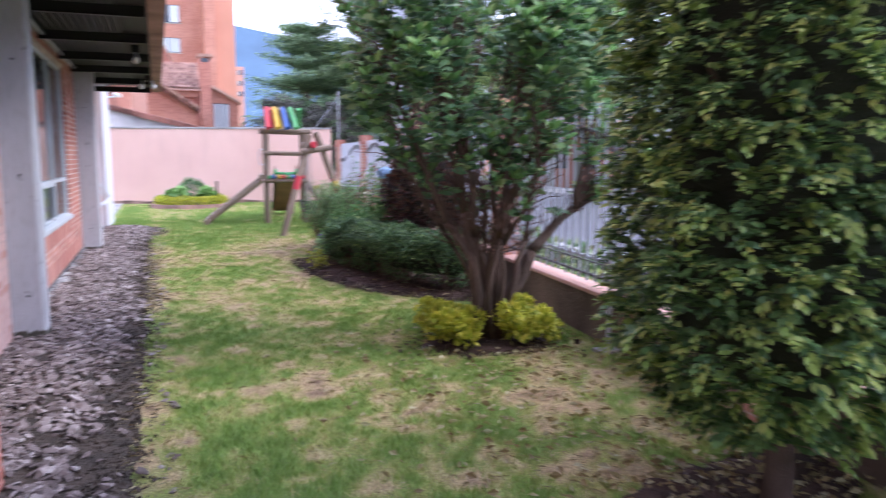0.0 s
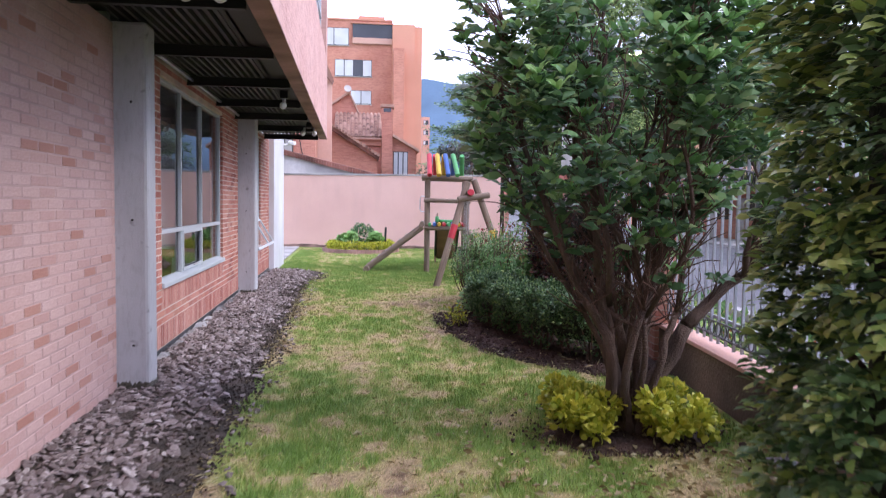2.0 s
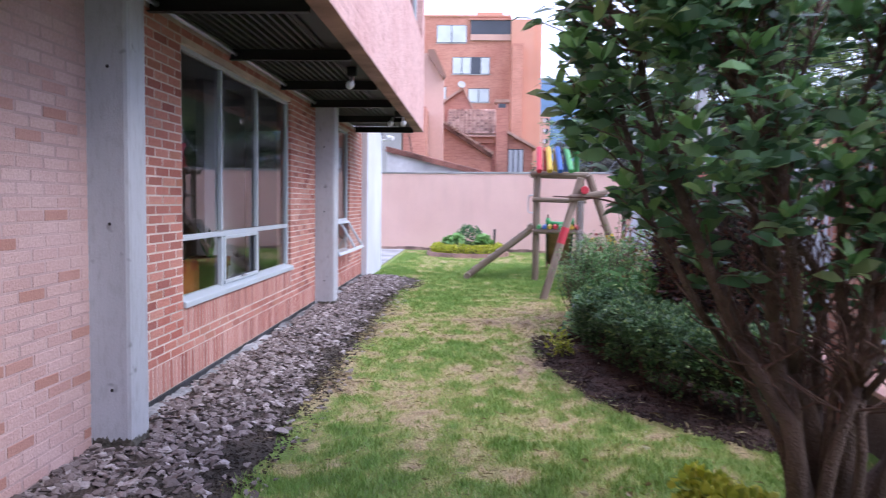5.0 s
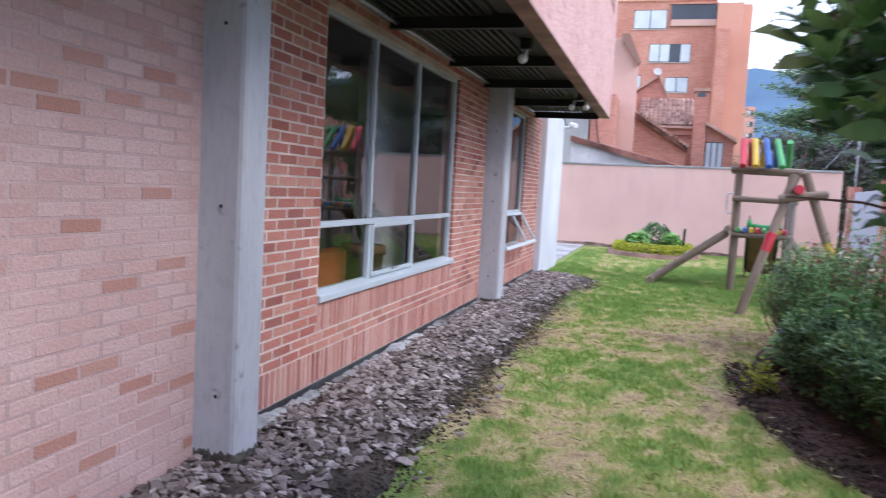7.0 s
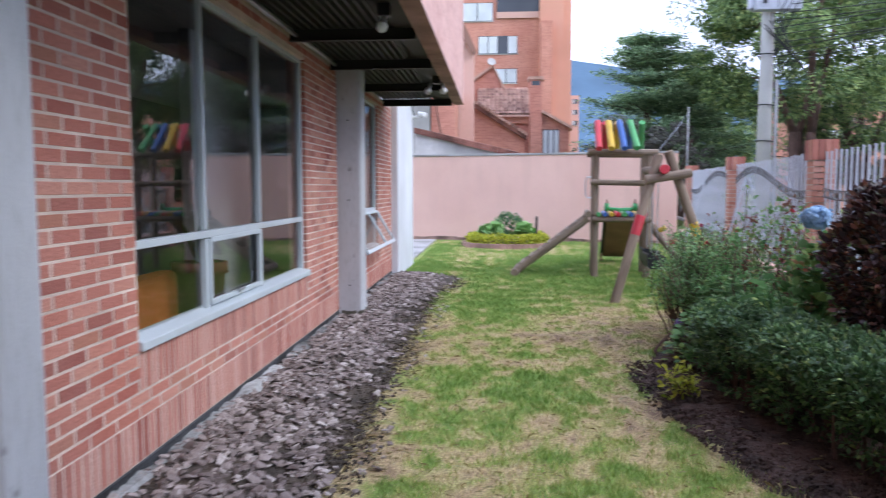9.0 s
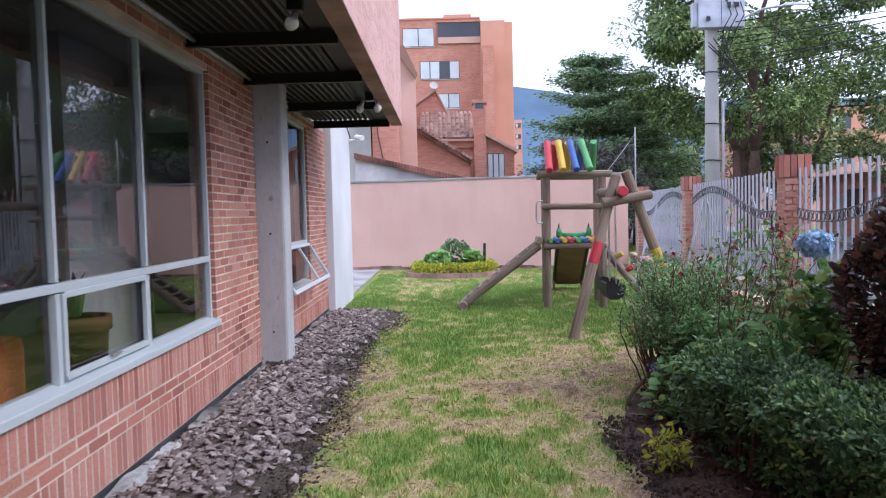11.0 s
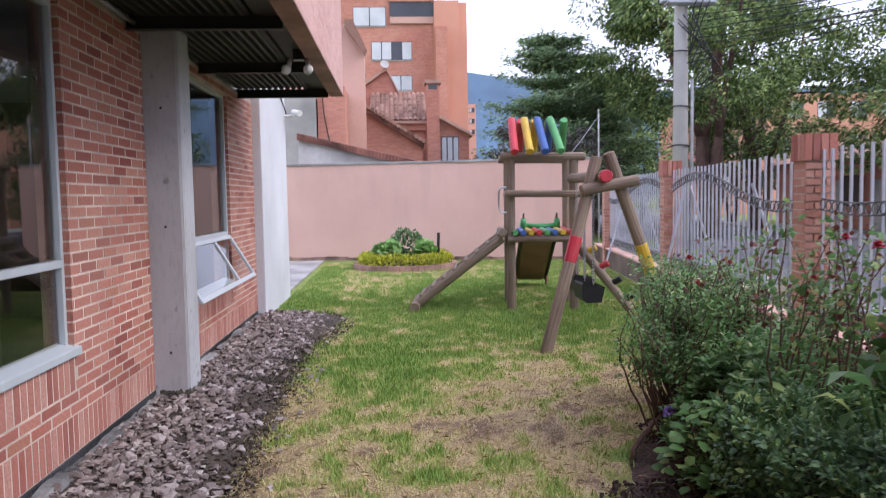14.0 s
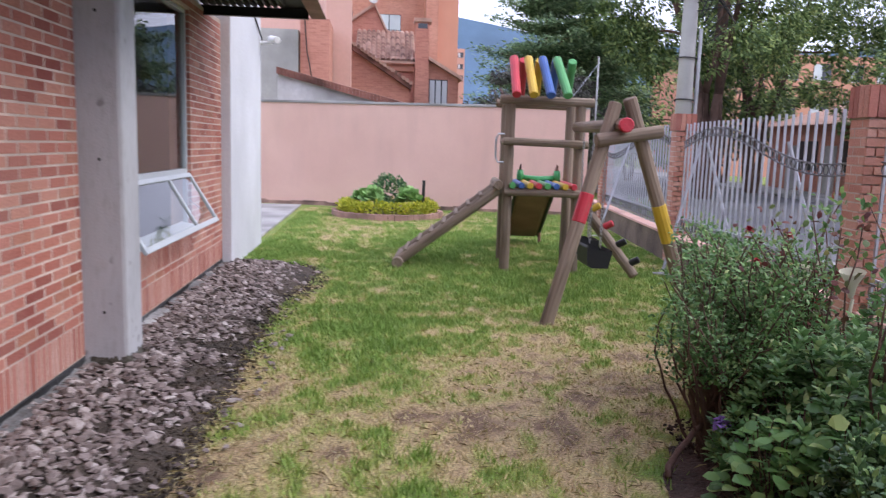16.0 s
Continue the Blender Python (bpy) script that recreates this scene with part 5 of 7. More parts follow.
for x, y, s, sx in ((2.27, 5.66, 0.8, 0.15), (2.88, 5.55, 0.98, 0.22), (2.33, 6.1, 0.75, 0.15)):
    ps, axs = [], []
    for i in range(15):
        a = i * 2.39996
        q = math.sqrt(i / 15) * 1.15
        p, ax = clump(70, (q * sx * math.cos(a), q * 0.2 * s * math.sin(a), random.uniform(0.12, 0.33) * s), (0.085, 0.085, 0.06), 0.5)
        ps.append(p), axs.append(ax)
    p, ax = np.concatenate(ps), np.concatenate(axs)
    plant("golden_bush", (x, y, 0.02), "small golden green bush at the tree's foot", "bush", [("foliage", p, ax, 0.06, LEAF_YELLOW, 0.75)], "golden bushes round the tree")

column_tree = empty("clipped_tree", (2.62, 2.5, 0), "tall clipped tree with dense small glossy leaves", "tree")
bt = bmesh.new()
limb(bt, (0, 0, -0.1), (0.02, 0.02, 0.75), 0.075, 0.06, 0.02)
for i in range(9):
    a = i * 2.4
    limb(bt, (0, 0, 0.6 + 0.12 * i), (0.6 * math.cos(a), 0.6 * math.sin(a), 0.95 + 0.25 * i), 0.035, 0.012, 0.08)
part("trunk", bt, BARK, column_tree, soft=True)


def column_shell(n, depth):
    u, z = rng.uniform(0, 6.283, n), rng.uniform(0.42, 3.7, n)
    R0 = 0.72 * np.clip((z - 0.36) / 0.45, 0.25, 1) ** 0.4 * np.where(z > 3.3, np.sqrt(np.clip(1 - ((z - 3.3) / 0.45) ** 2, 0.02, 1)), 1)
    bump = np.array([1 + 0.1 * noise.noise((math.cos(t3) * 3.2, math.sin(t3) * 3.2, w * 3.0)) + 0.17 * noise.noise((math.cos(t3) * 6.5, math.sin(t3) * 6.5, w * 9)) for t3, w in zip(u, z)])
    r = R0 * bump * (1 - depth * rng.uniform(0, 1, n) ** 1.5)
    return np.stack([r * np.cos(u), r * np.sin(u), z], 1), np.stack([np.cos(u), np.sin(u), rng.normal(0.1, 0.5, n)], 1)


# short drooping sprays, each a fan of glossy leaves with lighter ones at its end
sp, sa = column_shell(5200, 0.2)
old_p, old_a, new_p, new_a = [], [], [], []
for c, d in zip(sp, unit(sa)):
    d = unit((np.array([d[0], d[1], 0.05]) + rng.normal(size=3) * 0.35)[None])[0]
    w = np.cross(d, (0, 0, 1))
    for q in range(9):
        f = q / 9
        at = c + d * (0.11 * f) + np.array([0, 0, 0.035 * math.sin(3.1 * f) - 0.03 * f])
        dr = d * (0.35 + f) + w * (0.85 if q % 2 else -0.85) * (1 - 0.6 * f) + np.array([0, 0, -0.3 * f])
        (new_p if q > 5 and noise.noise(tuple(c * 3.1)) > -0.18 else old_p).append(at)
        (new_a if q > 5 and noise.noise(tuple(c * 3.1)) > -0.18 else old_a).append(dr)
out_old, out_new = np.array(old_p) * np.array([1, 1, 0]), np.array(new_p) * np.array([1, 1, 0])
part("crown", rounded_leaves("crown", old_p, old_a, 0.058, LEAF_CLIPPED, 0.48, unit(out_old) * 0.55 + np.array([0, 0, 0.9]), 0.3, 0.16), None, column_tree)
part("young_leaves", rounded_leaves("young_leaves", new_p, new_a, 0.054, LEAF_TIP, 0.5, unit(out_new) * 0.55 + np.array([0, 0, 0.9]), 0.3, 0.14), None, column_tree, "yellowish green leaves at the spray ends")
# solid added inside the crown, coloured dark as the shade behind the leaves
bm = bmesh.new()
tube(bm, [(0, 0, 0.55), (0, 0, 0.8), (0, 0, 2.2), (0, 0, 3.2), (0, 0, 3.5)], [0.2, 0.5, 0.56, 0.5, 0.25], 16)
part("shade_core", bm, CORE_SHADE, column_tree)

# low clipped hedge along a bend
HP = [Vector(q) for q in ((3.42, 7.95, 0), (3.05, 8.4, 0), (2.82, 9.05, 0), (2.7, 9.75, 0), (2.6, 10.3, 0), (2.52, 10.85, 0))]
hedge = empty("low_hedge", label="low clipped dark green hedge bordering the bed", category="hedge")
cum = [0]
for p0, p1 in zip(HP, HP[1:]):
    cum.append(cum[-1] + (p1 - p0).length)


def along(s):
    for i in range(len(HP) - 1):
        if s <= cum[i + 1] or i == len(HP) - 2:
            t2 = (s - cum[i]) / (cum[i + 1] - cum[i])
            d = (HP[i + 1] - HP[i]).normalized()
            return HP[i].lerp(HP[i + 1], t2), Vector((d.y, -d.x, 0))


def hedge_shell(n):
    p, ax = np.empty((n, 3)), np.empty((n, 3))
    for i in range(n):
        s = random.uniform(-0.15, cum[-1] + 0.1)
        c, nrm = along(min(max(s, 0), cum[-1]))
        c0, c1 = along(min(max(s - 0.3, 0), cum[-1]))[0], along(min(max(s + 0.3, 0), cum[-1]))[0]
        d = (c1 - c0).normalized()
        c, nrm = (c0 + 2 * c + c1) / 4, Vector((d.y, -d.x, 0))
        w = random.uniform(-0.9, 0.9)
        if abs(w) > 0.6 and random.random() < 0.62:
            w = random.uniform(-0.6, 0.6)
        top = 0.66 + 0.05 * noise.noise((s * 1.7, 2, 3))
        if abs(w) < 0.34:
            ca, z, sa = w / 0.34, top, 1.0
        else:
            ca, z, sa = math.copysign(1.0, w), top - (abs(w) - 0.34), 0.0
        under = 0.14 * max(0.0, 1 - z / 0.38)
        end = min(1.0, 0.6 + 1.2 * min(s + 0.15, cum[-1] + 0.1 - s))
        lump = 0.1 * noise.noise((s * 2.6, w * 4, 1)) + 0.075 * noise.noise((s * 7, w * 10, 5))
        round_off = 0.08 * max(0.0, abs(ca) * (1.0 if sa == 0 and z > top - 0.1 else 0.0) * (1 - (top - z) / 0.1)) + (0.07 * abs(ca) ** 5 if sa else 0.0)
        deep = lump - 0.09 * random.random() ** 2 - round_off
        if z < 0.3 and random.random() < 0.55:
            deep -= 0.14 * random.random()
        side = math.copysign(1.0, ca) if sa == 0 else ca
        dr = Vector((nrm.x * side * (1 - sa), nrm.y * side * (1 - sa), sa))
        p[i] = c + nrm * ((ca * (0.34 - under) + (side * deep if sa == 0 else 0)) * end) + Vector((0, 0, z + (deep if sa else 0)))
        ax[i] = dr + Vector((0, 0, 0.55))
    return p, ax


p, ax = hedge_shell(5200)
ps, axs = [], []
for c, d in zip(p, unit(ax)):
    q = unit(rng.normal(size=(6, 3)) * 0.75 + d * 0.8)
    ps.append(c + q * 0.012 + d * rng.uniform(-0.03, 0.03, (6, 1))), axs.append(q)
part("foliage", rounded_leaves("foliage", np.concatenate(ps), np.concatenate(axs), 0.04, LEAF_HEDGE, 0.5, (-0.2, -0.2, 1), 0.45, 0.14), None, hedge)
# dark tube added under the leaves to stand for the hedge's inner shade
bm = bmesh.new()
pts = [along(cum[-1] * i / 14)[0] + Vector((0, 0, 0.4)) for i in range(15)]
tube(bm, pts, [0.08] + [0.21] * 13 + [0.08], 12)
part("shade_core", bm, CORE_SHADE, hedge)
bm = bmesh.new()
for i in range(60):
    c, nrm = along(random.uniform(0, cum[-1]))
    q = c + nrm * random.uniform(-0.2, 0.2)
    limb(bm, q, q + Vector((random.uniform(-0.1, 0.1), random.uniform(-0.1, 0.1), 0.4)), 0.012, 0.006, 0.1, 3)
part("stem_work", bm, TWIG, hedge)["kind"] = "stuff"

# dark red round bush
bush = empty("dark_red_bush", (3.5, 9.75, 0), "rounded bush with dark purple red leaves", "bush")
p, ax = clump(11000, (0, 0, 1.04), (0.54, 0.54, 0.7), 0.3, 1.0, 0.72)
part("foliage", rounded_leaves("foliage", p, ax, 0.058, LEAF_DARKRED, 0.55, p * np.array([1, 1, 0]) + np.array([0, 0, 0.6]), 0.5), None, bush)
# added filler whose near-black colour stands for shade deep in the bush
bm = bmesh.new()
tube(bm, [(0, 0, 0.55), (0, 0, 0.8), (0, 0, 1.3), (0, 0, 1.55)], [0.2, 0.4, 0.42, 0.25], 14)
part("shade_core", bm, CORE_SHADE, bush)
bm = bmesh.new()
for i in range(5):
    limb(bm, (0.04 * i - 0.08, 0, 0), (0.3 * math.cos(i * 1.3), 0.3 * math.sin(i * 1.3), 0.8), 0.03, 0.015)
part("stems", bm, BARK, bush)


def wispy_shrub(name, at, w, h, n, leaf, size, label, seed2, petals=None, low=0.25, asp=0.42, per=12):
    """An open shrub: arching stems, leaves strung along them, a few blooms."""
    random.seed(seed2)
    o = empty(name, at, label, "shrub")
    b = bmesh.new()
    p, ax, fl = [], [], []
    for i in range(n):
        a = random.uniform(0, 6.283)
        q0 = Vector((random.uniform(-0.1, 0.1), random.uniform(-0.1, 0.1), 0))
        q1 = Vector((w * random.uniform(0.2, 1) * math.cos(a), w * random.uniform(0.2, 1) * math.sin(a), h * random.uniform(0.55, 1.0)))
        pts = limb(b, q0, q1, 0.009, 0.003, 0.14, 8)
        for j, q in enumerate(pts):
            if q.z > low * h:
                for _ in range(per):
                    p.append(q + Vector([random.uniform(-1, 1) * 0.06 for _ in range(3)]))
                    ax.append((random.uniform(-1, 1), random.uniform(-1, 1), random.uniform(-0.2, 1)))
        fl.append(pts[-1])
    part("stem_work", b, TWIG, o)["kind"] = "stuff"
    part("foliage", rounded_leaves("foliage", np.array(p), np.array(ax), size, leaf, asp, jitter=0.45), None, o)
    if petals:
        for q in fl[: petals[1]]:
            az = np.arange(26) * 2.39996
            el = np.linspace(1.4, -0.2, 26)
            d = np.stack([np.cos(az) * np.cos(el), np.sin(az) * np.cos(el), np.sin(el)], 1)
            part("bloom", rounded_leaves("bloom", np.array(q) + d * 0.008, d, petals[2] * 0.75, petals[0], 0.95, jitter=0.1, curl=0.3), None, o)
    return o


def whorl_shrub(at, w, h, n, leaf, size, label, seed2, asp=0.34):
    """A dense shrub whose upright shoots each end in a whorl of narrow leaves."""
    random.seed(seed2)
    o = empty("leafy_shrub", at, label, "shrub")
    b, p, ax = bmesh.new(), [], []
    for i in range(n):
        a, f = i * 2.39996, math.sqrt((i + 0.5) / n)
        z = h * (1.0 - 0.75 * f * f) * random.uniform(0.72, 1.05)
        q = Vector((w * f * math.cos(a), w * f * math.sin(a), z))
        if i % 3 == 0:
            limb(b, (q.x * 0.2, q.y * 0.2, 0), q, 0.007, 0.003, 0.1, 4)
        for tier in range(3):
            for j in range(7):
                an = j * 0.8976 + tier * 0.5 + a
                p.append(q - Vector((0, 0, 0.028 * tier)))
                ax.append((math.cos(an) + 0.5 * math.cos(a) * f, math.sin(an) + 0.5 * math.sin(a) * f, 0.95 - 0.45 * tier + random.uniform(-0.15, 0.15)))
    part("stem_work", b, TWIG, o)["kind"] = "stuff"
    part("foliage", rounded_leaves("foliage", np.array(p), np.array(ax), size, leaf, asp, jitter=0.25), None, o)
    return o


def round_leaf_plant(at, w, h, n, size, label, seed2):
    """A low plant of broad roundish leaves held flat on thin stalks."""
    random.seed(seed2)
    o = empty("leafy_shrub", at, label, "shrub")
    b, p, ax = bmesh.new(), [], []
    for i in range(n):
        a, f = i * 2.39996, math.sqrt((i + 0.5) / n)
        q = Vector((w * f * math.cos(a), w * f * math.sin(a), h * (1 - 0.8 * f ** 2.5) * random.uniform(0.7, 1.05)))
        if i % 2 == 0:
            limb(b, (q.x * 0.4, q.y * 0.4, 0), q, 0.005, 0.0025, 0.08, 3)
        p.append(q), ax.append((math.cos(a) + random.uniform(-0.6, 0.6), math.sin(a) + random.uniform(-0.6, 0.6), random.uniform(-0.5, 0.25)))
    part("stem_work", b, TWIG, o)["kind"] = "stuff"
    part("foliage", rounded_leaves("foliage", np.array(p), np.array(ax), size, LEAF_LILY, 0.95, jitter=0.3, curl=0.1), None, o)
    return o


wispy_shrub("feathery_shrub", (2.56, 12.12, 0), 0.4, 1.0, 80, LEAF_WHORL, 0.034, "feathery green shrub with fine dark stems", 3, low=0.45, per=17)
wispy_shrub("feathery_shrub", (2.85, 12.45, 0), 0.45, 1.2, 100, LEAF_WHORL, 0.036, "feathery green shrub with fine dark stems", 5, low=0.3, per=16)
wispy_shrub("feathery_shrub", (3.1, 13.1, 0), 0.45, 1.1, 90, LEAF_WHORL, 0.042, "feathery green shrub close to the fence", 6, low=0.2)
wispy_shrub("rose_bush", (3.0, 11.35, 0), 0.42, 1.62, 15, LEAF_ROSE, 0.05, "tall rose bush with red buds and reddish shoots", 8, (PETAL_RED, 3, 0.04), 0.42, 0.62, 8)
wispy_shrub("rose_bush", (3.05, 12.25, 0), 0.4, 1.55, 10, LEAF_ROSE_RED, 0.045, "thin rose bush with dark red shoots", 9, (PETAL_RED, 2, 0.03), 0.5, 0.6, 8)
wispy_shrub("rose_bush", (3.4, 11.6, 0), 0.5, 1.5, 14, LEAF_ROSE_RED, 0.05, "rose bush with dark red shoots and bare stems", 10, (PETAL_RED, 2, 0.035), 0.45, 0.6, 8)
wispy_shrub("rose_bush", (3.45, 12.6, 0), 0.5, 1.4, 12, LEAF_ROSE, 0.05, "tall rose bush with red buds and reddish shoots", 11, (PETAL_RED, 2, 0.03), 0.4, 0.6, 8)
whorl_shrub((2.85, 11.65, 0), 0.5, 0.82, 130, LEAF_WHORL, 0.075, "dense shrub with whorls of narrow green leaves", 12)
whorl_shrub((2.78, 11.2, 0), 0.46, 0.72, 120, LEAF_WHORL, 0.072, "dense shrub with whorls of narrow green leaves", 13)
whorl_shrub((3.3, 11.95, 0), 0.5, 0.85, 110, LEAF_WHORL, 0.075, "dense shrub with whorls of narrow green leaves", 14)
whorl_shrub((2.9, 10.7, 0), 0.42, 0.75, 100, LEAF_WHORL, 0.07, "dense shrub with whorls of narrow green leaves", 19)
round_leaf_plant((2.5, 11.32, 0), 0.3, 0.56, 130, 0.075, "low plant with broad round light green leaves", 22)
round_leaf_plant((2.62, 11.02, 0), 0.26, 0.66, 90, 0.08, "low plant with broad round light green leaves", 23)
round_leaf_plant((3.6, 13.4, 0), 0.5, 0.6, 150, 0.08, "low leafy plant at the foot of the fence", 24)
wispy_shrub("golden_sprig", (2.07, 10.28, 0), 0.15, 0.27, 8, LEAF_YELLOW, 0.06, "small yellow green sprig in bare earth", 15, None, 0.3, 0.4, 4)
wispy_shrub("violet_flower", (2.44, 11.72, 0), 0.08, 0.38, 3, LEAF_HEDGE, 0.04, "thin stem with a violet bloom", 16, (PETAL_VIOLET, 2, 0.06), 0.5)
bm = bmesh.new()
limb(bm, (2.2, 11.9, 0.02), (2.45, 12.06, 0.22), 0.018, 0.014, 0.1)
limb(bm, (2.45, 12.06, 0.22), (2.58, 12.14, 0.5), 0.014, 0.012, 0.08)
tagged(part("bare_branch", bm, TWIG, soft=True), "bare woody branch bent down to the lawn", "branch")
hyd = wispy_shrub("hydrangea", (3.25, 10.75, 0), 0.28, 1.2, 12, LEAF_ROSE, 0.095, "hydrangea with a big pale blue flower head", 17, None, 0.4, 0.7)
p, ax = clump(620, (-0.07, 0.0, 1.36), (0.1, 0.1, 0.08), 0.2, 1, 0.85)
part("flower_head", rounded_leaves("flower_head", p, np.cross(ax, rng.normal(size=p.shape)), 0.032, PETAL_BLUE, 1.0, p - np.array([-0.07, 0, 1.33]), 0.05), None, hyd, "pale blue flower head")
lily = empty("arum_lily", (2.92, 10.35, 0), "arum lily with broad leaves and white flowers", "plant")
n = 18
az = rng.uniform(0, 6.283, n)
base = np.stack([0.25 * np.cos(az), 0.25 * np.sin(az), rng.uniform(0.35, 0.95, n)], 1)
part("foliage", rounded_leaves("foliage", base, np.stack([np.cos(az), np.sin(az), rng.uniform(-0.5, 0.6, n)], 1), 0.2, LEAF_ROSE, 0.5, (0, 0, 1), 0.3, 0.25), None, lily)
for q in base:
    bm = bmesh.new()
    limb(bm, (q[0] * 0.3, q[1] * 0.3, 0), q, 0.01, 0.007, 0.05, 3)
    part("stem", bm, LEAF_ROSE, lily)
for x, y, z in ((0.42, 1.95, 0.95), (0.38, 2.25, 0.94)):
    bm = bmesh.new()
    tube(bm, [(x, y, z - 0.1), (x, y, z - 0.02), (x - 0.01, y - 0.01, z + 0.05)], [0.012, 0.03, 0.07], 12, False)
    limb(bm, (x * 0.6, y * 0.9, 0), (x, y, z - 0.1), 0.01, 0.01, 0.05, 4)
    part("flower", bm, PETAL_WHITE, lily, "white trumpet flower", soft=True)

# fallen leaves and litter under the trees
n = 900
pp = np.stack([rng.normal(2.6, 0.75, n), rng.normal(4.6, 1.0, n), rng.uniform(0.02, 0.045, n)], 1)
pp = np.concatenate([pp, np.stack([rng.normal(2.5, 0.55, 700), rng.normal(2.7, 0.5, 700), rng.uniform(0.02, 0.045, 700)], 1)])
pp = pp[(pp[:, 0] < 3.45) & (pp[:, 0] > 0.4)]
ob = part("fallen_leaves", leaves("fallen_leaves", pp, rng.normal(size=pp.shape) * np.array([1, 1, 0.12]), 0.06, LEAF_FALLEN, 0.55), None)
tagged(ob, "scattered pale dry leaves on the ground", "leaves", kind="stuff")

# golden plants outside the fence
random.seed(21)
ps, axs = [], []
for i in range(46):
    s = -3 + i * 0.5
    c = at_fence(s + random.uniform(-0.15, 0.15), 0.75 + random.uniform(-0.1, 0.2), 0.28)
    p, ax = clump(90, tuple(c), (0.35, 0.35, 0.3))
    ps.append(p), axs.append(ax)
ob = part("street_border", leaves("street_border", np.concatenate(ps), np.concatenate(axs), 0.11, LEAF_ROSE, 0.5), None)
tagged(ob, "row of low green plants along the street fence", "plants", kind="stuff")

# ---- street pole ----
pole = empty("utility_pole", (8.22, 26.6, 0), "grey concrete utility pole with junction box and street lamp", "utility pole")
bm = bmesh.new()
tube(bm, [(0, 0, -0.2), (0, 0, 11)], [0.22, 0.13], 16)
part("pole", bm, POLE_CONCRETE, pole, soft=True)
bbox("junction_box", -0.5, 0.75, -0.45, -0.1, 6.45, 7.3, FENCE_PAINT, pole, "grey metal junction box", bevel=0.02)
bbox("side_box", -0.62, -0.5, -0.35, -0.12, 6.5, 7.15, FENCE_PAINT, pole, bevel=0.02)
bbox("box_lid", -0.55, 0.8, -0.48, -0.08, 7.3, 7.34, GALV, pole)
bm = bmesh.new()
tube(bm, [(0.7, -0.25, 6.7), (1.3, -0.3, 6.95), (1.9, -0.3, 7.03)], 0.03, 8)
part("lamp_arm", bm, GALV, pole)
bbox("lamp_head", 1.85, 2.5, -0.4, -0.2, 6.98, 7.08, GALV, pole, bevel=0.03)
bbox("lamp_lens", 2.1, 2.48, -0.38, -0.22, 6.95, 6.985, LAMP_GLOW, pole, "lit warm lamp lens")
bm = bmesh.new()
tube(bm, [(0.26, -0.1, 0), (0.26, -0.1, 4.6)], 0.05, 8)
part("conduit", bm, GALV, pole)
bbox("door_seam", 0.1, 0.115, -0.456, -0.45, 6.5, 7.25, CABLE, pole)
for x, z, w, h in ((-0.3, 6.62, 0.1, 0.12), (0.28, 6.95, 0.07, 0.16), (0.45, 6.98, 0.12, 0.12), (0.22, 7.12, 0.05, 0.08)):
    bbox("box_fitting", x, x + w, -0.5, -0.45, z, z + h, BLACK_PLASTIC, pole, bevel=0.01)
for x in (0.25, 0.42, 0.6):
    bm = bmesh.new()
    tube(bm, [(x, -0.5, 7.1), (x + 0.08, -0.56, 6.75), (x - 0.1, -0.5, 6.4), (x * 0.5, -0.3, 5.7), (0.16, -0.2, 5.2)], 0.016, 5)
    part("drop_cable", bm, CABLE, pole)
for z in (7.34, 7.55):
    bm = bmesh.new()
    tube(bm, [(-0.45, -0.28, z), (0.7, -0.28, z)], 0.02, 6)
    part("top_rail", bm, GALV, pole)
for z in (2.9, 3.9, 5.3):
    bm = bmesh.new()
    tube(bm, [(0.24 * math.cos(q / 2), 0.24 * math.sin(q / 2), z + 0.01 * math.sin(q)) for q in range(14)], 0.018, 5, False)
    part("strap", bm, CABLE, pole)
random.seed(4)
for i in range(9):
    z0 = 5.0 + 0.2 * i
    q = Vector((8.22 + 13 + 0.6 * i, 26.6 - 15 + 1.3 * (i % 4), z0 + 3.0 + 0.25 * (i % 3)))
    p0 = Vector((8.3, 26.5, z0))
    bm = bmesh.new()
    tube(bm, [p0.lerp(q, j / 12) - Vector((0, 0, 1.2 * math.sin(math.pi * j / 12) * (0.5 + 0.08 * i))) for j in range(13)], 0.013, 5)
    tagged(part("overhead_cable", bm, CABLE), "black overhead cable running from the pole", "cable", "cables from the pole")
for i in range(7):
    a = i * 0.9
    bm = bmesh.new()
    tube(bm, [(0.2 * math.cos(a), -0.25, 6.4 - 0.1 * i), (0.38 + 0.1 * i, -0.4, 5.6 - 0.15 * i), (0.13 + 0.05 * i, -0.3, 4.9 - 0.1 * i)], 0.016, 5)
    part("hanging_cable", bm, CABLE, pole)

# ---- far trees ----


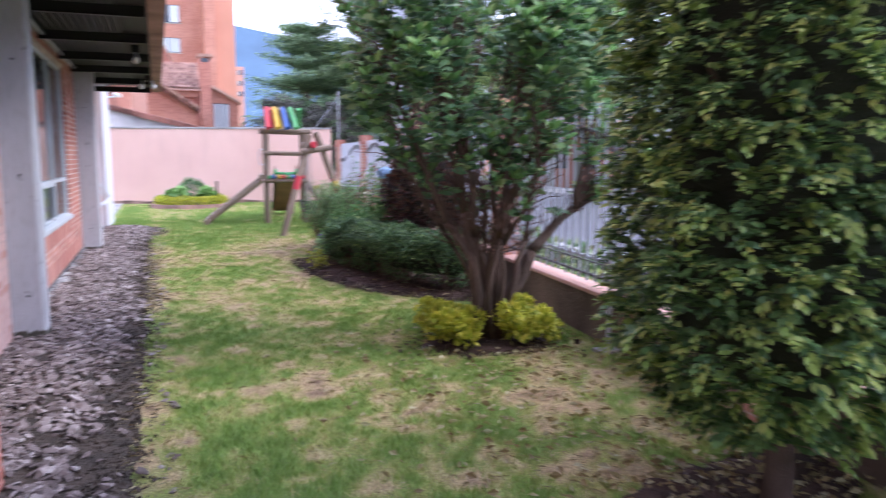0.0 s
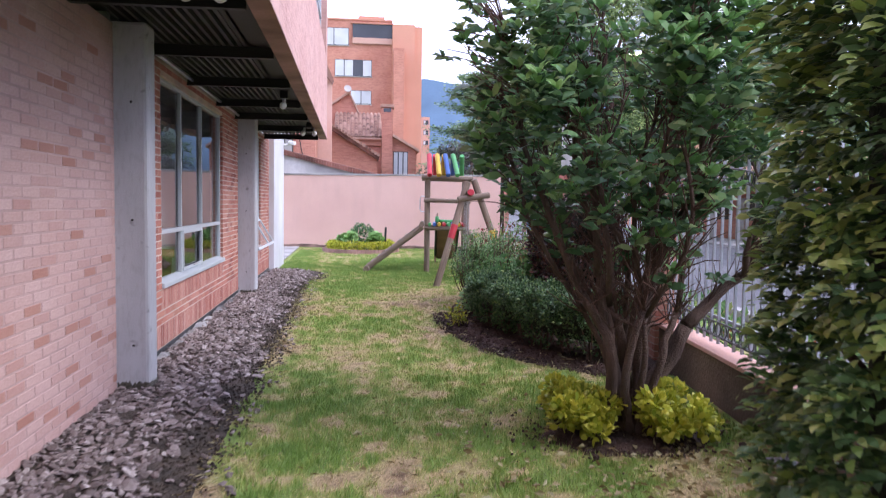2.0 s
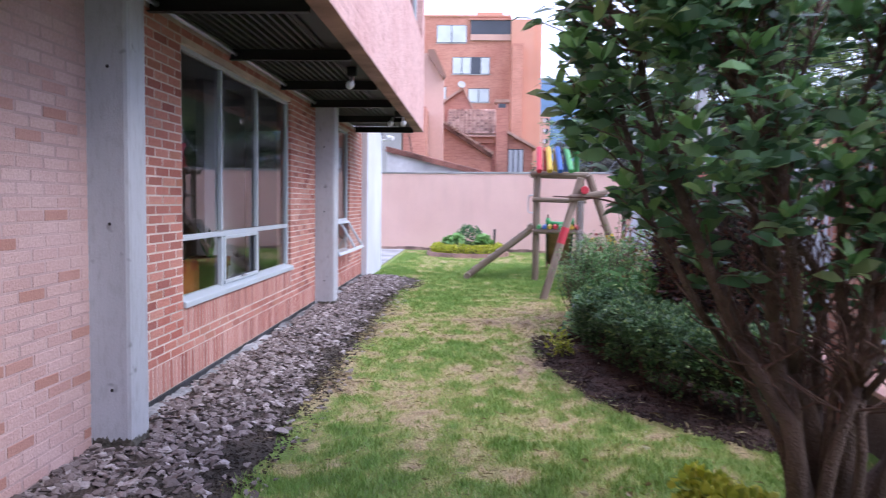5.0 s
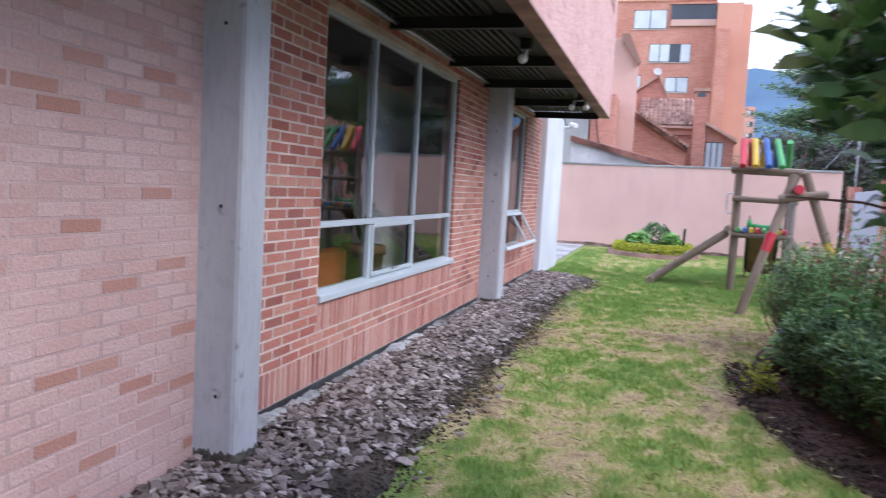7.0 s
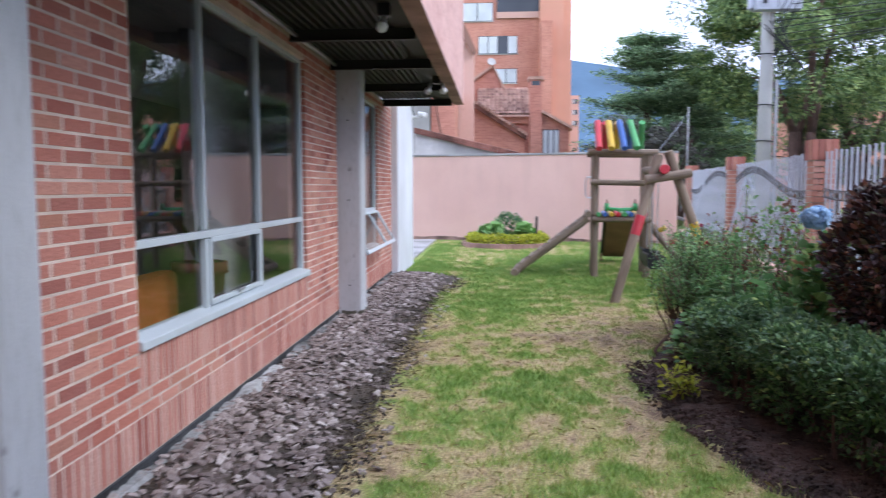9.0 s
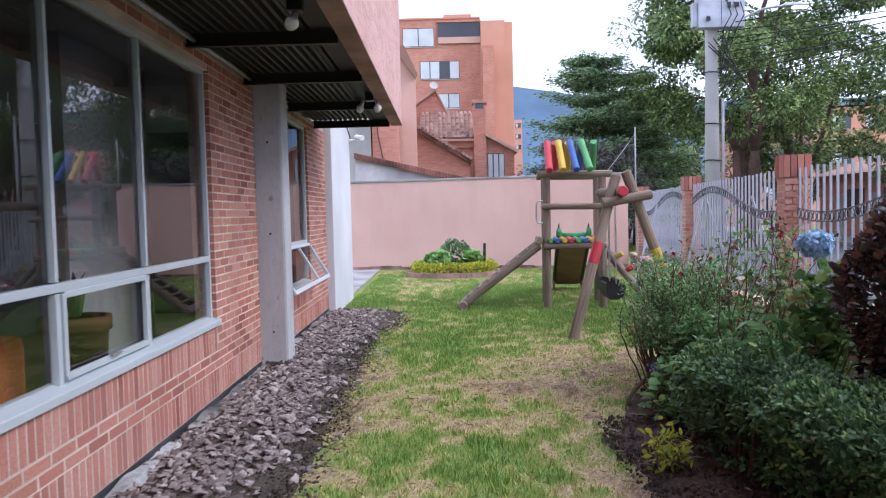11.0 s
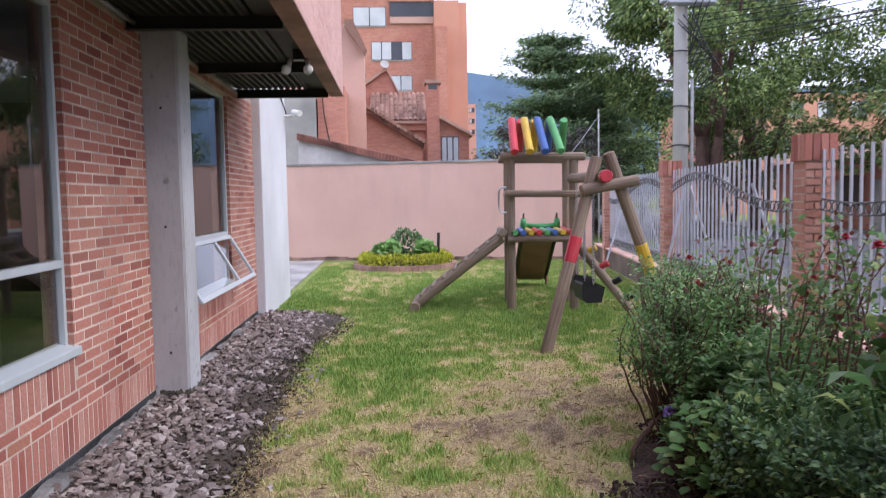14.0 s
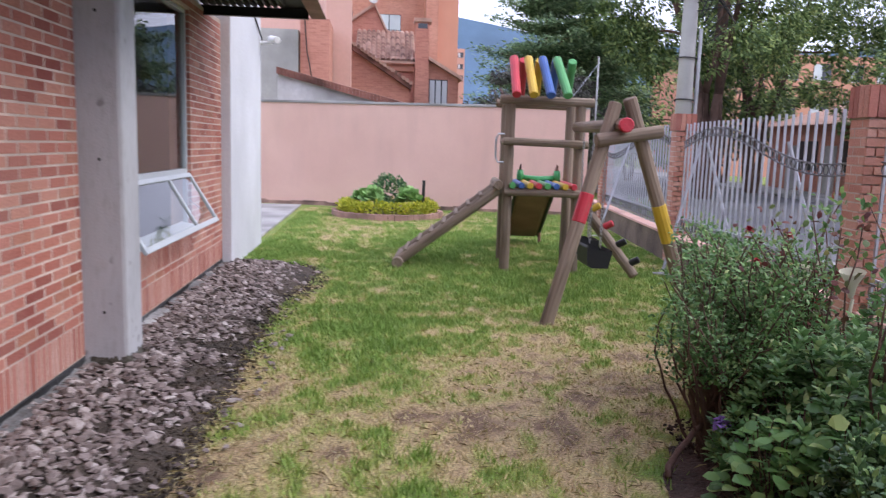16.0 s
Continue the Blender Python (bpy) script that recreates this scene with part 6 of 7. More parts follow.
def big_tree(name, at, h, w, n_clumps, leaf, size, label, seed2, trunk_h=0.35, per=150):
    """A broad tree: a few diverging stems, limbs, and many drooping leaf masses."""
    random.seed(seed2)
    o = empty(name, at, label, "tree", "trees beyond the wall and fence")
    b = bmesh.new()
    stems = []
    for i in range(4):
        a = i * 1.7 + seed2
        fork = Vector((0.1 * w * math.cos(a), 0.1 * w * math.sin(a), h * trunk_h * 0.8))
        limb(b, (0.12 * math.cos(a), 0.12 * math.sin(a), -0.2), fork, 0.017 * h, 0.012 * h, 0.06, 6)
        stems += limb(b, fork, (0.5 * w * math.cos(a), 0.5 * w * math.sin(a), h * 0.86), 0.012 * h, 0.04, 0.12, 8)[1:]
    ps2, as2, fs2 = [], [], []
    for i in range(n_clumps):
        f = random.random() ** 0.85
        z = h * (trunk_h + (1 - trunk_h) * f)
        a = random.uniform(0, 6.283)
        rim = w * math.sqrt(max(0.03, 1 - (2 * f - 0.9) ** 2 / 1.3))
        rim *= 1 + 0.35 * noise.noise((math.cos(a) * 1.4 + seed2, math.sin(a) * 1.4, z * 0.5))
        rad = rim * random.uniform(0.2, 1) ** 0.5
        c = Vector((rad * math.cos(a), rad * math.sin(a), z))
        if noise.noise(c * (2.2 / w) + Vector((seed2, 0, 0))) < -0.08:
            continue
        if i % 7 == 0:
            limb(b, min(stems, key=lambda q: (q - c).length + 0.6 * max(0.0, q.z - c.z)), c, 0.05, 0.018, 0.14, 4)
        cr = w * random.uniform(0.13, 0.24)
        d = unit(rng.normal(size=(per, 3)))
        r = rng.uniform(0.3, 1.0, (per, 1)) ** 0.4
        ps2.append(np.array(c) + d * r * np.array([cr, cr, cr * 0.7]))
        as2.append(d * np.array([1, 1, 0.3]) + np.array([0, 0, -0.45]) + rng.normal(size=(per, 3)) * 0.4)
        fs2.append(d * 0.6 + np.array([0.5 * math.cos(a), 0.5 * math.sin(a), 0.65]))
    part("trunk", b, TWIG, o, soft=True)
    part("crown", rounded_leaves("crown", np.concatenate(ps2), np.concatenate(as2), size, leaf, 0.42, np.concatenate(fs2), 0.35), None, o)
    return o


def layered_tree(at, h, w, seed2):
    """A tree of level, drooping boughs in tiers, each a flat spray of needles."""
    random.seed(seed2)
    o = empty("conifer", at, "layered feathery green tree behind the wall", "tree", "trees beyond the wall and fence")
    b = bmesh.new()
    limb(b, (0, 0, -0.2), (0.1, 0, h * 0.97), 0.025 * h, 0.03, 0.02, 9)
    ps2, as2 = [], []
    for tier in range(12):
        f = (tier + random.uniform(-0.4, 0.4)) / 12
        z = h * (0.16 + 0.82 * f)
        for i in range(9):
            a = i * 0.698 + tier * 1.1 + random.uniform(-0.25, 0.25)
            ln = w * (1.06 - max(f, 0)) ** 0.6 * random.uniform(0.45, 1.2)
            tip = Vector((ln * math.cos(a), ln * math.sin(a), z + random.uniform(0.1, 0.45) * ln - 0.05 * ln * ln))
            pts = limb(b, (0, 0, z - 0.1), tip, 0.03 + 0.02 * (1 - f), 0.01, 0.05, 5)
            for j in range(1, 6):
                c = pts[j]
                cr = 0.1 * w * (1.25 - 0.12 * j) * (1.1 - 0.5 * f) + 0.1
                m3 = 80
                q = np.array(c) + rng.normal(size=(m3, 3)) * np.array([cr, cr, cr * 0.34])
                ps2.append(q)
                as2.append(np.array([math.cos(a), math.sin(a), -0.12]) + rng.normal(size=(m3, 3)) * np.array([0.7, 0.7, 0.25]))
    part("trunk", b, BARK, o, soft=True)
    part("crown", rounded_leaves("crown", np.concatenate(ps2), np.concatenate(as2), 0.17, LEAF_CONIFER, 0.36, np.concatenate(ps2) * np.array([0.35, 0.35, 0]) + np.array([0, 0, 0.7]), 0.35), None, o)


layered_tree((7.1, 37.5, 0), 8.5, 2.9, 31)
layered_tree((9.3, 39, 0), 7.8, 2.6, 41)
big_tree("street_tree", (5.2, 33.5, 0), 4.1, 1.7, 90, LEAF_GREYBUSH, 0.13, "greyish bushy tree behind the boundary wall", 32, 0.15, 110)
big_tree("street_tree", (7.4, 34.5, 0), 4.0, 1.6, 80, LEAF_GREYBUSH, 0.13, "greyish bushy tree behind the boundary wall", 42, 0.15, 110)
big_tree("street_tree", (12.2, 34, 0), 12.2, 4.1, 230, LEAF_FAR, 0.165, "large spreading street tree with dark limbs", 33, 0.38, 420)
big_tree("street_tree", (16.5, 39, 0), 10.0, 3.6, 150, LEAF_FAR, 0.22, "large spreading street tree with dark limbs", 34, 0.34, 150)
big_tree("street_tree", (20.5, 33, 0), 9.5, 3.9, 170, LEAF_FAR, 0.17, "large dark street tree across the road", 35, 0.26, 300)
big_tree("street_tree", (10.2, 45, 0), 7.6, 3.4, 110, LEAF_FAR, 0.24, "dark leafy tree behind the street trees", 45, 0.12, 130)
big_tree("street_tree", (14.2, 48, 0), 6.4, 3.4, 90, LEAF_FAR, 0.24, "dark leafy tree behind the street trees", 46, 0.15, 120)
big_tree("street_tree", (18.6, 46, 0), 5.6, 2.6, 70, LEAF_GREYBUSH, 0.18, "pale greyish tree among the far houses", 47, 0.2, 100)
big_tree("street_tree", (20.6, 47, 0), 7.6, 2.8, 80, LEAF_FAR, 0.2, "leafy tree among the far houses", 48, 0.2, 110)
big_tree("street_tree", (17.5, 22, 0), 8.5, 3.4, 170, LEAF_FAR, 0.2, "large dark street tree across the road", 36, 0.3, 150)
big_tree("street_tree", (18.5, 11, 0), 8.5, 3.6, 170, LEAF_FAR, 0.2, "large dark street tree across the road", 37, 0.3, 150)
big_tree("street_tree", (15.5, 1, 0), 8.0, 3.4, 150, LEAF_FAR, 0.24, "large dark street tree across the road", 38, 0.3, 110)

# ---- neighbouring buildings ----


def far_window(parent, x0, x1, y, z0, z1, lights, dark=()):
    w = part("window", *(lambda b: (box(b, x0, x1, y - 0.02, y + 0.12, z0, z1), (b, FAR_DARK))[1])(bmesh.new()), parent)
    n2 = len(lights)
    for i, kind2 in enumerate(lights):
        a, c = x0 + (x1 - x0) * i / n2 + 0.03, x0 + (x1 - x0) * (i + 1) / n2 - 0.03
        bbox("pane", a, c, y - 0.04, y - 0.024, z0 + 0.04, z1 - 0.04, CURTAIN if kind2 else FAR_DARK, w)
    bbox("window_frame", x0 - 0.04, x1 + 0.04, y - 0.05, y - 0.021, z0 - 0.05, z0, FAR_WHITE, w)
    return w


apt = empty("apartment_building", (-0.23, 70.4, -0.52), "orange brick apartment building of several storeys", "building")
apt.scale = (1.32, 1.32, 1.32)
bbox("wall", -9, 3.35, 0, 14, 0, 14.2, FAR_BRICK, apt)
bbox("wall", 3.35, 4.9, -0.6, 14, 0, 13.9, FAR_ORANGE, apt)
bbox("wall", 4.9, 5.42, -0.3, 14, 0, 13.85, FAR_ORANGE, apt)
bbox("wall", 3.38, 4.1, -1.6, -0.6, 0, 12.1, FAR_BRICK, apt)
bbox("roof_box", 1.0, 2.84, 1, 4, 14.2, 14.75, FAR_ORANGE, apt)
bbox("parapet", -9.05, 3.36, -0.06, 0.25, 14.2, 14.3, FAR_ORANGE, apt)
far_window(apt, -1.7, 0.35, 0, 12.45, 13.65, (1, 1))
far_window(apt, -0.6, 1.95, 0, 10.35, 11.5, (1, 1, 0, 1))
far_window(apt, 0.5, 1.93, 0, 8.45, 9.4, (1, 1))
far_window(apt, -3.4, -1.0, 0, 8.4, 9.5, (1, 0, 1))
far_window(apt, -4.6, -2.4, 0, 10.35, 11.5, (1, 0, 1))
bbox("balcony", 0.6, 3.34, -0.1, 0.6, 12.6, 13.95, FAR_DARK, apt, "glazed roof terrace")
bbox("balcony_rail", 0.6, 3.34, -0.16, -0.1, 12.6, 13.0, FAR_PINK, apt)
bbox("roof_terrace_top", 0.5, 3.4, -0.2, 0.6, 13.95, 14.05, FAR_BRICK, apt)


def tiled_roof(parent, x0, x1, y0, y1, z0, z1, pitch=0.2):
    """A roof slope of rounded clay tiles, facing the garden."""
    v, f = [], []
    n, m2 = max(2, int((x1 - x0) / pitch)), max(2, int(math.hypot(y1 - y0, z1 - z0) / 0.32))
    for i in range(n):
        for j in range(m2):
            o3 = len(v)
            xa = x0 + (x1 - x0) * (i + 0.08) / n
            xb = x0 + (x1 - x0) * (i + 0.92) / n
            for e, lift in ((j, 0.05), (j + 1.08, 0.0)):
                yy, zz = y0 + (y1 - y0) * e / m2, z0 + (z1 - z0) * e / m2 + lift
                for q in range(5):
                    an = math.pi * q / 4
                    v.append(((xa + xb) / 2 - (xb - xa) / 2 * math.cos(an), yy, zz + 0.09 * math.sin(an)))
            f += [(o3 + q, o3 + q + 1, o3 + 6 + q, o3 + 5 + q) for q in range(4)]
    part("roof_tiles", raw_mesh("roof_tiles", v, f, TILE), None, parent)["kind"] = "stuff"
    b = bmesh.new()
    vv = [b.verts.new(q) for q in ((x0, y0, z0 - 0.06), (x1, y0, z0 - 0.06), (x1, y1, z1 - 0.06), (x0, y1, z1 - 0.06), (x0, y0, z0), (x1, y0, z0), (x1, y1, z1), (x0, y1, z1))]
    for q in ((3, 2, 1, 0), (4, 5, 6, 7), (0, 1, 5, 4), (1, 2, 6, 5), (2, 3, 7, 6), (3, 0, 4, 7)):
        b.faces.new([vv[i] for i in q])
    part("roof_slope", b, TILE, parent)


def prism(name, pts, y0, y1, material, parent):
    """An upright slab with the outline pts (x, z) between two depths."""
    b = bmesh.new()
    fr2 = [b.verts.new((x, y0, z)) for x, z in pts]
    bk = [b.verts.new((x, y1, z)) for x, z in pts]
    b.faces.new(fr2), b.faces.new(bk[::-1])
    for i in range(len(pts)):
        j = (i + 1) % len(pts)
        b.faces.new((fr2[i], bk[i], bk[j], fr2[j]))
    return part(name, b, material, parent)


house = empty("neighbour_house", (0, 40, 0), "orange brick house with clay tile roof and chimney", "house")
bbox("wall", -0.3, 2.15, 0.25, 6, 0, 4.9, FAR_BRICK, house)
bbox("eave_band", -0.3, 2.15, 0.1, 0.3, 4.6, 4.9, FAR_ORANGE, house)
tiled_roof(house, -0.3, 2.2, -0.15, 2.6, 4.95, 6.5)
bbox("chimney", 2.17, 2.72, -0.3, 0.5, 0, 6.55, FAR_BRICK, house)
bbox("chimney_cap", 2.1, 2.8, -0.37, 0.57, 6.55, 6.7, TILE, house)
bbox("chimney_mouth", 2.25, 2.63, -0.31, -0.28, 6.3, 6.5, FAR_DARK, house)
prism("wall", [(2.72, 0), (4.0, 0), (4.0, 4.35), (2.72, 5.1)], 0.0, 5, FAR_BRICK, house)
prism("lean_to_roof", [(2.72, 5.2), (2.72, 5.06), (4.12, 4.28), (4.12, 4.42)], -0.35, 5, TILE, house)
far_window(house, 2.78, 3.55, 0, 2.6, 4.3, (1, 1, 1))
far_window(house, 0.75, 1.55, 0.25, 3.5, 4.3, (0, 1))
prism("wall", [(-2.5, 0), (1.9, 0), (1.9, 3.75), (-0.5, 5.3), (-2.5, 5.3)], -1.6, -0.6, FAR_BRICK, house)
prism("verge_tiles", [(-0.55, 5.28), (-0.5, 5.46), (2.0, 3.9), (1.95, 3.72)], -1.9, -0.5, COPING_TILE, house)
for i in range(17):
    t2 = (i + 0.5) / 17
    x, z = -0.5 + 2.5 * t2, 5.47 - 1.56 * t2
    bm = bmesh.new()
    tube(bm, [(x + 0.02, -1.98, z + 0.02), (x + 0.02, -1.2, z + 0.02)], 0.075, 8)
    part("verge_tile", bm, TILE, house)
prism("gable", [(-0.55, 5.0), (1.0, 5.0), (1.0, 6.4), (0.45, 7.6), (-0.55, 6.9)], 2.7, 4.0, FAR_BRICK, house)
prism("gable_verge", [(-0.6, 6.88), (-0.6, 7.02), (0.45, 7.75), (1.05, 6.52), (1.05, 6.36), (0.45, 7.6)], 2.5, 4.0, TILE, house)
bm = bmesh.new()
tube(bm, [(0.35, 2.5, 7.75), (0.36, 2.42, 7.8), (0.38, 2.34, 7.84)], [0.04, 0.17, 0.21], 14)
part("satellite_dish", bm, FAR_WHITE, house)
gh = empty("gabled_house", (0, 36, 0), "pink orange house wall with a tiled verge", "house")
prism("wall", [(-6, 0), (-0.3, 0), (-0.3, 7.2), (-0.85, 8.2), (-6, 8.2)], 0, 0.4, FAR_PINK, gh)
bm = bmesh.new()
tube(bm, [(-1.75, -2.03, 5.6), (-1.68, -2.04, 4.6), (-1.55, -2.04, 3.9), (-1.4, -2.03, 3.2)], 0.02, 6)
part("wall_cable", bm, CABLE, gh)
prism("verge_tiles", [(-1.0, 8.3), (-0.7, 8.3), (-0.22, 7.25), (-0.3, 7.05), (-1.0, 8.05)], -0.35, 0.4, TILE, gh)
bbox("wall_panel", -1.9, -0.95, -2, -0.1, 0, 5.6, FAR_BRICK, gh)
bbox("white_wall", -5, -1.95, -2.2, -0.2, 0, 5.2, FAR_WHITE, gh)
shed = empty("tiled_parapet", (0, 30, 0), "white sloping parapet capped with red clay tiles", "parapet")
prism("parapet_wall", [(-2.12, 0), (2.2, 0), (2.2, 2.5), (-2.1, 3.5)], 0, 0.2, STAINED_WHITE, shed)
v, f = [], []
for i in range(44):
    t2 = i / 44
    x, z = -2.12 + 4.4 * t2, 3.62 - 1.06 * t2
    o3 = len(v)
    v += [(x, -0.14, z - 0.19), (x + 0.09, -0.14, z - 0.21), (x + 0.09, -0.14, z - 0.02), (x, -0.14, z), (x, 0.32, z - 0.05), (x + 0.09, 0.32, z - 0.07), (x + 0.09, 0.32, z + 0.02), (x, 0.32, z + 0.04)]
    f += [tuple(o3 + j for j in q) for q in ((0, 1, 2, 3), (7, 6, 5, 4), (3, 2, 6, 7), (0, 4, 5, 1), (1, 5, 6, 2), (4, 0, 3, 7))]
part("coping_tiles", raw_mesh("coping_tiles", v, f, COPING_TILE), None, shed)["kind"] = "stuff"
far = empty("far_tower", (9.2, 90, 0), "distant pink apartment block", "building")
bbox("wall", -0.4, 0.55, 0, 6, 0, 11.9, FAR_PINK, far)
for z in (8.6, 9.8, 11.0):
    far_window(far, -0.2, 0.4, 0, z, z + 0.5, (1, 0))


def street_house(x, y, w, d, h, label):
    o = empty("street_house", (x, y, 0), label, "house", "houses across the street")
    bbox("wall", 0, d, 0, w, 0, h, FAR_BRICK, o)
    b = bmesh.new()
    vv = [b.verts.new(q) for q in ((-0.5, -0.3, h), (-0.5, w + 0.3, h), (d / 2, w + 0.3, h + 1.3), (d / 2, -0.3, h + 1.3), (d + 0.5, -0.3, h), (d + 0.5, w + 0.3, h))]
    for q in ((0, 1, 2, 3), (3, 2, 5, 4), (0, 3, 4), (1, 5, 2)):
        b.faces.new([vv[i] for i in q])
    part("roof", b, TILE, o)
    for i in range(int(w / 3)):
        bbox("window", -0.04, 0.02, 1 + i * 3, 2.4 + i * 3, 1.0, 2.3, FAR_DARK, o)
        bbox("door", -0.05, 0.02, 2.6 + i * 3, 3.4 + i * 3, 0, 2.1, FAR_WHITE, o)
    return o


street_house(20, 30, 14, 8, 3.0, "low red brick house with tiled roof across the street")
street_house(18.3, 14, 13, 8, 3.0, "low red brick house with tiled roof across the street")
street_house(17, -6, 17, 8, 3.0, "low red brick house with tiled roof across the street")
blk = empty("apartment_building", (24, 62, 0), "orange apartment block seen between trees", "building")
bbox("wall", 0, 16, 0, 10, 0, 9, FAR_ORANGE, blk)
for i in range(6):
    for z in (2, 4.6, 7.2):
        far_window(blk, 1 + i * 2.5, 2.4 + i * 2.5, 0, z, z + 1.2, (1, 0))

# far hills; their haze lies in the colour, not in the air
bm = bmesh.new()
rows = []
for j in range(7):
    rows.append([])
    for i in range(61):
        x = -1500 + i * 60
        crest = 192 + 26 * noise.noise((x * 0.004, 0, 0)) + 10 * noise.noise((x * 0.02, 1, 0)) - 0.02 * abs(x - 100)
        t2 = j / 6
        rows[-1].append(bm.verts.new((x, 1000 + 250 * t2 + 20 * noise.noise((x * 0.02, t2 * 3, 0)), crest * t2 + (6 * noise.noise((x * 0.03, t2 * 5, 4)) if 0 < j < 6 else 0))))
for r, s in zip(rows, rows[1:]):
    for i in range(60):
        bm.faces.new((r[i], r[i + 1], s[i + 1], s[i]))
tagged(part("backdrop", bm, MOUNTAIN, soft=True), "far wooded hills with haze put into their blue green colour", "hills", kind="structure")

# ---- gravel stones ----
random.seed(2)


def stone_arrays(seed2):
    """An angular shard: the hull of a few chance points."""
    b, r2 = bmesh.new(), random.Random(seed2)
    for _ in range(11):
        d = Vector((r2.uniform(-1, 1), r2.uniform(-1, 1), r2.uniform(-1, 1)))
        b.verts.new(d.normalized() * r2.uniform(0.75, 1.1))
    hull = bmesh.ops.convex_hull(b, input=b.verts[:])
    bmesh.ops.delete(b, geom=list({q for q in hull["geom_interior"] + hull["geom_unused"] if isinstance(q, bmesh.types.BMVert)}), context="VERTS")
    bmesh.ops.recalc_face_normals(b, faces=b.faces[:])
    b.verts.index_update()
    vv = np.array([q.co[:] for q in b.verts])
    ff = np.array([[q.index for q in fc.verts] for fc in b.faces])
    b.free()
    return vv, ff


KINDS = [stone_arrays(i) for i in range(12)]
STONES = [raw_mesh("stone", vv, ff, STONE) for vv, ff in KINDS]


def gravel_z(x, y):
    return float(np.interp(x, [-1.3, -1.0, -0.7, -0.45, -0.28, -0.1], [0.045, 0.06, 0.065, 0.05, 0.03, 0.0]))


def gravel_edge(y):
    """Where the stones give way to bare earth."""
    return float(np.interp(y, [3, 6, 8, 9.3, 9.8, 11.1, 12.3, 13, 13.7, 15, 16.6, 17.5, 18.1], [-0.38, -0.32, -0.28, -0.28, -0.34, -0.28, -0.32, -0.38, -0.36, -0.36, -0.14, 0.0, -0.2]))


clod_v, clod_f, clod_off = [], [], 0
near_v, near_f, off, count = [], [], 0, 0
for i in range(15500):
    y = random.uniform(2.2, 18.15)
    x = -1.2 + 1.25 * random.random() ** 1.1
    if x > gravel_edge(y) - 0.05 + 0.2 * noise.noise((x * 2.2, y * 1.6, 5)) + 0.14 * noise.noise((x * 6, y * 6, 1)) and random.random() < 0.92:
        continue
    if noise.noise((x * 5, y * 4, 11)) > 0.24 and random.random() < 0.75:
        continue
    if x < -0.93 and (7.08 < y < 7.38 or 13.58 < y < 13.94):
        continue
    if x < -0.72 and y < 3.95:
        continue
    s = random.uniform(0.015, 0.037) * (1.35 if random.random() < 0.14 else 1)
    sc = (s * random.uniform(0.9, 1.5), s * random.uniform(0.8, 1.2), s * random.uniform(0.3, 0.62))
    m = Matrix.LocRotScale((x, y, gravel_z(x, y) + s * random.uniform(0.15, 0.55)), Euler((random.uniform(-0.5, 0.5), random.uniform(-0.5, 0.5), random.uniform(0, 6.28))), sc)
    kd = i % 12
    if count < 300 and 11.2 < y < 13.0:
        o = part("stone", STONES[kd], None, gravel_bed)
        o.matrix_basis = m
        count += 1
    else:
        vv, ff = KINDS[kd]
        near_v.append(vv @ np.array(m.to_3x3()).T + np.array(m.translation))
        near_f.append(ff + off)
        off += len(vv)
for i in range(5200):
    y = random.uniform(2.4, 18.2)
    x = gravel_edge(y) + random.gauss(0.08, 0.14)
    if x < -0.7 or x > gravel_edge(y) + 0.28:
        continue
    vv, ff = KINDS[i % 12]
    q = random.uniform(0.005, 0.017)
    cl_m = Matrix.LocRotScale((x, y, gravel_z(x, y) + q * 0.3), Euler((random.random(), random.random(), random.uniform(0, 6.28))), (q * 1.4, q, q * 0.8))
    clod_v.append(vv @ np.array(cl_m.to_3x3()).T + np.array(cl_m.translation))
    clod_f.append(ff + clod_off)
    clod_off += len(vv)
ob = part("earth_crumbs", raw_mesh("earth_crumbs", np.concatenate(clod_v), np.concatenate(clod_f), DARK_EARTH), None)
tagged(ob, "loose dark earth crumbs beside the gravel", "soil", kind="stuff")
part("stones", raw_mesh("stones", np.concatenate(near_v), np.concatenate(near_f), STONE), None, gravel_bed)["kind"] = "stuff"

# ---- clods and litter on the bare earth ----
cv, cf, off = [], [], 0
for i in range(11000):
    if i % 8 == 0:
        x, y = random.gauss(2.62, 0.3), random.gauss(5.78, 0.24)
    else:
        a, q = random.uniform(0, 6.283), math.sqrt(random.uniform(0.12, 0.97))
        u, w = 2.75 * q * math.cos(a), 1.32 * q * math.sin(a)
        x, y = 3.15 + u * math.cos(1.72) - w * math.sin(1.72), 10.0 + u * math.sin(1.72) + w * math.cos(1.72)
    if x > 3.4 + 0.109 * (y - 5.5) or (y > 11.5 and x < 2.42):
        continue
    vv, ff = KINDS[i % 12]
    s = random.uniform(0.005, 0.015) * (1.9 if random.random() < 0.08 else 1)
    m = Matrix.LocRotScale((x, y, 0.03 if i % 8 == 0 or q > 0.93 else 0.062 - 0.035 * q * q), Euler((random.random(), random.random(), random.uniform(0, 6.28))), (s * 1.3, s, s * 0.9))
    cv.append(vv @ np.array(m.to_3x3()).T + np.array(m.translation))
    cf.append(ff + off)
    off += len(vv)
ob = part("soil_clods", raw_mesh("soil_clods", np.concatenate(cv), np.concatenate(cf), SOIL), None)
tagged(ob, "loose dark earth clods in the garden beds", "soil", kind="stuff")
n = 260
aa, qq = rng.uniform(0, 6.283, n), np.sqrt(rng.uniform(0.3, 1.15, n))
u, w = 2.75 * qq * np.cos(aa), 1.32 * qq * np.sin(aa)
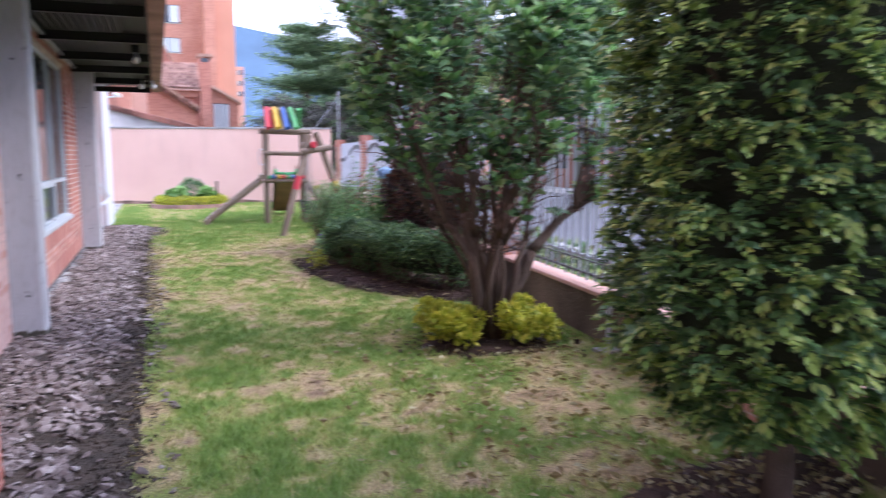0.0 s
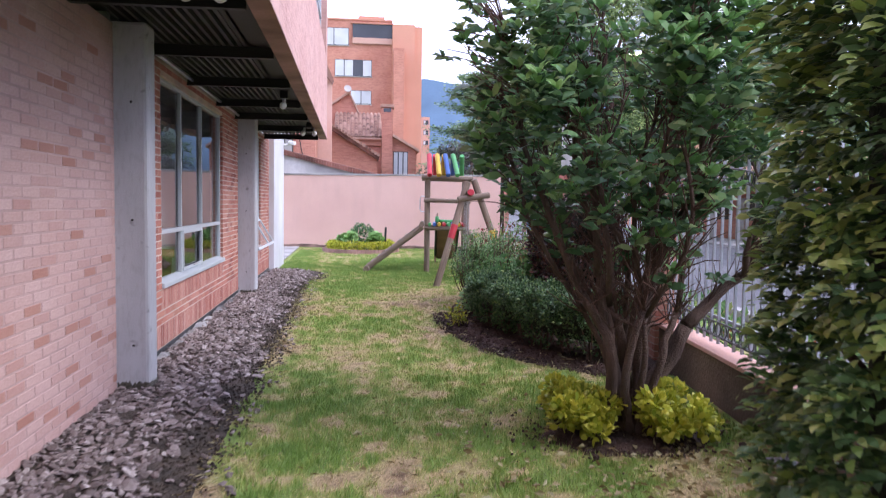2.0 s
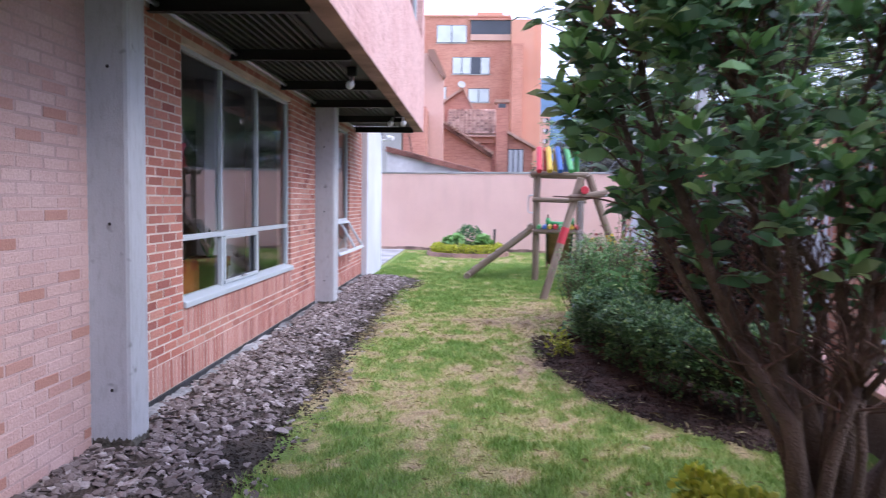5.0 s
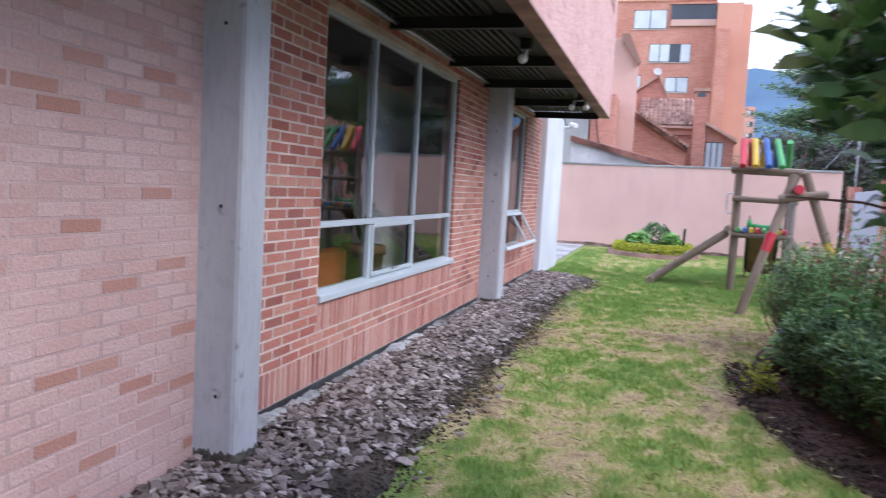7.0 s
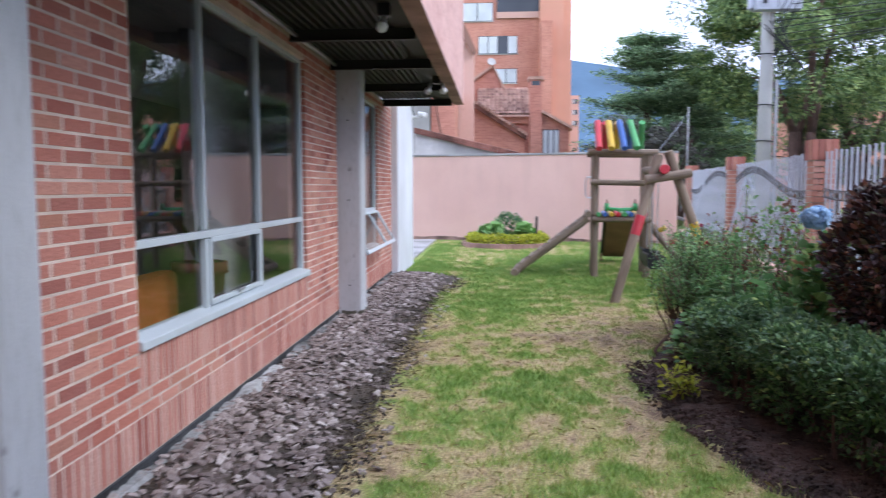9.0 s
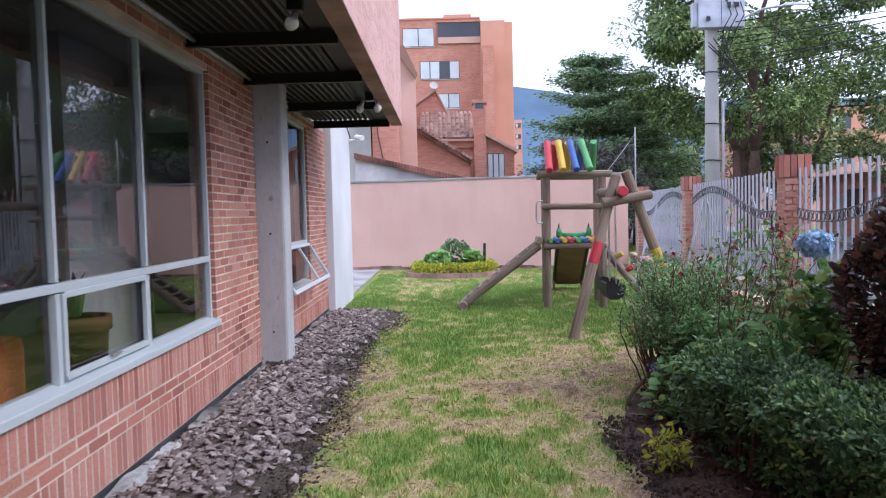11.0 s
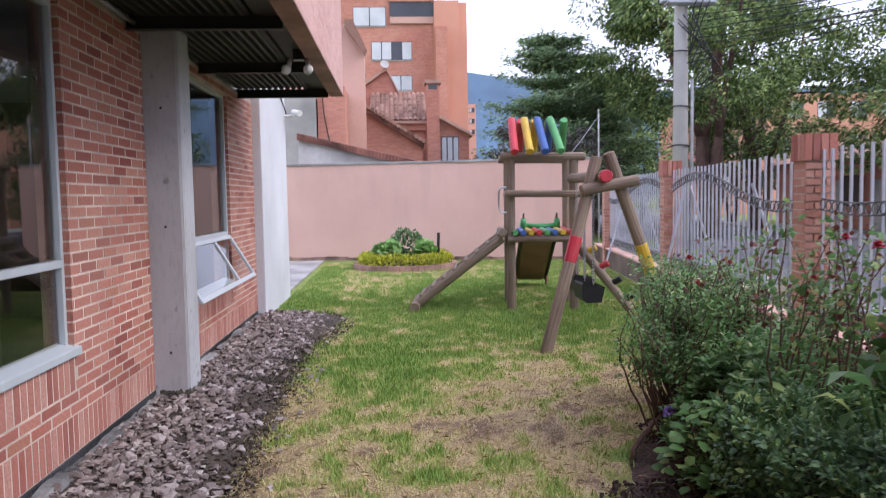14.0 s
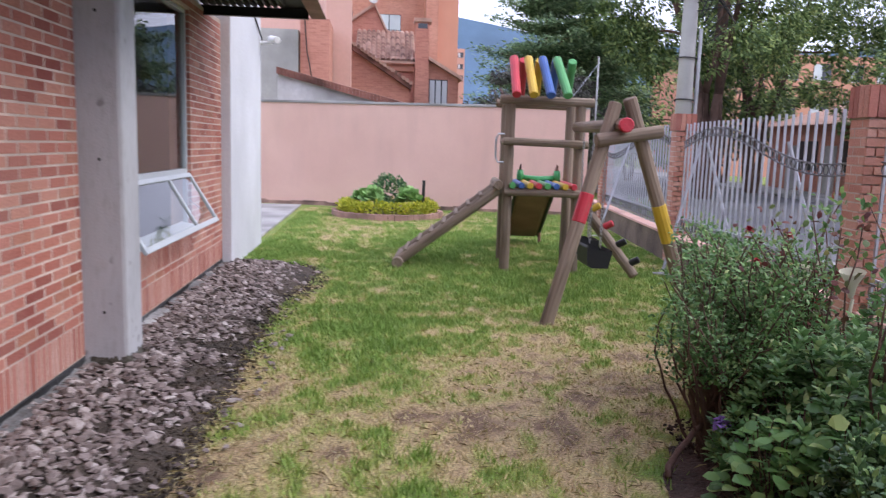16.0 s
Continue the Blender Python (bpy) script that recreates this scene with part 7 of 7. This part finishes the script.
pp = np.stack([3.15 + u * math.cos(1.72) - w * math.sin(1.72), 10.0 + u * math.sin(1.72) + w * math.cos(1.72), rng.uniform(0.04, 0.07, n)], 1)
pp = pp[pp[:, 0] < 3.3 + 0.109 * (pp[:, 1] - 5.5)]
ob = part("bed_litter", leaves("bed_litter", pp, rng.normal(size=pp.shape) * np.array([1, 1, 0.15]), 0.09, LEAF_FALLEN, 0.09), None)
tagged(ob, "dry twigs and straw lying on the bed", "litter", kind="stuff")

# ---- grass ----
n = 760000
gx, gy = rng.uniform(-1.05, 5.3, n), 1.2 + 25.5 * rng.uniform(0, 1, n) ** 1.2
edge = np.where(gy > 18.35, -1.02, np.interp(gy, [3, 7, 9.2, 10, 11.6, 12.3, 13.5, 14.5, 15.6, 16.6, 17.8, 18.3], [-0.1, -0.06, 0.05, 0.0, -0.16, -0.22, -0.24, -0.26, -0.1, 0.12, 0.14, -0.4]) + 0.05 * np.sin(gy * 5.3 + 1) + 0.04 * np.sin(gy * 13)) + rng.normal(0, 0.05, n)
close = (gx < 0.45) & (gx > -0.6)
edge[close] += np.array([0.16 * noise.noise((x * 3, y * 2.4, 7)) + 0.09 * noise.noise((x * 9, y * 8, 3)) for x, y in zip(gx[close], gy[close])])
keep = (gx > edge) & (gx < 3.5 + 0.109 * (gy - 5.5))


def outside(cx, cy, a1, a2, turn, k3):
    dx, dy = gx - cx, gy - cy
    u, w = dx * math.cos(turn) + dy * math.sin(turn), -dx * math.sin(turn) + dy * math.cos(turn)
    return (u / a1) ** 2 + (w / a2) ** 2 > k3 + rng.uniform(-0.3, 0.15, n)


keep &= outside(2.62, 5.78, 0.62, 0.46, 0, 1) & outside(2.5, 2.6, 0.85, 0.42, 0.2, 1) & outside(3.15, 10.0, 2.75, 1.32, 1.72, 1) & outside(CX, CY, 1.25, 1.25, 0, 1)
keep &= ~((np.abs(gx - 2.7) < 0.9) & (np.abs(gy - 4.4) < 1.1) & (rng.random(n) < 0.45))
gx, gy = gx[keep], gy[keep]
wear = np.array([worn(x, y) for x, y in zip(gx, gy)])
sel = rng.uniform(0, 1, len(gx)) > wear * 0.62
gx, gy, wear = gx[sel], gy[sel], wear[sel]
n = len(gx)
hgt = rng.uniform(0.018, 0.052, n) * (1.3 - 0.95 * wear)
an, le = rng.uniform(0, 6.283, n), rng.uniform(0, 0.035, n)
wd = np.where(gy < 10, 0.0034, 0.0048)
v = np.zeros((n, 3, 3))
v[:, 0] = np.stack([gx - wd * np.cos(an), gy - wd * np.sin(an), np.zeros(n)], 1)
v[:, 1] = np.stack([gx + wd * np.cos(an), gy + wd * np.sin(an), np.zeros(n)], 1)
v[:, 2] = np.stack([gx + le * np.sin(an * 3), gy + le * np.cos(an * 5), hgt], 1)
grass_mesh = raw_mesh("grass", v.reshape(-1, 3), np.arange(3 * n).reshape(-1, 3), GRASS)
grass_mesh.attributes.new("wear", "FLOAT", "POINT").data.foreach_set("value", np.repeat(np.clip(wear + rng.normal(0, 0.11, n), 0, 0.82), 3).astype(np.float32))
ob = part("grass", grass_mesh, None)
tagged(ob, "short patchy green and straw coloured lawn grass", "grass", kind="stuff")
# loose straw and clippings lying about
n = 16000
pp = np.stack([np.where(rng.random(n) < 0.3, rng.normal(-0.2, 0.16, n), rng.uniform(-0.4, 3.4, n)), rng.uniform(2.5, 17, n), rng.uniform(0.012, 0.03, n)], 1)
ok = np.array([worn(q[0], q[1]) for q in pp]) > rng.uniform(0.35, 0.9, n)
pp = pp[ok]
ob = part("straw", leaves("straw", pp, rng.normal(size=pp.shape) * np.array([1, 1, 0.1]), 0.06, LEAF_FALLEN, 0.06), None)
tagged(ob, "loose dry straw lying on the lawn", "straw", kind="stuff")

# ---- bricks of the house walls ----
random.seed(6)
lay(wall_a, XF, bricks_a, lambda q: -q[0], BRICK_WASHED)
lay(wall_b, XF, bricks_b, lambda q: abs(q[0] - 9.5) + abs(q[2] - 0.8) * 0.6, BRICK)
lay(wall_c, XC, bricks_c, lambda q: abs(q[2] - 1.0) + abs(q[0] - 16.8) * 0.3, BRICK)
